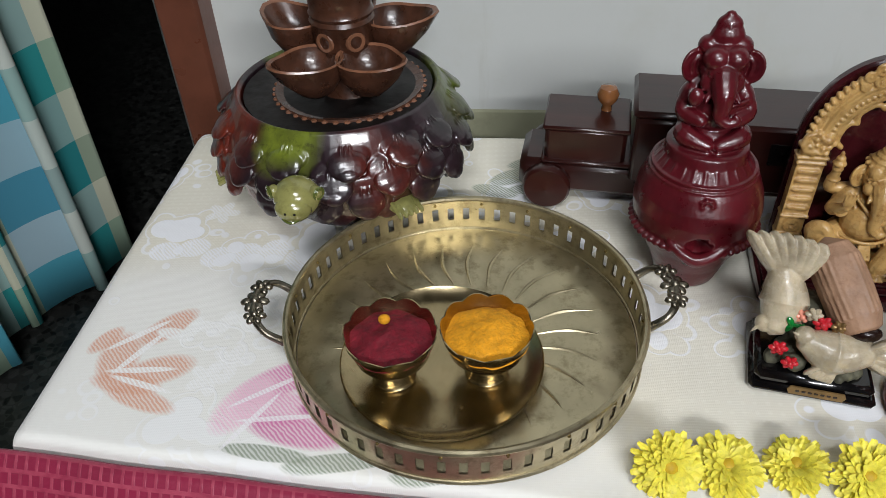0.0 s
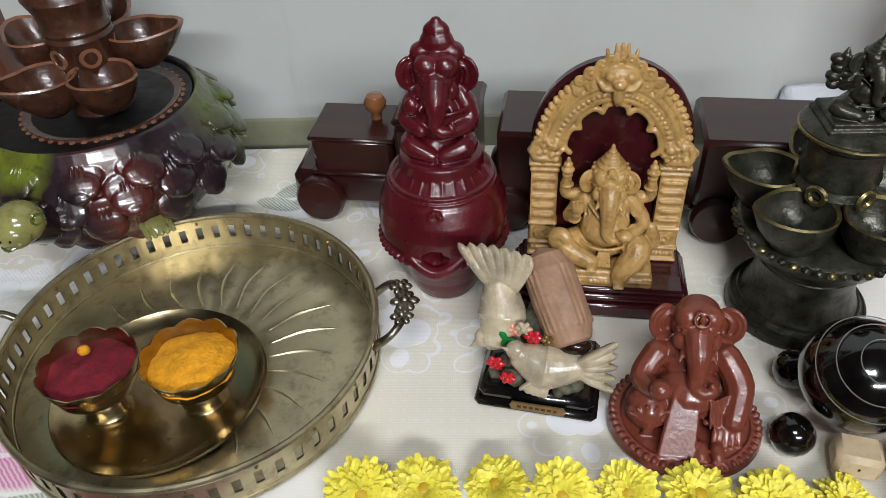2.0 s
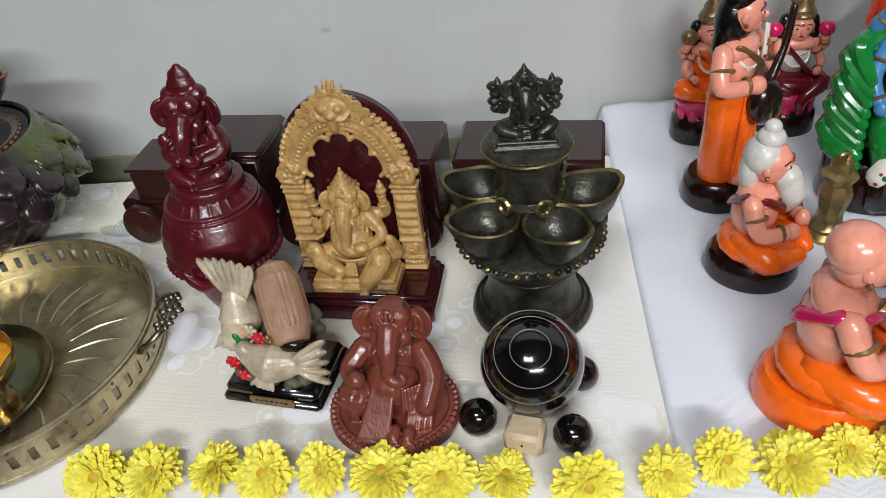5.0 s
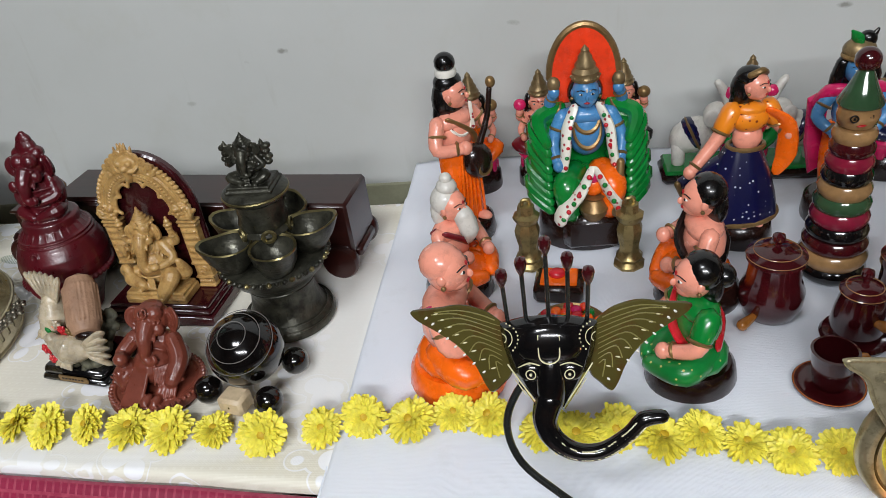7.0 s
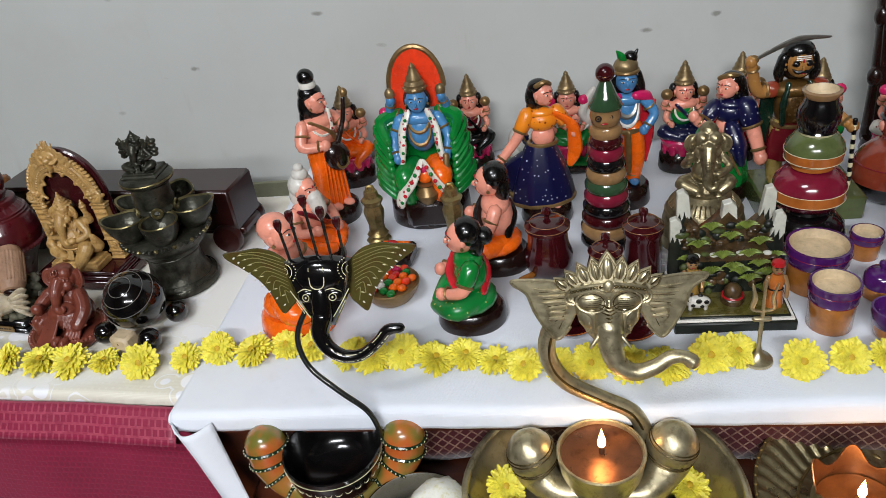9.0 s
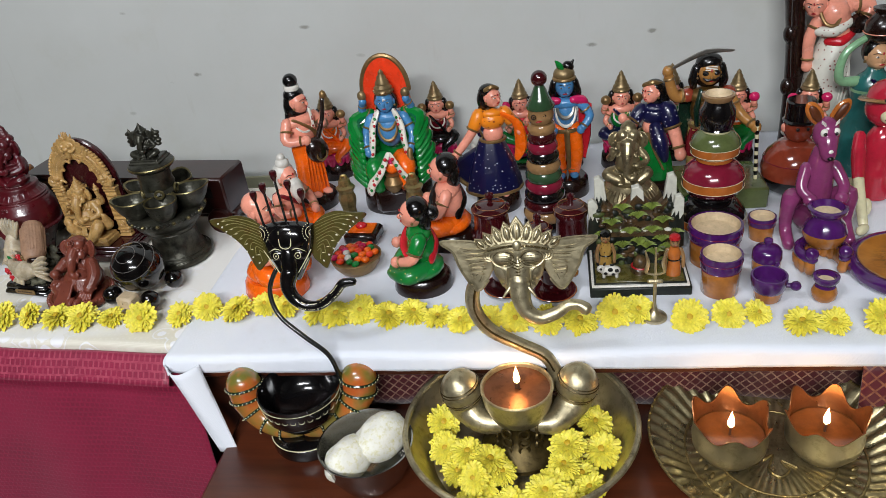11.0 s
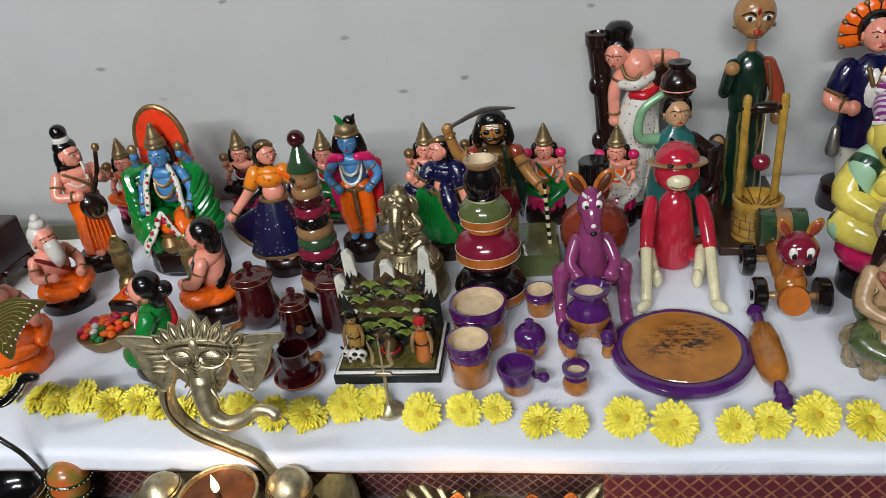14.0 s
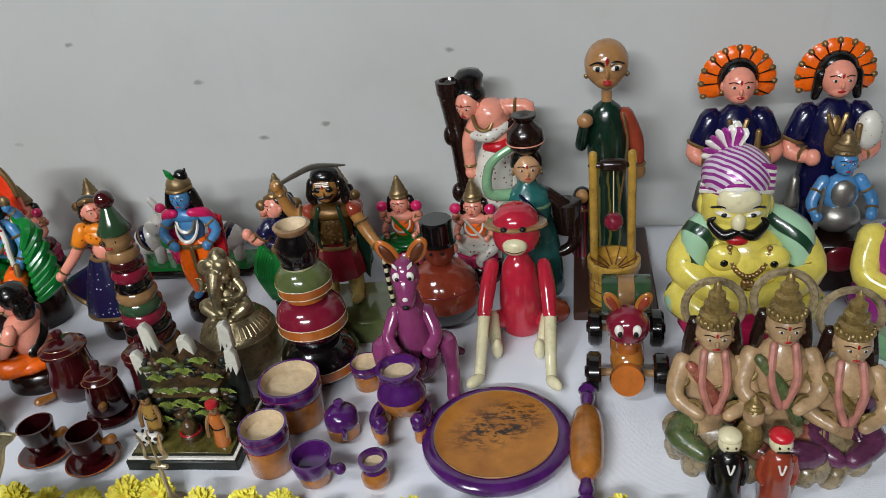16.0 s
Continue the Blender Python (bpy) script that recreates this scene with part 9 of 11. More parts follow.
def ring_stacker():
    ob = thing("ring_stacker", (0.943, 0.582, T + 0.004), rz=10, label="wooden ring stacking toy with a clown head in a green hat", category="stacking toy")
    z = 0.0
    for r, h, m in ((2.95, 1.45, "toy_black"), (2.9, 1.6, "toy_tan"), (2.75, 1.5, "toy_maroon"), (2.6, 1.5, "toy_black"), (2.45, 1.5, "toy_crimson"), (2.35, 1.5, "toy_green"), (2.2, 1.45, "toy_tan"), (2.05, 1.45, "toy_black"), (1.95, 1.4, "toy_crimson"), (1.8, 1.35, "toy_maroon"), (1.75, 1.3, "toy_tan")):
        b = Build()
        lathe(b, [(r * 0.55, z), (r * 0.88, z + 0.05), (r, z + h * 0.35), (r, z + h * 0.65), (r * 0.88, z + h * 0.95), (r * 0.55, z + h)], m, n=30)
        part("ring", b, ob)
        z += h * 0.90
    b = Build()
    lathe(b, [(1.0, z), (1.5, z + 0.4), (1.65, z + 1.2), (1.5, z + 2.0), (1.0, z + 2.3)], "toy_tan", n=24)
    for s in (-1, 1):
        ring(b, (s * 0.6 - 0.5, -1.45, z + 1.4), 0.28, 0.07, "eye_paint", (85, 0, -18), 12, 4)
        ball(b, (s * 0.6 - 0.5, -1.5, z + 1.4), 0.13, "eye_paint", n=6, k=4)
    ball(b, (-0.5, -1.6, z + 0.8), (0.4, 0.12, 0.1), "lip_paint", n=8, k=5)
    part("head", b, ob, "tan wooden clown head")
    b = Build()
    lathe(b, [(1.75, z + 2.1), (1.8, z + 2.3), (1.2, z + 3.4), (0.7, z + 4.6), (0.5, z + 5.0)], "toy_green", n=24)
    part("hat", b, ob, "conical green hat")
    b = Build()
    ball(b, (0, 0, z + 5.7), 1.0, "toy_maroon", n=18, k=12)
    part("knob", b, ob, "round maroon knob")


def pot_stack():
    ob = thing("pot_stack", (1.146, 0.554, T + 0.004), label="stack of lacquered wooden toy pots in banded colours", category="stacking toy")
    for z0, bands in ((0.0, ((2.6, 0, "toy_black"), (3.9, 0.9), (4.1, 1.3, "toy_orange"), (4.12, 2.4, "toy_black"), (3.9, 3.2), (3.0, 4.2), (2.4, 4.6))),
                      (4.5, ((2.2, 0, "toy_black"), (2.5, 0.4), (2.2, 0.8, "toy_crimson"), (3.2, 1.2), (3.6, 1.9, "toy_orange"), (3.6, 3.0, "toy_crimson"), (3.35, 3.9), (2.6, 4.7), (1.9, 5.0))),
                      (9.4, ((1.7, 0, "toy_orange"), (2.1, 0.3), (2.0, 0.7, "toy_olive"), (2.75, 1.2, "toy_orange"), (2.85, 2.2, "toy_olive"), (2.7, 2.9), (2.0, 3.8), (1.6, 4.0))),
                      (13.3, ((1.7, 0, "toy_cream"), (1.85, 0.3, "toy_black"), (1.75, 0.5), (2.05, 1.4), (2.0, 2.6), (1.6, 3.3), (1.5, 3.7, "toy_tan"), (1.8, 4.1), (1.85, 4.4), (1.5, 4.5, "toy_wood"), (1.3, 3.9), (0.02, 3.2)))):
        b = Build()
        lathe(b, [(p[0], z0 + p[1], *p[2:]) for p in bands], "toy_black", n=40)
        for p in bands[2:-2]:
            if len(p) > 2 and p[0] > 1.6:
                ring(b, (0, 0, z0 + p[1]), p[0] + 0.01, 0.035, "toy_cream", n=40, k=4)
        part("pot", b, ob)


def brass_bell():
    ob = thing("brass_bell", (1.048, 0.580, T + 0.004), rz=-8, label="aged brass bell with a seated elephant-headed figure as handle", category="bell")
    b = Build()
    lathe(b, [(4.7, 0), (4.75, 0.3), (4.5, 1.2), (4.4, 2.6), (4.0, 4.2), (3.2, 5.3), (2.4, 5.8), (2.2, 6.0), (2.3, 6.3), (1.8, 6.5), (0, 6.5)], "statue_brass", n=48)
    for z, r in ((1.3, 4.5), (3.9, 4.1), (4.6, 3.75)):
        ring(b, (0, 0, z), r, 0.09, "statue_brass", n=48, k=5)
    part("bell_body", b, ob)
    b = Build()
    for k in range(40):
        a = 2 * math.pi * k / 40
        tube(b, [(3.75 * math.cos(a), 3.75 * math.sin(a), 4.6), (2.9 * math.cos(a), 2.9 * math.sin(a), 5.55)], 0.1, "statue_brass", n=5)
    part("fluting", b, ob)
    b = Build()
    elephant_god(b, "statue_brass", 0.84, (0, 0, 6.2), ear=0.8, crown=False, four=False, head=1.25)
    lathe(b, [(0.95, 12.9), (1.0, 13.2), (0.8, 13.6), (0.35, 14.0), (0, 14.1)], "statue_brass", n=18)
    fuse(part("handle", b, ob, "seated elephant-headed brass figure"), 0.0008, 1)


def mountain_scene():
    ob = thing("hill_scene", (1.048, 0.452, T + 0.004), rz=0, label="painted wooden model of snowy hills, trees and small figures", category="model")
    b = Build()
    box(b, (0, 0, 0.6), (11.0, 9.0, 1.2), "scene_dark", bev=0.12)
    box(b, (0, 0, 1.3), (10.6, 8.6, 0.24), "white_paint", bev=0.06)
    box(b, (0, 0, 1.46), (10.0, 8.0, 0.2), "scene_dark", bev=0.05)
    box(b, (0, 0, 1.6), (9.6, 7.6, 0.2), "hill_floor", bev=0.05)
    part("base", b, ob)
    b = Build()
    rnd = random.Random(9)
    # stepped rock with a ledge, rough faces and low growth
    slab(b, [(-4.6, 1.6), (4.6, 1.6), (4.5, 6.4), (3.4, 8.6), (2.2, 7.4), (1.2, 8.4), (0, 9.6), (-1.2, 8.2), (-2.4, 7.2), (-3.6, 8.8), (-4.5, 6.6)], 1.9, "hill_brown", (0, 2.6, 0))
    slab(b, [(-4.3, 1.6), (4.3, 1.6), (4.2, 5.4), (3.0, 6.2), (-3.0, 6.1), (-4.2, 5.5)], 2.2, "scene_dark", (0, 0.9, 0))
    slab(b, [(-3.6, 5.7), (3.6, 5.7), (3.4, 6.4), (-3.4, 6.4)], 3.0, "hill_brown", (0, 0.7, 0))
    for k in range(110):
        x, y = rnd.uniform(-4.3, 4.3), rnd.choice([-0.2, 1.5])
        z = rnd.uniform(1.8, 5.6) if y < 0 else rnd.uniform(5.8, 8.2)
        ball(b, (x, y + rnd.uniform(-0.15, 0.15), z), (rnd.uniform(0.3, 0.75), rnd.uniform(0.2, 0.45), rnd.uniform(0.25, 0.6)), rnd.choice(["scene_dark", "hill_brown", "scene_dark", "scene_green", "hill_brown"]), n=7, k=5)
    for k in range(9):
        ball(b, (-3.2 + 0.8 * k, -0.7 + 0.15 * (k % 2), 6.4), (0.42, 0.36, 0.2), ["snow_paint", "scene_green", "snow_paint"][k % 3], n=8, k=5)
    part("hillside", b, ob, "dark brown and green hillside with a ledge")
    for x, y, h, w in ((-4.1, 1.6, 9.4, 1.0), (-3.3, 3.0, 11.6, 1.05), (0.1, 2.2, 10.6, 1.25), (3.2, 3.0, 11.6, 1.05), (3.9, 1.6, 9.6, 1.0)):
        b = Build()
        b.M = Matrix.Translation((x, y, 0)) @ Matrix.Rotation(radians(1.2 * x), 4, "Y")
        lathe(b, [(w * 1.2, 3.0), (w * 0.9, h * 0.6), (w * 0.62, h * 0.8)], "scene_dark", n=7, sy=0.55)
        slab(b, [(-w * 0.66, h * 0.72), (-w * 0.4, h * 0.8), (-w * 0.2, h * 0.70), (w * 0.1, h * 0.8), (w * 0.3, h * 0.68), (w * 0.66, h * 0.76), (w * 0.5, h * 0.95), (w * 0.1, h), (-w * 0.5, h * 0.98)], w * 0.75, "snow_paint", bev=0.08)
        part("peak", b, ob, "snow-capped painted peak")
    for x, y, z in ((0.1, 0.7, 7.6), (0.1, -0.9, 5.2), (2.8, 0.7, 6.9), (-2.8, 0.7, 6.8), (3.4, -0.5, 4.2), (3.2, -0.5, 2.4), (-1.7, -0.6, 4.6), (1.8, -0.6, 3.6), (-0.9, -1.0, 6.6), (1.5, -0.9, 6.6), (-3.8, 0.1, 5.6), (4.0, 0.1, 5.6), (1.6, 1.2, 8.4), (-1.6, 1.2, 8.4), (-2.6, -0.7, 3.0), (0.9, -0.8, 4.6), (2.6, -0.5, 5.2)):
        b = Build()
        for k in range(9):
            a = radians(-72 + 18 * k)
            tube(b, [(x, y, z - 0.4), (x + 0.6 * math.sin(a), y - 0.2, z + 0.5 * math.cos(a)), (x + 1.15 * math.sin(a), y - 0.35, z + 0.75 * math.cos(a) - 0.1)], [0.1, 0.09, 0.04], "scene_leaf", n=5, per=3)
        part("shrub", b, ob)
    for x, y, body, top, h in ((-3.6, -1.2, "tan_dotted", "black_paint", 1.0), (3.7, -2.6, "toy_orange", "lip_paint", 1.0)):
        b = Build()
        b.M = Matrix.Translation((x, y, 1.7)) @ Matrix.Scale(0.92, 4)
        lathe(b, [(0.85, 0), (0.9, 0.4), (0.72, 1.8), (0.66, 2.3), (0.85, 3.2), (0.5, 3.9)], body, n=16, sy=0.75)
        ring(b, (0, 0, 2.2), 0.7, 0.1, "black_paint", n=16, k=5, sy=0.75)
        ball(b, (0, -0.05, 4.6), (0.62, 0.56, 0.76), "toy_tan", n=12, k=8)
        ball(b, (0, 0.18, 4.8), (0.68, 0.56, 0.72), "black_paint", n=12, k=8)
        lathe(b, [(0.68, 5.0), (0.6, 5.4), (0.3, 5.6), (0, 5.65)], top, n=14)
        for q in (-1, 1):
            tube(b, [(q * 0.75, 0, 3.5), (q * 1.05, -0.2, 2.5), (q * 1.0, -0.5, 1.4)], [0.28, 0.24, 0.2], "toy_tan", n=7)
            ball(b, (q * 0.22, -0.56, 4.7), (0.12, 0.06, 0.08), "eye_paint", n=6, k=4)
            tube(b, [(q * 0.08, -0.58, 4.9), (q * 0.38, -0.52, 4.9)], 0.04, "eye_paint", n=4)
        ball(b, (0, -0.58, 4.3), (0.14, 0.06, 0.07), "lip_paint", n=6, k=4)
        part("figure", b, ob, "painted standing figure")
    b = Build()
    lathe(b, [(1.1, 1.7), (1.1, 2.2), (0.8, 2.5), (0.8, 3.1), (0.4, 3.6), (0, 3.7)], "hill_brown", c=(0.2, -1.6, 0), n=16)
    ring(b, (0.2, -1.6, 2.4), 0.95, 0.12, "lip_paint", n=18, k=5)
    part("altar", b, ob, "small brown altar stone")
    b = Build()
    ball(b, (-3.2, -2.8, 2.6), (1.2, 0.6, 0.65), "grey_white_paint")
    ball(b, (-4.2, -2.9, 2.9), (0.5, 0.4, 0.45), "grey_white_paint")
    for dx in (-0.7, 0.7):
        tube(b, [(-3.2 + dx, -2.9, 2.3), (-3.2 + dx, -2.9, 1.8)], 0.2, "grey_white_paint", n=6)
    for x, y, z, r in ((-2.5, -3.25, 2.8, 0.26), (-3.2, -3.3, 2.95, 0.3), (-3.7, -3.3, 2.5, 0.22), (-2.9, -3.36, 2.4, 0.2), (-4.25, -3.26, 3.05, 0.16), (-3.0, -2.8, 3.25, 0.24)):
        ball(b, (x, y, z), (r, 0.14, r * 0.85), "eye_paint", n=9, k=6)
    for q in (-1, 1):
        ball(b, (-4.2 + q * 0.35, -2.8, 3.4), (0.14, 0.1, 0.3), "eye_paint", (0, q * 30, 0), 8, 5)
    part("cow", b, ob)
    st = thing("trident_stand", (1.058, 0.366, T + 0.006), label="small brass trident standing on a round foot", category="trident")
    b = Build()
    lathe(b, [(1.35, 0), (1.3, 0.25), (0.7, 0.5), (0.3, 1.2), (0.18, 1.8), (0.18, 5.2)], "brass", n=20)
    tube(b, [(-0.6, 0, 4.6), (0.6, 0, 4.6)], 0.24, "brass", n=8)
    tube(b, [(0, 0, 5.0), (0, 0, 8.6)], [0.2, 0.1], "brass", n=8, flat=0.6)
    for s in (-1, 1):
        tube(b, [(0, 0, 5.4), (s * 0.9, 0, 5.7), (s * 0.75, 0, 6.9), (s * 1.05, 0, 8.3)], [0.2, 0.22, 0.24, 0.08], "brass", n=8, flat=0.6)
    part("trident", b, st)


def kitchen_set():
    M = "toy_maroon"

    def knob(z, r=0.55):
        return lambda b: lathe(b, [(0.3, z), (0.25, z + 0.3), (r, z + 0.7), (r * 0.9, z + 1.1), (0, z + 1.4)], M, n=18)

    def lid(z, r):
        return lambda b: (lathe(b, [(r, z), (r * 1.05, z + 0.2), (r * 0.8, z + 0.6), (r * 0.4, z + 0.9), (0, z + 1.0)], M, n=30), ring(b, (0, 0, z + 0.15), r * 1.04, 0.05, "toy_tan", n=30, k=4), ring(b, (0, 0, z + 0.6), r * 0.8, 0.04, "toy_tan", n=30, k=4))
    turned("toy_jar", [(1.9, 0), (2.2, 0.2), (2.6, 1.4), (2.65, 2.6), (2.2, 3.8), (2.1, 5.4), (2.4, 5.7), (2.3, 5.9)], M, 0.877, 0.524, "maroon lacquered wooden toy jar with a knobbed lid", "toy jar", "maroon kitchen set",
           parts=(("lid", lid(5.9, 2.3)), ("knob", knob(6.8)), ("handle", lambda b: tube(b, [(-1.8, -1.8, 0.9), (-2.9, -2.9, 0.9)], [0.35, 0.5], "toy_amber"))))
    turned("toy_coffee_pot", [(2.6, 0), (2.7, 0.3), (2.5, 0.6), (1.9, 0.7), (2.1, 1.2), (1.9, 3.0), (1.6, 4.4), (1.75, 4.6)], M, 0.935, 0.488, "maroon lacquered wooden toy coffee pot on a saucer", "toy pot", "maroon kitchen set",
           parts=(("lid", lid(4.6, 1.7)), ("knob", knob(5.5, 0.5)), ("handle", lambda b: tube(b, [(0.6, -1.6, 2.7), (1.1, -2.4, 2.9)], [0.3, 0.5], "toy_amber"))))
    turned("toy_jar", [(1.7, 0), (1.9, 0.2), (2.0, 1.0), (1.85, 4.6), (1.95, 5.2), (2.1, 5.5), (2.0, 6.0)], M, 0.975, 0.512, "tall maroon lacquered wooden toy jar with lid", "toy jar", "maroon kitchen set", parts=(("lid", lid(6.0, 2.0)), ("knob", knob(6.8, 0.5))))
    for x, y in ((0.897, 0.428), (0.953, 0.418)):
        turned("toy_cup", [(0.9, 0.5), (1.2, 0.8), (1.35, 1.6), (1.6, 3.2), (1.7, 3.9), (1.5, 3.95), (1.4, 3.2), (1.0, 1.6), (0.02, 1.4)], M, x, y, "maroon lacquered wooden toy cup standing on its saucer", "toy cup", "maroon kitchen set",
               parts=(("handle", lambda b: tube(b, [(1.4, 0.2, 2.4), (2.3, 0.4, 2.6)], [0.25, 0.55], "toy_amber")),))
        b = Build()
        lathe(b, [(1.5, 0), (1.8, 0.15), (2.5, 0.5), (2.6, 0.7), (2.4, 0.75), (1.6, 0.45), (0.02, 0.42)], M, n=36)
        ring(b, (0, 0, 0.72), 2.5, 0.05, "toy_orange", n=36, k=4)
        b.done("toy_saucer", (x, y, T + 0.0035), label="maroon lacquered wooden toy saucer", category="toy saucer", group="maroon kitchen set")
    A, U = "toy_amber", "toy_purple"

    def cup(x, y, r, h, label):
        turned("toy_tumbler", [(r * 0.86, 0, A), (r * 0.92, 0.15, A), (r * 0.95, h * 0.62, U), (r, h * 0.66, U), (r * 1.04, h * 0.9, U), (r * 1.02, h, U), (r * 0.92, h, "toy_wood"), (r * 0.85, h * 0.8, "toy_wood"), (0.02, h * 0.76, "toy_wood")], A, x, y, label, "toy tumbler", "purple kitchen set",
               parts=(("band", lambda b: (ring(b, (0, 0, h * 0.64), r * 0.98, 0.05, "toy_crimson", n=32, k=4), ring(b, (0, 0, h * 0.86), r * 1.04, 0.04, "toy_crimson", n=32, k=4))),))
    cup(1.133, 0.416, 2.15, 4.9, "purple and amber lacquered wooden toy tumbler")
    cup(1.138, 0.481, 2.95, 4.9, "wide purple and amber lacquered wooden toy tub")
    cup(1.201, 0.529, 1.55, 3.0, "small purple and amber lacquered wooden toy cup")
    turned("toy_teapot", [(1.3, 0, A), (1.55, 0.2, A), (1.6, 1.4, U), (1.65, 1.6, U), (1.55, 2.5, U), (1.2, 2.9, U), (0.7, 3.1, U), (0.3, 3.2, U), (0.5, 3.6, U), (0.45, 3.9, U), (0, 4.1, U)], A, 1.191, 0.458, "purple and amber lacquered wooden toy teapot", "toy teapot", "purple kitchen set",
           parts=(("spout", lambda b: tube(b, [(0.5, -1.5, 0.8), (0.7, -2.0, 1.9)], [0.35, 0.22], U)),))
    turned("toy_ladle_bowl", [(1.1, 0, A), (1.4, 0.3, A), (1.5, 1.3, U), (1.7, 1.6, U), (1.9, 2.8, U), (1.85, 3.1, U), (1.65, 3.1, U), (1.3, 1.9, U), (0.02, 1.6, U)], A, 1.179, 0.398, "purple lacquered wooden toy pan with a knob", "toy pan", "purple kitchen set",
           parts=(("handle", lambda b: (tube(b, [(1.6, -0.3, 1.9), (2.3, -0.4, 1.9)], 0.28, U), ball(b, (2.6, -0.5, 1.9), 0.55, U))),))
    turned("toy_pot", [(0.9, 0, A), (1.25, 0.4, A), (1.3, 1.1, A), (1.05, 1.7, U), (0.95, 2.0, U), (1.3, 2.5, U), (1.3, 2.9, U), (1.0, 2.95, U), (0.85, 2.4, "toy_wood"), (0.02, 2.2, "toy_wood")], A, 1.235, 0.396, "small purple and amber lacquered wooden toy pot", "toy pot", "purple kitchen set")
    st = thing("toy_stove", (1.249, 0.458, T + 0.004), rz=5, label="purple and amber lacquered wooden toy stove with an open front", category="toy stove", group="purple kitchen set")
    b = Build()
    for a0 in range(-40, 221, 20):
        a = radians(a0)
        tube(b, [(2.3 * math.cos(a), 2.3 * math.sin(a), 0.6), (2.45 * math.cos(a), 2.45 * math.sin(a), 1.7)], 0.6, A, n=8)
    part("wall", b, st)
    b = Build()
    tube(b, [(2.4 * math.cos(radians(a)), 2.4 * math.sin(radians(a)), 2.2) for a in range(-45, 226, 15)], 0.62, U, n=10, per=2)
    for a in (-42, 90, 222):
        ball(b, (2.4 * math.cos(radians(a)), 2.4 * math.sin(radians(a)), 2.8), 0.75, U)
    part("rim", b, st, "purple lacquered rim with three knobs")
    turned("toy_pot", [(1.0, 2.4, A), (2.0, 3.0, A), (2.3, 4.0, A), (2.3, 4.4, U), (1.9, 5.4, U), (1.5, 5.9, U), (1.5, 6.3, U), (2.0, 6.8, U), (2.05, 7.2, U), (1.7, 7.3, U), (1.4, 6.6, "toy_wood"), (0.02, 6.2, "toy_wood")], A, 1.251, 0.466, "purple and amber lacquered wooden toy pot on the stove", "toy pot", "purple kitchen set", z=0.004 + 0.0)
    ob = thing("rolling_board", (1.338, 0.440, T + 0.004), label="round wooden toy rolling board with a purple rim and scorched face", category="rolling board", group="purple kitchen set")
    b = Build()
    lathe(b, [(5.6, 0), (6.3, 0.3), (6.75, 0.9), (6.7, 1.4), (6.3, 1.75), (5.75, 1.8), (5.6, 1.72), (0.02, 1.7)], U, n=72)
    part("rim", b, ob, "purple lacquered rim")
    b = Build()
    lathe(b, [(5.6, 0), (5.55, 0.08), (0.02, 0.1)], "board_face", n=64)
    part("face", b, ob, "amber face with dark scorch marks").location = (0, 0, 0.0178)
    b = Build()
    ring(b, (0, 0, 1.84), 5.55, 0.07, "toy_tan", n=64, k=5)
    part("line", b, ob)
    ob = thing("rolling_pin", (1.418, 0.432, T + 0.0175), rz=87, label="amber lacquered wooden toy rolling pin with purple handles", category="rolling pin", group="purple kitchen set")
    b = Build()
    lathe(b, [(0.7, -4.2), (1.25, -3.4), (1.5, -1.3), (1.5, 1.3), (1.25, 3.4), (0.7, 4.2)], A, rot=(0, 90, 0), n=28)
    part("roller", b, ob)
    for s in (-1, 1):
        b = Build()
        lathe(b, [(0.7, 4.1, A), (0.5, 4.6, U), (0.6, 5.2, U), (0.7, 5.8, U), (0.5, 6.3, U), (0.85, 6.8, U), (0.7, 7.3, U), (0, 7.5, U)], U, rot=(0, 90 * s, 0), n=20)
        part("handle", b, ob)


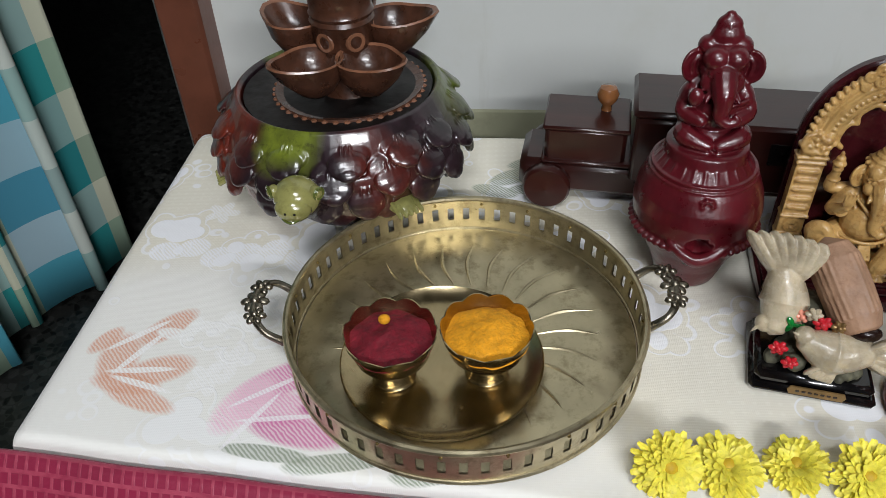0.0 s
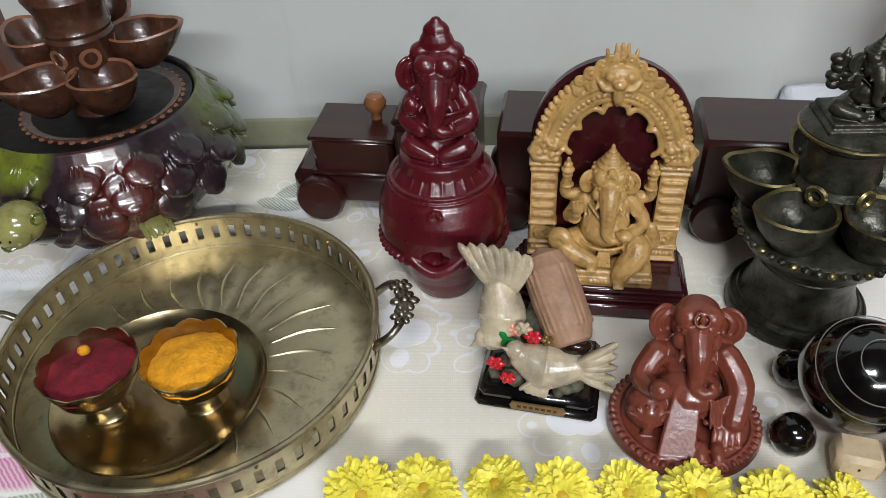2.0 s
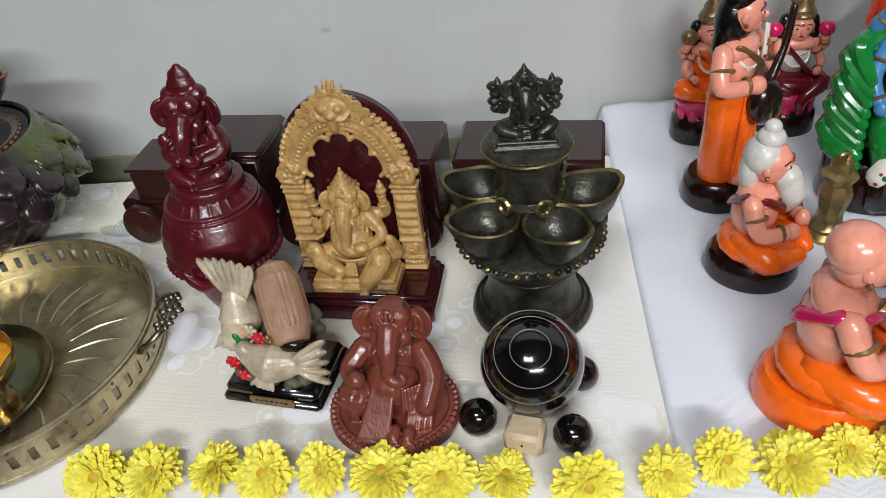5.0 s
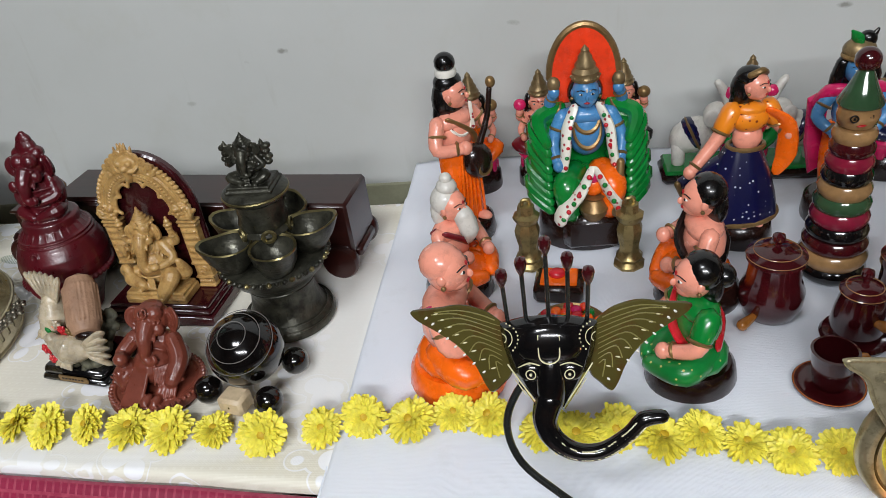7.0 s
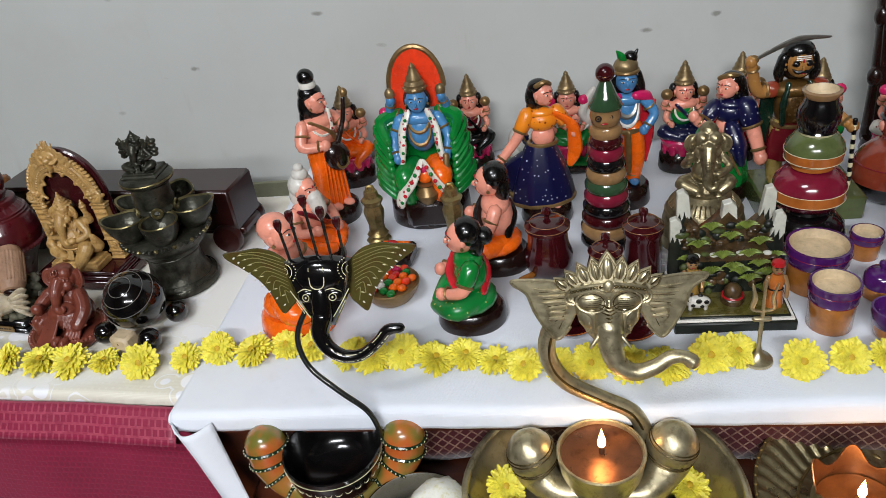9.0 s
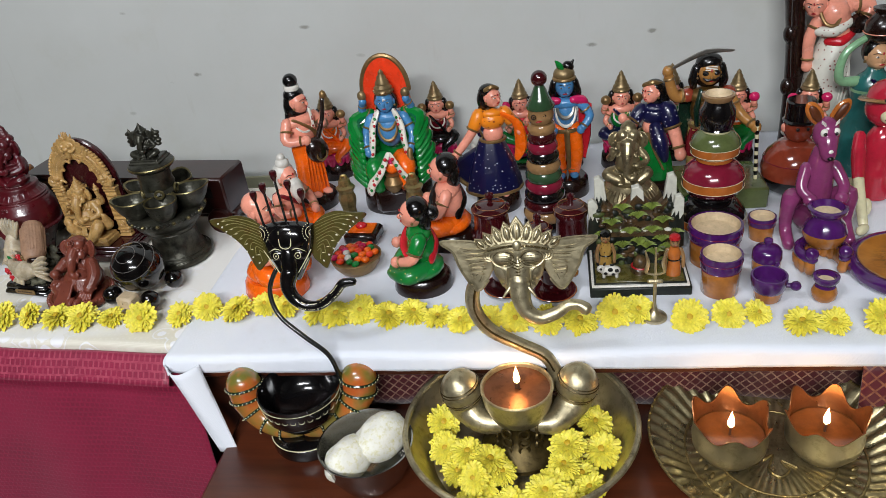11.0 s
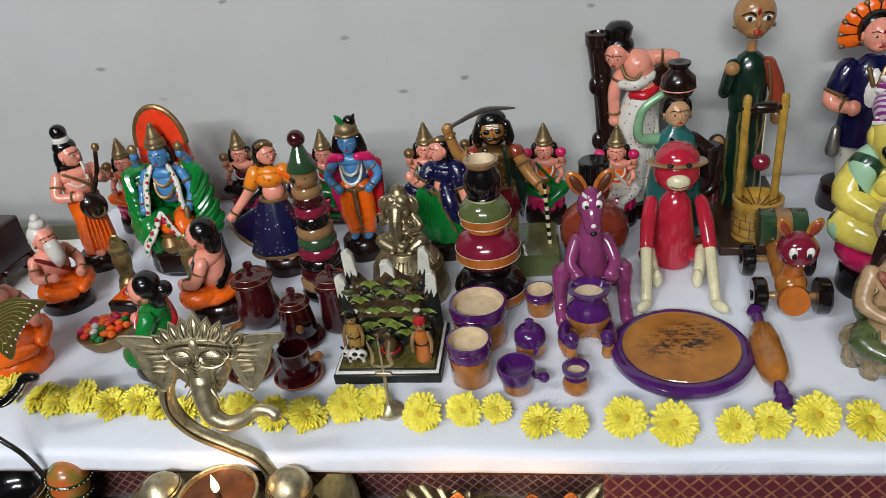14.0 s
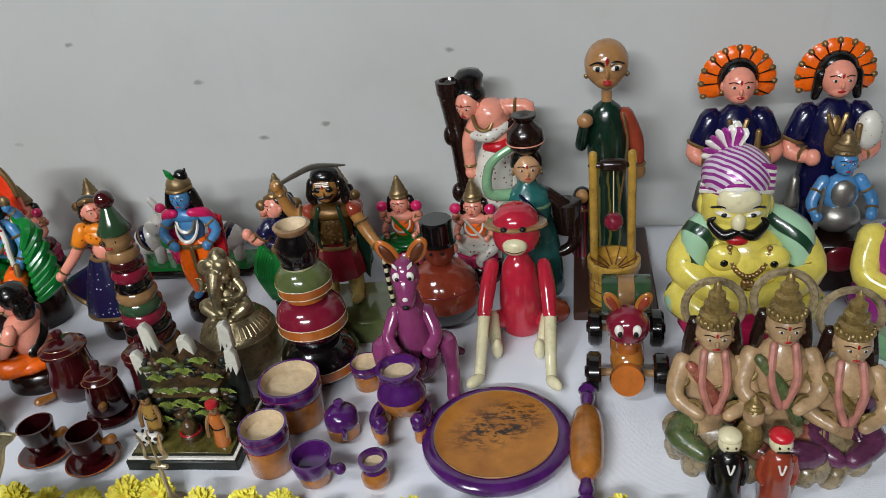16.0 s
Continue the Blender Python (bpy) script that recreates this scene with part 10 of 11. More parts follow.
def kangaroo():
    K = "toy_pink_purple"
    b = Build()
    ball(b, (0, 1.2, 3.4), (2.4, 2.4, 3.1), K)
    tube(b, [(0, 0.8, 4.2), (0, 0.2, 8.0), (0, -0.2, 11.4)], [2.1, 1.65, 1.05], K, n=16)
    for s in (-1, 1):
        tube(b, [(s * 2.0, 0.8, 4.6), (s * 3.2, -1.0, 6.0), (s * 3.4, -0.8, 2.4), (s * 3.4, -2.6, 0.7)], [1.2, 1.0, 0.7, 0.7], K, n=12)
        tube(b, [(s * 1.5, 0, 9.2), (s * 2.3, -1.4, 7.4), (s * 1.7, -2.6, 6.6)], [0.75, 0.65, 0.6], K, n=10)
        ball(b, (s * 1.7, -2.7, 6.4), (0.8, 0.7, 0.8), K)
        ball(b, (s * 1.35, 0.1, 15.7), (0.85, 0.35, 1.6), "toy_orange", (0, s * 32, 0))
        ball(b, (s * 1.35, -0.15, 15.7), (0.5, 0.3, 1.2), "bamboo_line", (0, s * 32, 0))
        ball(b, (s * 0.62, -1.35, 13.9), (0.42, 0.25, 0.5), "white_paint")
        ball(b, (s * 0.6, -1.58, 13.8), 0.2, "eye_paint", n=8, k=5)
        for k in range(3):
            tube(b, [(s * 0.5, -1.25, 14.6 + 0.15 * k), (s * 0.9, -1.05, 14.9 + 0.15 * k)], 0.05, "white_paint", n=4)
    ball(b, (0, -0.2, 13.4), (1.4, 1.5, 1.9), K)
    tube(b, [(0, -0.8, 13.0), (0, -1.6, 11.4)], [1.15, 0.85], K, n=14)
    ball(b, (0, -2.4, 11.2), (0.35, 0.25, 0.25), "eye_paint")
    ball(b, (0, -2.2, 11.9), (0.3, 0.15, 0.3), "white_paint")
    tube(b, [(0, 3.0, 3.0), (2.0, 4.6, 1.2), (4.0, 4.4, 0.8)], [1.4, 0.9, 0.4], K)
    ball(b, (0.2, -2.3, 4.2), (0.9, 0.8, 1.0), K)
    tube(b, [(0.2, -2.9, 4.0), (0.2, -3.3, 3.2)], [0.5, 0.36], K, n=10)
    for s in (-1, 1):
        ball(b, (0.2 + s * 0.6, -2.2, 5.4), (0.3, 0.2, 0.6), "black_paint", (0, s * 25, 0))
        ball(b, (0.2 + s * 0.3, -3.0, 4.5), 0.13, "white_paint", n=6, k=4)
    b.done("kangaroo_toy", (1.257, 0.526, T + 0.004), rz=4, label="mauve lacquered wooden kangaroo toy with a joey in its pouch", category="toy kangaroo")


def hat_pot():
    ob = thing("hat_doll_jar", (1.268, 0.655, T + 0.004), label="rust lacquered round wooden jar doll in a black top hat", category="toy doll")
    b = Build()
    lathe(b, [(2.6, 0, "toy_black"), (3.6, 0.8, "toy_black"), (4.1, 2.4, "toy_rust"), (4.15, 3.6), (3.6, 5.4), (2.4, 6.6), (1.6, 7.0)], "toy_rust", n=40)
    ring(b, (0, 0, 4.6), 3.95, 0.06, "toy_crimson", n=40, k=4)
    part("body", b, ob)
    b = Build()
    ball(b, (0, 0, 8.8), (1.9, 1.9, 2.1), "toy_rust", n=22, k=14)
    for s in (-1, 1):
        ball(b, (s * 1.8, 0, 8.8), (0.4, 0.5, 0.6), "skin_paint")
        ball(b, (s * 0.6, -1.75, 9.1), 0.24, "eye_paint", n=8, k=5)
    part("head", b, ob)
    b = Build()
    lathe(b, [(2.0, 9.6), (2.1, 9.8), (1.85, 10.0), (1.8, 11.8), (1.85, 12.3), (1.65, 12.5), (0, 12.5)], "toy_black", n=30)
    part("hat", b, ob, "black lacquered top hat")


def monkey():
    ob = thing("monkey_toy", (1.357, 0.624, T + 0.004), rz=-3, label="red lacquered jointed wooden monkey toy sitting, with cream feet", category="toy monkey")
    R, C = "toy_red", "toy_cream"
    b = Build()
    lathe(b, [(1.6, 0), (2.1, 0.3), (2.4, 1.4), (2.35, 4.0), (2.1, 6.4), (1.7, 8.4), (1.1, 9.4), (0.8, 9.7)], R, n=32)
    part("torso", b, ob)
    b = Build()
    ball(b, (0, -0.1, 12.0), (2.5, 2.3, 2.4), R, n=26, k=16)
    part("head", b, ob)
    b = Build()
    ball(b, (0, -2.1, 11.6), (1.3, 0.9, 1.0), C)
    tube(b, [(-0.9, -2.8, 11.4), (0, -3.02, 11.25), (0.9, -2.8, 11.4)], 0.05, "bamboo_line", n=4)
    part("muzzle", b, ob, "cream wooden muzzle")
    b = Build()
    lathe(b, [(2.3, 13.0), (3.2, 13.05), (3.35, 13.2), (3.2, 13.4), (2.3, 13.5)], "toy_tan", n=36, rot=(-10, 0, 0), c=(0, -2.2, 0.1), sy=0.9)
    for s in (-1, 1):
        ball(b, (s * 0.95, -2.55, 13.75), (0.36, 0.34, 0.28), "eye_paint", n=10, k=7)
    part("face_band", b, ob, "tan visor band with black eyes")
    b = Build()
    lathe(b, [(2.45, 13.2), (2.3, 14.2), (1.6, 15.0), (0.8, 15.35), (0, 15.45)], R, n=32)
    part("cap", b, ob)
    for s in (-1, 1):
        b = Build()
        tube(b, [(s * 2.7, -0.6, 8.6), (s * 3.1, -2.4, 7.0), (s * 3.4, -4.6, 4.9)], [0.72, 0.86, 0.72], R, n=16)
        part("upper_arm", b, ob)
        b = Build()
        tube(b, [(s * 3.4, -4.8, 4.7), (s * 3.6, -9.6, 1.0)], [0.66, 0.55], C, n=14)
        ball(b, (s * 3.9, -10.5, 0.95), (0.6, 1.15, 0.62), C, (0, 0, s * 40))
        part("hand", b, ob, "cream wooden hand")
        b = Build()
        tube(b, [(s * 1.8, -0.4, 1.6), (s * 3.2, -2.0, 2.4)], [1.15, 0.9], R, n=14)
        part("thigh", b, ob)
        b = Build()
        tube(b, [(s * 3.0, -2.2, 3.0), (s * 2.4, -4.6, 1.2)], [0.8, 0.62], C, n=12)
        ball(b, (s * 2.2, -5.4, 1.2), (0.62, 0.8, 1.2), C)
        part("foot", b, ob, "cream wooden foot")
    b = Build()
    ball(b, (3.6, 1.4, 1.4), (1.6, 1.5, 1.4), "toy_rust")
    part("tail", b, ob)


def deer_cart():
    ob = thing("deer_cart", (1.462, 0.545, T + 0.004), rz=-4, label="lacquered wooden deer pull toy on four black wheels", category="pull toy")
    b = Build()
    tube(b, [(0, -2.4, 3.2), (0, 0.4, 3.6), (0, 4.4, 4.6)], [1.6, 1.6, 1.7], "toy_amber", n=20)
    part("body", b, ob)
    b = Build()
    for k, m in enumerate(("toy_green", "toy_tan", "toy_green")):
        lathe(b, [(2.0, -2.4 + 1.6 * k), (2.1, -2.3 + 1.6 * k), (2.1, -0.95 + 1.6 * k), (2.0, -0.8 + 1.6 * k)], m, rot=(0, 90, 0), c=(0, 4.6, 6.2), n=28)
    part("barrel", b, ob, "green and tan banded barrel")
    b = Build()
    tube(b, [(0, -2.0, 4.0), (0, -2.6, 6.2)], [1.1, 1.0], "toy_orange")
    ball(b, (0, -3.0, 7.8), (2.0, 1.9, 1.9), "toy_crimson", n=22, k=14)
    for s in (-1, 1):
        ball(b, (s * 0.75, -4.6, 8.2), (0.45, 0.3, 0.7), "white_paint", (0, s * 10, 0))
        ball(b, (s * 0.7, -4.85, 8.0), (0.24, 0.2, 0.38), "eye_paint", n=8, k=6)
        ball(b, (s * 0.25, -4.9, 7.0), 0.1, "white_paint", n=5, k=4)
        ball(b, (s * 1.4, -2.7, 10.1), (0.65, 0.3, 1.2), "toy_amber", (0, s * 28, 0))
        ball(b, (s * 1.4, -2.9, 10.1), (0.4, 0.3, 0.85), "toy_rust", (0, s * 28, 0))
    part("head", b, ob, "glossy rust red head with white eyes")
    b = Build()
    lathe(b, [(1.5, -0.3), (1.65, 0), (1.5, 0.5)], "toy_orange", rot=(70, 0, 0), c=(0, -4.2, 2.4), n=24)
    part("snub", b, ob)
    for x in (-1, 1):
        for y in (-2.6, 4.8):
            b = Build()
            lathe(b, [(0, -0.7), (1.7, -0.7), (1.95, -0.45), (1.95, 0.45), (1.7, 0.7), (0.6, 0.72), (0.5, 0.9), (0, 0.9)], "toy_black", rot=(0, 90 * x, 0), c=(x * 3.1, y, 1.97), n=28)
            part("wheel", b, ob)
    for y in (-2.6, 4.8):
        b = Build()
        tube(b, [(-2.6, y, 1.97), (2.6, y, 1.97)], 0.4, "toy_tan")
        part("axle", b, ob)


ring_stacker()
pot_stack()
brass_bell()
mountain_scene()
kitchen_set()
kangaroo()
hat_pot()
monkey()
deer_cart()


# ---- oil lamps and bowls on the dark bench ----
P = 0.50


def flame(b, c, s=1.0):
    lathe(b, [(0.02, -0.1), (0.3, 0.25), (0.36, 0.6), (0.26, 1.1), (0.1, 1.7), (0, 2.1)], "flame", c=c, n=12)


def wing(b, sx):
    """A wide ear with a pointed, drooping tip, feather lines and rows of dots."""
    pts = [(2.9, 1.5), (3.8, 2.2), (5.2, 2.6), (6.7, 2.45), (8.2, 2.3), (8.1, 1.8), (6.8, 0.9), (5.6, -0.1), (4.6, -1.4), (4.0, -2.8), (3.6, -3.3), (2.9, -2.7), (2.3, -1.9), (2.1, 0.2)]
    fine = [(p.x, p.z) for p in spline([(x, 0, z) for x, z in pts + pts[:1]], 4)[:-1]]
    slab(b, [(sx * x, z) for x, z in fine], 0.3, "lamp_wing", (0, 0.3, 0), bev=0.1)
    y = 0.13
    for k in range(9):
        t = k / 8
        x, z = 7.5 - 3.9 * t + 0.3 * math.sin(t * 3.1), 1.75 - 4.3 * t ** 1.15
        ball(b, (sx * (x - 0.15), y, z + 0.1), (0.13, 0.05, 0.075), "white_paint", (0, sx * 40, 0), 6, 4)
        if k < 8:
            ball(b, (sx * (x - 0.75), y, z + 0.35), (0.17, 0.05, 0.05), "toy_cream", (0, sx * 10, 0), 6, 4)
        tube(b, [(sx * (x - 0.5), y + 0.02, z + 0.3), (sx * (x * 0.55 + 1.3), y, z * 0.75 + 0.75), (sx * 2.9, y + 0.02, 1.2 - 2.6 * t)], [0.05, 0.045, 0.02], "wing_line", n=4, per=4)
    tube(b, [(sx * x, y, z) for x, z in ((3.2, 1.6), (4.1, 2.0), (5.4, 2.3), (6.8, 2.2))], 0.04, "wing_line", n=4, per=4)


def black_lamp():
    ob = thing("elephant_lamp", (0.675, 0.296, P + 0.002), label="black painted metal elephant-head oil lamp with winged ears and bowl", category="oil lamp")
    b = Build()
    lathe(b, [(4.1, 0), (4.2, 0.3), (4.2, 1.5), (4.0, 1.65), (1.6, 1.6), (1.2, 2.2), (2.0, 2.9)], "lacquer_black", n=40)
    ring(b, (0, 0, 1.58), 4.15, 0.06, "toy_cream", n=40, k=5)
    part("foot", b, ob)
    b = Build()
    lathe(b, [(1.6, 2.6), (3.2, 3.2), (4.2, 4.6), (4.5, 6.6), (4.55, 7.3), (4.4, 7.35), (4.2, 6.6), (3.7, 4.9), (2.6, 3.9), (0.02, 3.7)], "lacquer_black", n=48)
    for k in range(30):
        a = 2 * math.pi * k / 30
        ring(b, (4.36 * math.cos(a), 4.36 * math.sin(a), 5.9), 0.3, 0.035, "toy_cream", (90, 0, math.degrees(a) + 90), 10, 4)
        ball(b, (4.22 * math.cos(a), 4.22 * math.sin(a), 5.3), 0.07, "toy_cream", n=5, k=4)
    ring(b, (0, 0, 6.75), 4.54, 0.035, "toy_cream", n=48, k=5)
    part("bowl", b, ob)
    for sx, dy in ((-1, 0.0), (1, 1.0)):
        b = Build()
        path = [(sx * 0.6, -1.4, 2.2), (sx * 2.8, -1.2 + dy * 0.3, 2.4), (sx * 4.9, -0.5 + dy * 0.6, 3.4), (sx * 6.2, 0.2 + dy, 5.2), (sx * 6.5, 0.6 + dy, 7.2)]
        rad = [0.8, 1.15, 1.5, 1.85, 1.95]
        tube(b, path, rad, "paddle_glaze", n=22, per=6)
        ball(b, path[-1], (1.97, 1.97, 1.9), "paddle_glaze", n=22, k=12)
        run = spline(path, 10)
        for q in (8, 16, 24, 32, 39):
            p, d = run[q], (run[q + 1] - run[q]).normalized()
            r = float(np.interp(q / 40, np.linspace(0, 1, 5), rad))
            e = d.to_track_quat("Z", "Y").to_euler()
            ring(b, p, r + 0.02, 0.17, "band_green", [math.degrees(v) for v in e], 30, 6)
            m = e.to_matrix()
            for k in range(26):
                a = 2 * math.pi * k / 26
                ball(b, p + m @ Vector(((r + 0.17) * math.cos(a), (r + 0.17) * math.sin(a), 0)), 0.085, "toy_cream", n=5, k=4)
        part("arm", b, ob, "curved orange and olive arm with green dotted bands")
    b = Build()
    tube(b, [(4.35, 1.2, 7.0), (4.6, 0.6, 9.0), (4.1, 0.2, 11.6), (1.9, 0.4, 13.8), (-0.5, 1.2, 15.9), (-1.3, 2.2, 18.2), (-0.5, 3.2, 20.2), (1.2, 4.0, 21.8)], 0.25, "stem_grey", n=12)
    part("stem", b, ob, "bent grey metal stem")
    M = Matrix.Translation((1.6, 3.4, 23.8)) @ Matrix.Rotation(radians(-16), 4, "X")
    b = Build()
    b.M = M
    K = "lacquer_black"
    out = [(-2.85, 1.45), (-1.5, 1.75), (0, 1.85), (1.5, 1.75), (2.85, 1.45), (2.75, 0.2), (2.3, -1.6), (1.7, -2.8), (0.8, -4.3), (-0.8, -4.3), (-1.7, -2.8), (-2.3, -1.6), (-2.75, 0.2)]
    slab(b, out, 1.2, K, (0, 0, 0), bev=0.4)
    ball(b, (0, -0.35, 0.1), (2.1, 0.7, 1.5), K)
    for sx in (-1, 1):
        ball(b, (sx * 1.15, -0.5, -1.5), (0.85, 0.42, 0.7), K)
    ball(b, (0, -0.5, -2.4), (0.95, 0.75, 2.2), K)
    path = [(-0.1, -0.4, -3.4), (-0.45, -0.6, -4.8), (0.1, -0.7, -6.1), (1.4, -0.8, -6.9), (3.0, -0.8, -6.8), (4.5, -0.8, -5.7), (5.4, -0.8, -4.7), (6.5, -0.8, -4.5)]
    tube(b, path, [0.95, 0.78, 0.66, 0.58, 0.52, 0.47, 0.5, 0.42], K, n=14)
    rnd = random.Random(2)
    run = spline(path[:7], 9)
    for k in range(len(run) - 2):
        for side in (-0.26, 0.1, 0.34):
            d = (run[k + 1] - run[k]).normalized()
            p = run[k] + Vector((-d.z, 0, d.x)) * side
            w = 0.75 - 0.3 * k / len(run)
            if rnd.random() < 0.7:
                ball(b, (p.x, p.y - w * 0.82, p.z), (0.045, 0.05, 0.1), "toy_cream", (0, math.degrees(math.atan2(d.x, d.z)) + 25, 0), 5, 4)
    for sx in (-1, 1):
        ring(b, (sx * 1.15, -0.95, -1.55), 0.3, 0.035, "toy_cream", (88, 0, sx * 12), 16, 4, 1.0, 1.0)
        ball(b, (sx * 1.15, -0.96, -1.55), 0.1, "toy_cream", n=8, k=5)
        tube(b, [(sx * 0.6, -0.93, -0.95), (sx * 1.2, -0.92, -0.8), (sx * 1.9, -0.75, -1.15)], [0.03, 0.06, 0.02], "toy_cream", n=5)
        tube(b, [(sx * 0.62, -0.86, 0.95), (sx * 0.6, -1.02, -0.3), (sx * 0.35, -1.05, -0.7), (0, -1.06, -0.8)], 0.05, "toy_cream", n=5)
        tube(b, [(sx * 2.5, -0.62, -1.0), (sx * 1.75, -0.72, -2.2), (sx * 1.0, -0.9, -3.3)], 0.045, "toy_cream", n=5)
        tube(b, [(sx * 2.1, -0.64, -2.0), (sx * 1.5, -0.72, -3.0)], 0.035, "toy_cream", n=5)
        for j, r in enumerate((0.35, 0.7, 1.05)):
            arc = [(sx * (2.85 - r * math.sin(a)), -0.62, 0.7 + r * math.cos(a)) for a in (0.4, 0.9, 1.4, 1.9, 2.4)]
            if j == 2:
                for p in spline(arc, 2):
                    ball(b, p, (0.06, 0.05, 0.06), "toy_cream", n=5, k=4)
            else:
                tube(b, arc, 0.03, "toy_cream", n=4)
    part("elephant_head", b, ob)
    for sx in (-1, 1):
        b = Build()
        b.M = M
        wing(b, sx)
        part("ear", b, ob, "olive brown ear with cream dots")
    for x, h in ((-2.5, 5.0), (-1.35, 5.8), (0.05, 7.1), (1.25, 6.0), (2.4, 5.0)):
        b = Build()
        tube(b, [(1.6 + x * 0.95, 3.9, 24.8), (1.6 + x, 3.5, 23.8 + h - 0.3)], 0.13, "stem_grey", n=8)
        lathe(b, [(0.12, -0.7), (0.3, -0.25), (0.37, 0.15), (0.3, 0.42), (0, 0.55)], "toy_maroon", c=(1.6 + x, 3.5, 23.8 + h), n=14)
        part("crown_pin", b, ob, "thin pin with a maroon bead")


def brass_lamp():
    ob = thing("elephant_lamp", (0.915, 0.272, P + 0.012), label="cast brass elephant-head oil lamp with a lit wick", category="oil lamp")
    B = "pale_brass"
    b = Build()
    lathe(b, [(4.2, 0), (4.2, 0.5), (3.2, 1.2), (2.2, 2.4), (1.9, 3.6), (2.4, 4.8)], "brass_line", n=32)
    for k in range(30):
        a = k * 0.7
        ring(b, (2.6 * math.cos(a), 2.6 * math.sin(a), 1.0 + 0.12 * k), 0.5, 0.16, "brass_line", (80, 0, math.degrees(a) + 90), 10, 5)
    part("foot", b, ob)
    b = Build()
    lathe(b, [(1.6, 4.2), (2.8, 4.8), (3.4, 6.3), (3.62, 7.9), (3.7, 8.2), (3.4, 8.22), (3.25, 7.6)], B, n=44)
    ring(b, (0, 0, 8.2), 3.56, 0.14, B, n=44, k=6)
    part("bowl", b, ob)
    b = Build()
    lathe(b, [(3.3, 7.9), (3.2, 7.0), (2.6, 5.7), (1.2, 5.2), (0.02, 5.15)], "copper_bowl", n=40)
    part("lining", b, ob, "coppery inside of the bowl")
    b = Build()
    lathe(b, [(2.75, 6.0), (0.02, 6.0)], "oil", n=30)
    part("oil", b, ob, "brown lamp oil")
    b = Build()
    tube(b, [(-0.2, -0.2, 5.6), (0.05, 0.1, 7.0), (0.05, 0, 8.5)], [0.32, 0.3, 0.22], "wick", n=8)
    part("wick", b, ob)
    b = Build()
    flame(b, (0.05, 0, 8.6))
    part("flame", b, ob, "small yellow flame")
    for sx, x, y in ((-1, -5.7, 0.6), (1, 5.9, 1.4)):
        b = Build()
        tube(b, [(sx * 1.2, -1.0, 4.2), (sx * 3.6, -0.6, 4.0), (x * 0.94, y, 5.0), (x, y + 0.2, 6.4)], [0.8, 1.3, 1.75, 2.0], B, n=20)
        c = Vector((x + sx * 0.05, y + 0.2, 7.0))
        ball(b, c, (2.15, 2.1, 2.35), B, (0, sx * 16, 0), 28, 18)
        for q in (-0.9, -0.6, 0.5, 0.8):
            r = math.sqrt(1 - (q / 2.3) ** 2) * 2.13
            ring(b, c + Vector((sx * q * 0.28, 0, q)), r, 0.07, "brass_line", (0, sx * 16, 0), 36, 5)
        for k in range(12):
            a = 2 * math.pi * k / 12
            e = c + Vector((1.98 * math.cos(a), 1.95 * math.sin(a), -0.05 - sx * 0.5 * math.cos(a)))
            f = c + Vector((2.05 * math.cos(a + 0.26), 2.02 * math.sin(a + 0.26), -0.55 - sx * 0.5 * math.cos(a)))
            tube(b, [e, f], 0.06, "brass_line", n=5)
        ring(b, c + Vector((sx * 0.3, -0.9, 1.75)), 0.45, 0.07, "brass_line", (35, 0, 0), 14, 5)
        part("ornament", b, ob)
    b = Build()
    tube(b, [(3.8, 3.2, 5.6), (3.7, 3.6, 7.4), (2.7, 3.6, 9.2), (0.4, 3.6, 10.6), (-2.5, 3.6, 12.5), (-3.9, 3.7, 15.0), (-3.8, 4.0, 17.4), (-2.4, 4.2, 19.6)], [0.8, 0.75, 0.68, 0.68, 0.72, 0.75, 0.72, 0.7], B, n=16)
    tube(b, [(3.7, 2.95, 7.6), (2.7, 2.98, 9.4), (0.4, 2.98, 10.85), (-2.4, 2.95, 12.75), (-3.75, 3.05, 15.0), (-3.6, 3.35, 17.4), (-2.4, 3.6, 19.4)], 0.12, "brass_line", n=8)
    part("stem", b, ob)
    M = Matrix.Translation((0.9, 3.2, 21.4)) @ Matrix.Rotation(radians(-14), 4, "X")
    b = Build()
    b.M = M
    slab(b, [(-2.7, 1.7), (-1.4, 2.1), (0, 2.2), (1.4, 2.1), (2.7, 1.7), (2.65, 0.2), (2.45, -1.2), (1.7, -2.8), (1.1, -3.5), (-1.1, -3.5), (-1.7, -2.8), (-2.45, -1.2), (-2.65, 0.2)], 1.1, B, bev=0.4)
    ball(b, (0, -0.35, 0.7), (2.2, 0.75, 1.2), B)
    ball(b, (0, -0.5, -1.5), (1.25, 0.85, 2.2), B)
    for q in (-1, 1):
        ball(b, (q * 1.35, -0.35, -1.3), (1.0, 0.6, 1.1), B)
    trunk = [(0, -0.5, -2.2), (0.1, -0.8, -3.8), (0.6, -0.95, -5.2), (1.8, -1.0, -5.9), (3.3, -1.0, -5.5), (4.5, -1.0, -4.7), (5.5, -1.0, -4.7), (6.1, -1.0, -5.1)]
    tube(b, trunk, [1.15, 0.95, 0.78, 0.68, 0.6, 0.54, 0.52, 0.62], B, n=16)
    for k in range(9):
        p = spline(trunk[:4], 5)[k + 1]
        tube(b, [(p.x - 0.62, p.y - 0.45, p.z + 0.18), (p.x, p.y - 0.86 + 0.02 * k, p.z), (p.x + 0.62, p.y - 0.45, p.z + 0.18)], 0.06, "brass_line", n=5)
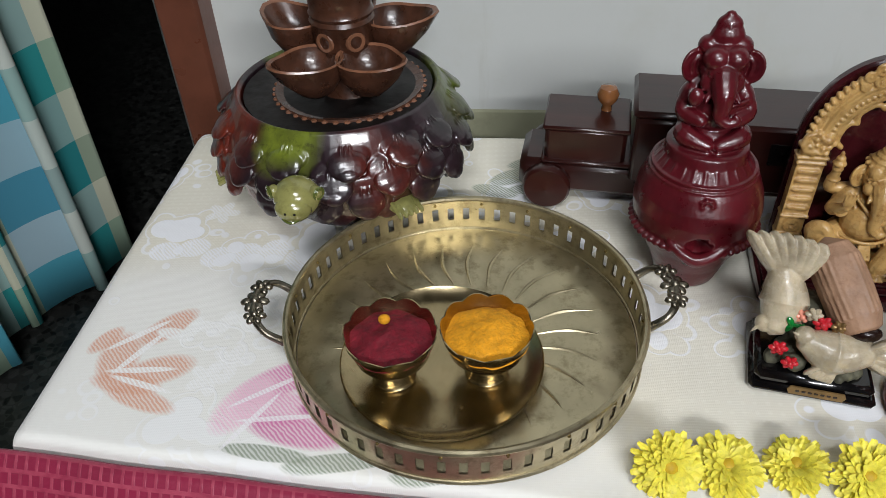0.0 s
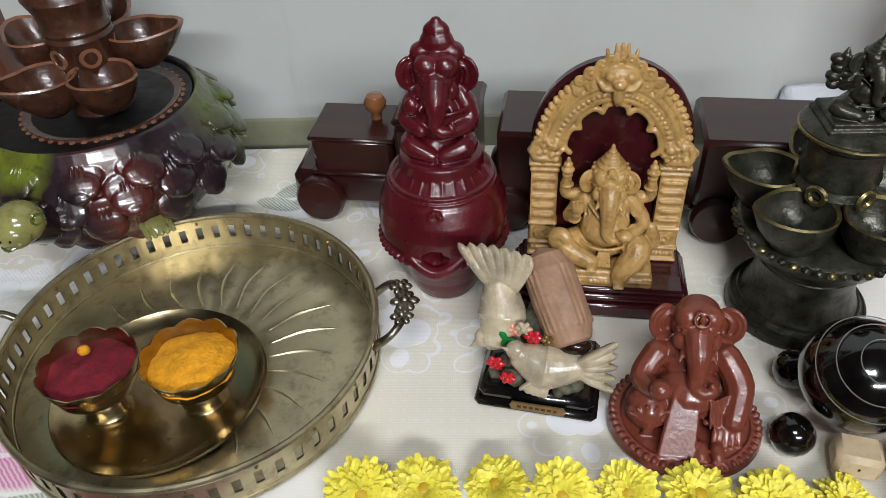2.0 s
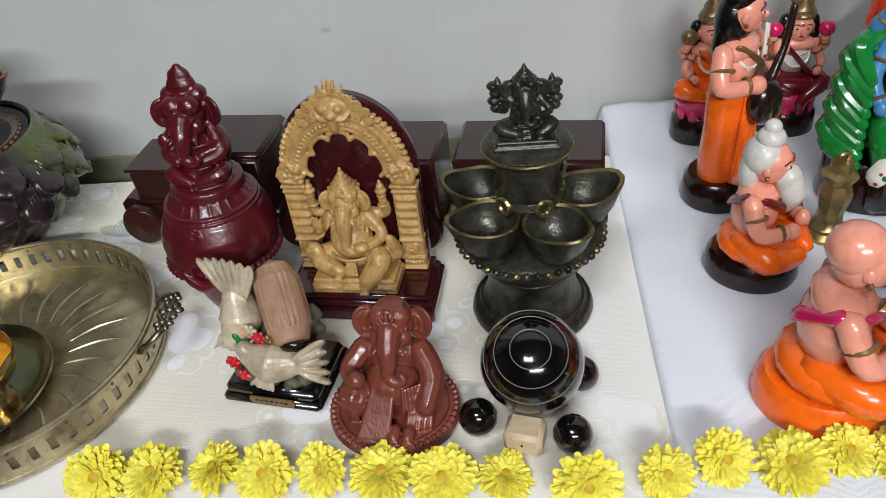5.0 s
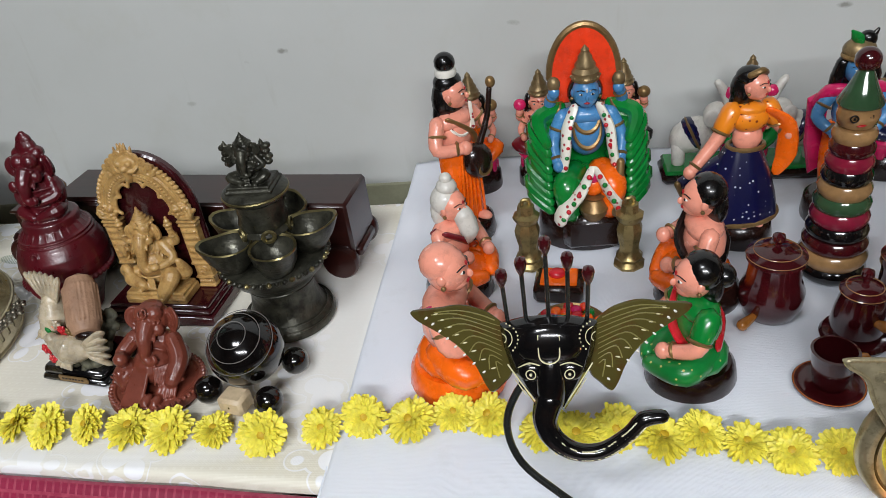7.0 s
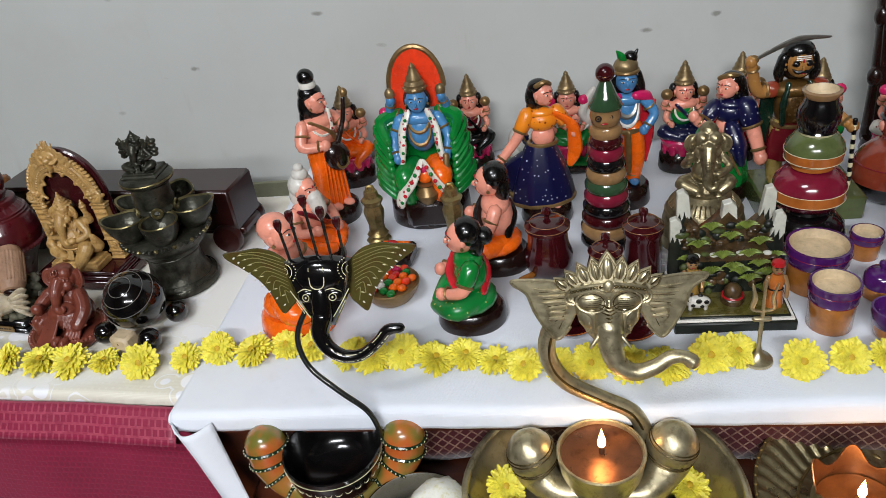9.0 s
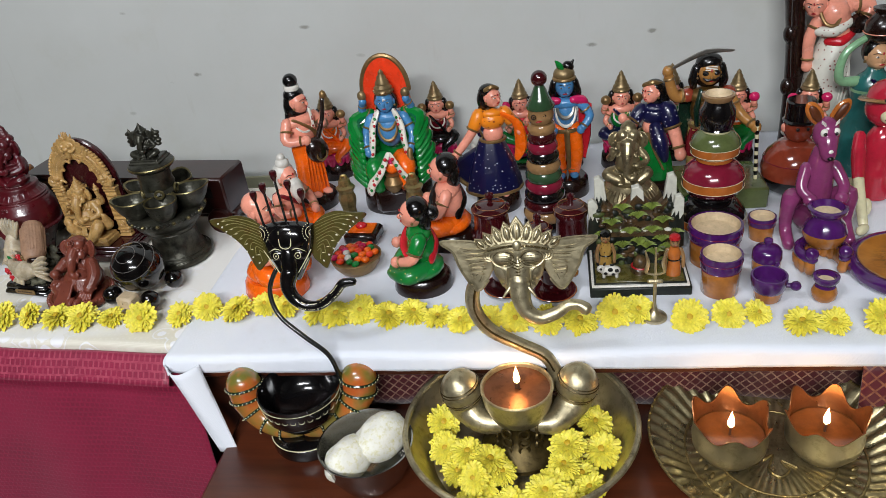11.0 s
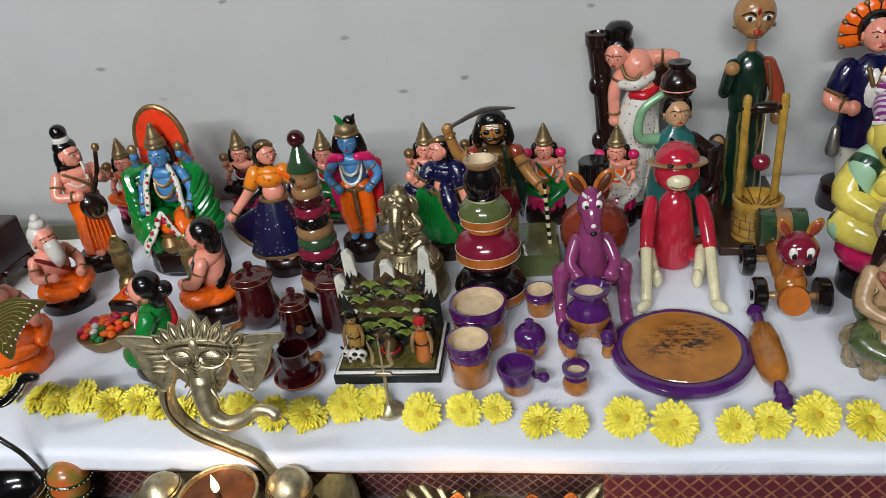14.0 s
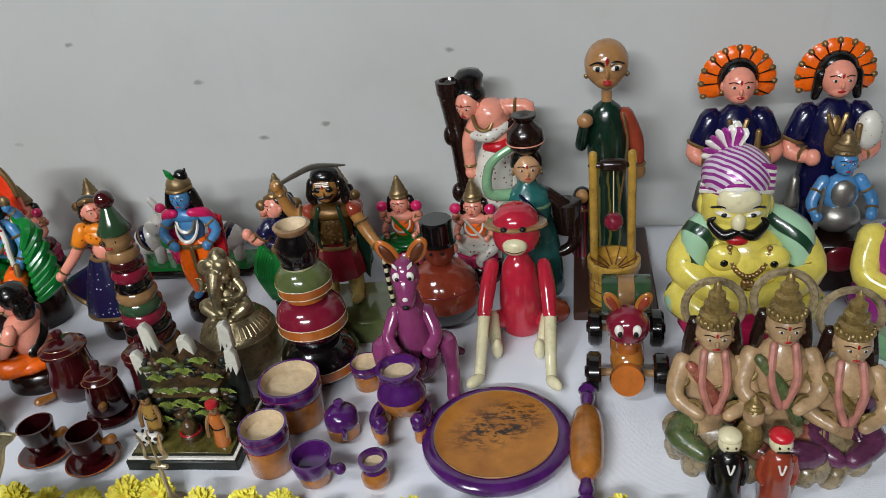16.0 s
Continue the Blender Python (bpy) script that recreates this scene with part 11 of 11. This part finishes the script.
    # leaf crown over a beaded double band
    for k, (h, w) in zip(range(-4, 5), ((1.3, 0.5), (1.5, 0.55), (1.75, 0.6), (1.9, 0.68), (2.3, 0.85), (1.9, 0.68), (1.75, 0.6), (1.5, 0.55), (1.3, 0.5))):
        t = k / 4
        b.M = M @ turn((3.05 * t, -0.35 - 0.3 * (1 - t * t), 1.75 - 0.65 * t * t), (-8, t * 52, 0))
        slab(b, [(-w * 0.55, -0.3), (w * 0.55, -0.3), (w * 0.95, h * 0.22), (w, h * 0.42), (w * 0.6, h * 0.7), (0, h), (-w * 0.6, h * 0.7), (-w, h * 0.42), (-w * 0.95, h * 0.22)], 0.34, B, bev=0.12)
        ball(b, (0, -0.12, h * 0.36), (w * 0.5, 0.22, h * 0.36), B, n=12, k=8)
        tube(b, [(0, -0.34, 0.1), (0, -0.36, h * 0.4), (0, -0.2, h * 0.7)], 0.05, "brass_line", n=4)
        for q in (-1, 1):
            tube(b, [(q * w * 0.5, -0.16, 0), (q * w * 0.72, -0.18, h * 0.35), (0, -0.16, h * 0.86)], 0.04, "brass_line", n=4)
    b.M = M
    for dz, q in ((0, 0.13), (-0.42, 0.13)):
        tube(b, [(2.75 * t, -1.05 + 0.55 * t * t, 1.5 + dz - 0.55 * t * t) for t in (-1, -0.66, -0.33, 0, 0.33, 0.66, 1)], q, B, n=7, per=4)
    for k in range(24):
        t = (k - 11.5) / 11.5
        ball(b, (2.72 * t, -1.08 + 0.55 * t * t, 1.29 - 0.55 * t * t), 0.12, "brass_line", n=6, k=4)
    ball(b, (0, -1.2, 1.35), (0.42, 0.25, 0.5), B)
    for sx in (-1, 1):
        # heavy lidded eye in etched rings
        ball(b, (sx * 1.28, -0.68, 0.05), (1.1, 0.5, 0.75), B, (0, sx * 8, 0))
        for q in (1.2, 1.0):
            ring(b, (sx * 1.28, -1.0 - 0.2 * (1.2 - q), 0.05), q, 0.1 if q > 1.1 else 0.04, "brass_line" if q < 1.1 else B, (88, 0, sx * 14), 26, 5, 1.0, 0.7)
        for j in range(5):
            tube(b, [(sx * 0.6, -1.12, 0.4 - 0.17 * j), (sx * 1.28, -1.19, 0.34 - 0.16 * j), (sx * 2.0, -0.98, 0.4 - 0.17 * j)], 0.022, "brass_line", n=4)
        tube(b, [(sx * 0.2, -1.1, 0.85), (sx * 1.0, -1.1, 1.0), (sx * 2.1, -0.75, 0.4)], [0.06, 0.12, 0.05], B, n=6)
        # cheek scrolls, tusks and forehead leaf
        tube(b, [(sx * 1.9, -0.8, -0.7), (sx * 1.3, -1.0, -1.2), (sx * 1.2, -0.95, -2.2), (sx * 1.5, -0.8, -2.6)], 0.13, B, n=6)
        tube(b, [(sx * 0.7, -0.9, -2.6), (sx * 1.5, -1.3, -3.6)], [0.26, 0.1], B, n=8)
        for j in range(7):
            tube(b, [(sx * 0.05, -1.42 + 0.02 * j, -0.3 - 0.3 * j), (sx * 0.7, -1.15 + 0.03 * j, -0.05 - 0.32 * j)], [0.07, 0.03], "brass_line", n=5)
        ring(b, (sx * 2.35, -0.7, 0.2), 0.35, 0.1, B, (80, 0, sx * 20), 14, 5)
    part("elephant_head", b, ob)
    for sx in (-1, 1):
        b = Build()
        b.M = M
        pts = [(2.0, 1.0), (3.2, 1.35), (4.9, 1.7), (7.2, 1.75), (7.3, 1.4), (6.3, 0.6), (5.8, -0.8), (5.2, -2.0), (4.4, -3.2), (3.8, -3.3), (3.0, -2.4), (2.2, -0.6)]
        fine = [(p.x, p.z) for p in spline([(x, 0, z) for x, z in pts + pts[:1]], 4)[:-1]]
        slab(b, [(sx * x, z) for x, z in fine], 0.4, B, (0, 0.1, 0), bev=0.12)
        tube(b, [(sx * x * 0.985, -0.12, z * 0.98) for x, z in pts[1:11]], 0.13, B, n=6, per=4)
        for j in range(6):
            tube(b, [(sx * (2.7 + 0.15 * j), -0.12, 0.9 - 0.5 * j), (sx * (4.0 + 0.1 * j), -0.2, 0.75 - 0.45 * j), (sx * (5.6 - 0.28 * j), -0.12, 1.0 - 0.62 * j)], [0.16, 0.12, 0.03], B, n=6)
            tube(b, [(sx * (2.8 + 0.15 * j), -0.12, 0.65 - 0.5 * j), (sx * (5.2 - 0.28 * j), -0.12, 0.7 - 0.62 * j)], 0.035, "brass_line", n=4)
        for r in (0.3, 0.55):
            ring(b, (sx * 2.7, -0.25, 0.2), r, 0.1, B, (85, 0, 0), 16, 5)
        part("ear", b, ob)
    flame_lamp(0.915, 0.272, P + 0.012 + 0.104)


def thali():
    b = Build()
    lathe(b, [(9.5, 0), (10.0, 0.2), (11.6, 3.6), (12.0, 4.2), (12.1, 4.5), (11.9, 4.6), (11.5, 4.2), (11.1, 3.6), (9.4, 0.8), (5, 0.6), (0.02, 0.6)], "brass", n=64)
    ring(b, (0, 0, 4.45), 11.85, 0.34, "pale_brass", n=72, k=8)
    b.done("lamp_tray", (0.915, 0.272, P + 0.002), label="deep round brass tray filled with yellow flower heads", category="tray")
    rnd = random.Random(8)
    for x, y, z in ((-6.2, -4.4, 1.5), (-3.4, -6.4, 1.4), (-0.6, -8.2, 1.4), (-7.8, -1.5, 1.6), (-4.6, -8.6, 1.5), (-1.8, -5.2, 2.4), (3.2, -6.4, 1.6), (6.0, -4.6, 1.6), (4.6, -8.4, 1.5), (8.2, -1.6, 1.7), (7.6, 2.6, 1.5), (2.0, -9.2, 1.6), (6.9, -6.9, 2.2), (-8.6, 2.6, 1.4), (4.4, -4.6, 2.9), (-5.2, -3.2, 3.0), (-3.0, -4.4, 3.2), (4.9, -2.6, 3.4), (2.6, -8.0, 2.8), (-4.2, -6.6, 2.8)):
        bloom(0.915 + x / 100, 0.272 + y / 100, P + z / 100, 0.95, rnd.uniform(0, 40), "flowers in the lamp tray", "yellow chrysanthemum head lying in the brass tray")


def steel_bowl():
    ob = thing("steel_bowl", (0.757, 0.243, P + 0.002), label="stainless steel bowl holding pale round sweets", category="bowl")
    b = Build()
    lathe(b, [(3.2, 0), (3.6, 0.15), (4.6, 2.2), (4.9, 4.2), (5.0, 4.4), (4.85, 4.45), (4.7, 4.2), (4.3, 2.2), (3.3, 0.5), (0.02, 0.45)], "steel", n=52)
    part("bowl", b, ob)
    for x, y, z, r in ((-1.7, -1.2, 3.1, 2.6), (1.4, 1.4, 3.7, 2.9)):
        b = Build()
        n, k = 24, 16
        ball(b, (0, 0, 0), (r * 0.82, r * 1.12, r * 0.8), "laddu", (0, 0, -30), n, k)
        b.v = [p * (1 + 0.10 * noise.noise((p.x * 1.1 + x, p.y * 1.1, p.z * 1.1)) + 0.05 * noise.noise(p * 3)) + Vector((x, y, z)) for p in b.v]
        o = b.done("sweet", (0.757, 0.243, P + 0.002), label="pale crumbly round sweet flecked with green", category="sweet", group="sweets in the bowl")
    b = Build()
    ball(b, (0.757 * 0 - 0.2, -0.2, 4.6), (0.5, 0.4, 0.35), "toy_orange", n=8, k=6)
    b.done("raisin", (0.757, 0.243, P + 0.002), label="brown raisin between the sweets", category="raisin")


def salver():
    ob = thing("salver", (1.166, 0.272, P + 0.002), label="round embossed brass salver with a fluted rim", category="tray")
    b = Build()
    n = 300
    prof = [(8.6, 0.1), (9.0, 0.3), (11.2, 2.0), (12.0, 2.4), (12.2, 2.55), (12.0, 2.65), (11.2, 2.25), (9.0, 0.6), (8.4, 0.42), (0.02, 0.42)]
    vs, fs = [], []
    for j, (r, z) in enumerate(prof):
        for i in range(n):
            t = 2 * math.pi * i / n
            f = (0.26 if j in (6, 7) else 0.14) * math.cos(t * 50) if j in (2, 6, 7) else 0
            vs.append((r * math.cos(t), r * math.sin(t), z + f))
    for j in range(len(prof) - 1):
        for i in range(n):
            fs.append((j * n + i, j * n + (i + 1) % n, (j + 1) * n + (i + 1) % n, (j + 1) * n + i))
    fs.append(tuple(reversed(range(n))))
    b.add(vs, fs, "salver_brass")
    part("dish", b, ob)
    b = Build()
    for r, q in ((12.1, 0.16), (8.5, 0.14), (5.8, 0.1)):
        ring(b, (0, 0, 2.6 if r > 12 else 0.5), r, q, "old_brass", n=72, k=6)
    for k in range(72):
        a = 2 * math.pi * k / 72
        ball(b, (12.1 * math.cos(a), 12.1 * math.sin(a), 2.72), 0.2, "old_brass", n=5, k=4)
    for k in range(40):
        a = 2 * math.pi * k / 40
        ball(b, (7.2 * math.cos(a), 7.2 * math.sin(a), 0.46), (0.45, 0.22, 0.14), "old_brass", (0, 0, math.degrees(a) + 40), 7, 4)
    tube(b, [(-1.2, -1.2, 0.5), (-0.2, -0.6, 0.5), (-1.0, -2.4, 0.5), (-0.2, -3.4, 0.5), (0.8, -2.6, 0.5), (0.4, -1.4, 0.5), (1.6, -2.2, 0.5)], 0.14, "old_brass", n=6)
    part("embossing", b, ob)
    for x, y in ((1.121, 0.267), (1.210, 0.272)):
        lamp = thing("bowl_lamp", (x, y, P + 0.0085), rz=random.Random(int(x * 1000)).uniform(0, 40), label="lit oil lamp in a brass bowl with a pointed, wavy rim", category="oil lamp", group="bowl lamps")
        b = Build()
        n = 84
        vs, fs = [], []
        for r, z, k in ((2.2, 0, 0), (2.6, 0.2, 0), (3.5, 1.6, 0), (3.6, 2.6, 0), (3.3, 3.6, 0.3), (3.45, 4.6, 1), (3.35, 4.6, 1), (3.2, 3.6, 0.3), (3.45, 2.6, 0), (3.3, 1.8, 0)):
            for i in range(n):
                t = 2 * math.pi * i / n
                s = (0.5 + 0.5 * math.cos(t * 6)) ** 1.3
                vs.append((r * (1 + 0.16 * k * s) * math.cos(t), r * (1 + 0.16 * k * s) * math.sin(t), z + k * 1.5 * (s - 0.45)))
        for j in range(9):
            for i in range(n):
                fs.append((j * n + i, j * n + (i + 1) % n, (j + 1) * n + (i + 1) % n, (j + 1) * n + i))
        fs.append(tuple(reversed(range(n))))
        b.add(vs, [f for k, f in enumerate(fs) if k // n < 5 or k == len(fs) - 1], "brass")
        b.add(vs, [f for k, f in enumerate(fs) if 5 <= k // n < 9], "copper_glow")
        part("bowl", b, lamp)
        b = Build()
        lathe(b, [(3.35, 2.5), (1.4, 2.45), (0.02, 2.3)], "wax", n=30)
        part("oil", b, lamp, "clear amber lamp oil over copper")
        b = Build()
        tube(b, [(0, 0, 2.2), (0.05, 0, 3.4)], 0.12, "wick", n=6)
        part("wick", b, lamp)
        b = Build()
        flame(b, (0.05, 0, 3.5))
        part("flame", b, lamp, "small yellow flame")
        flame_lamp(x, y, P + 0.0085 + 0.052)


black_lamp()
brass_lamp()
thali()
steel_bowl()
salver()
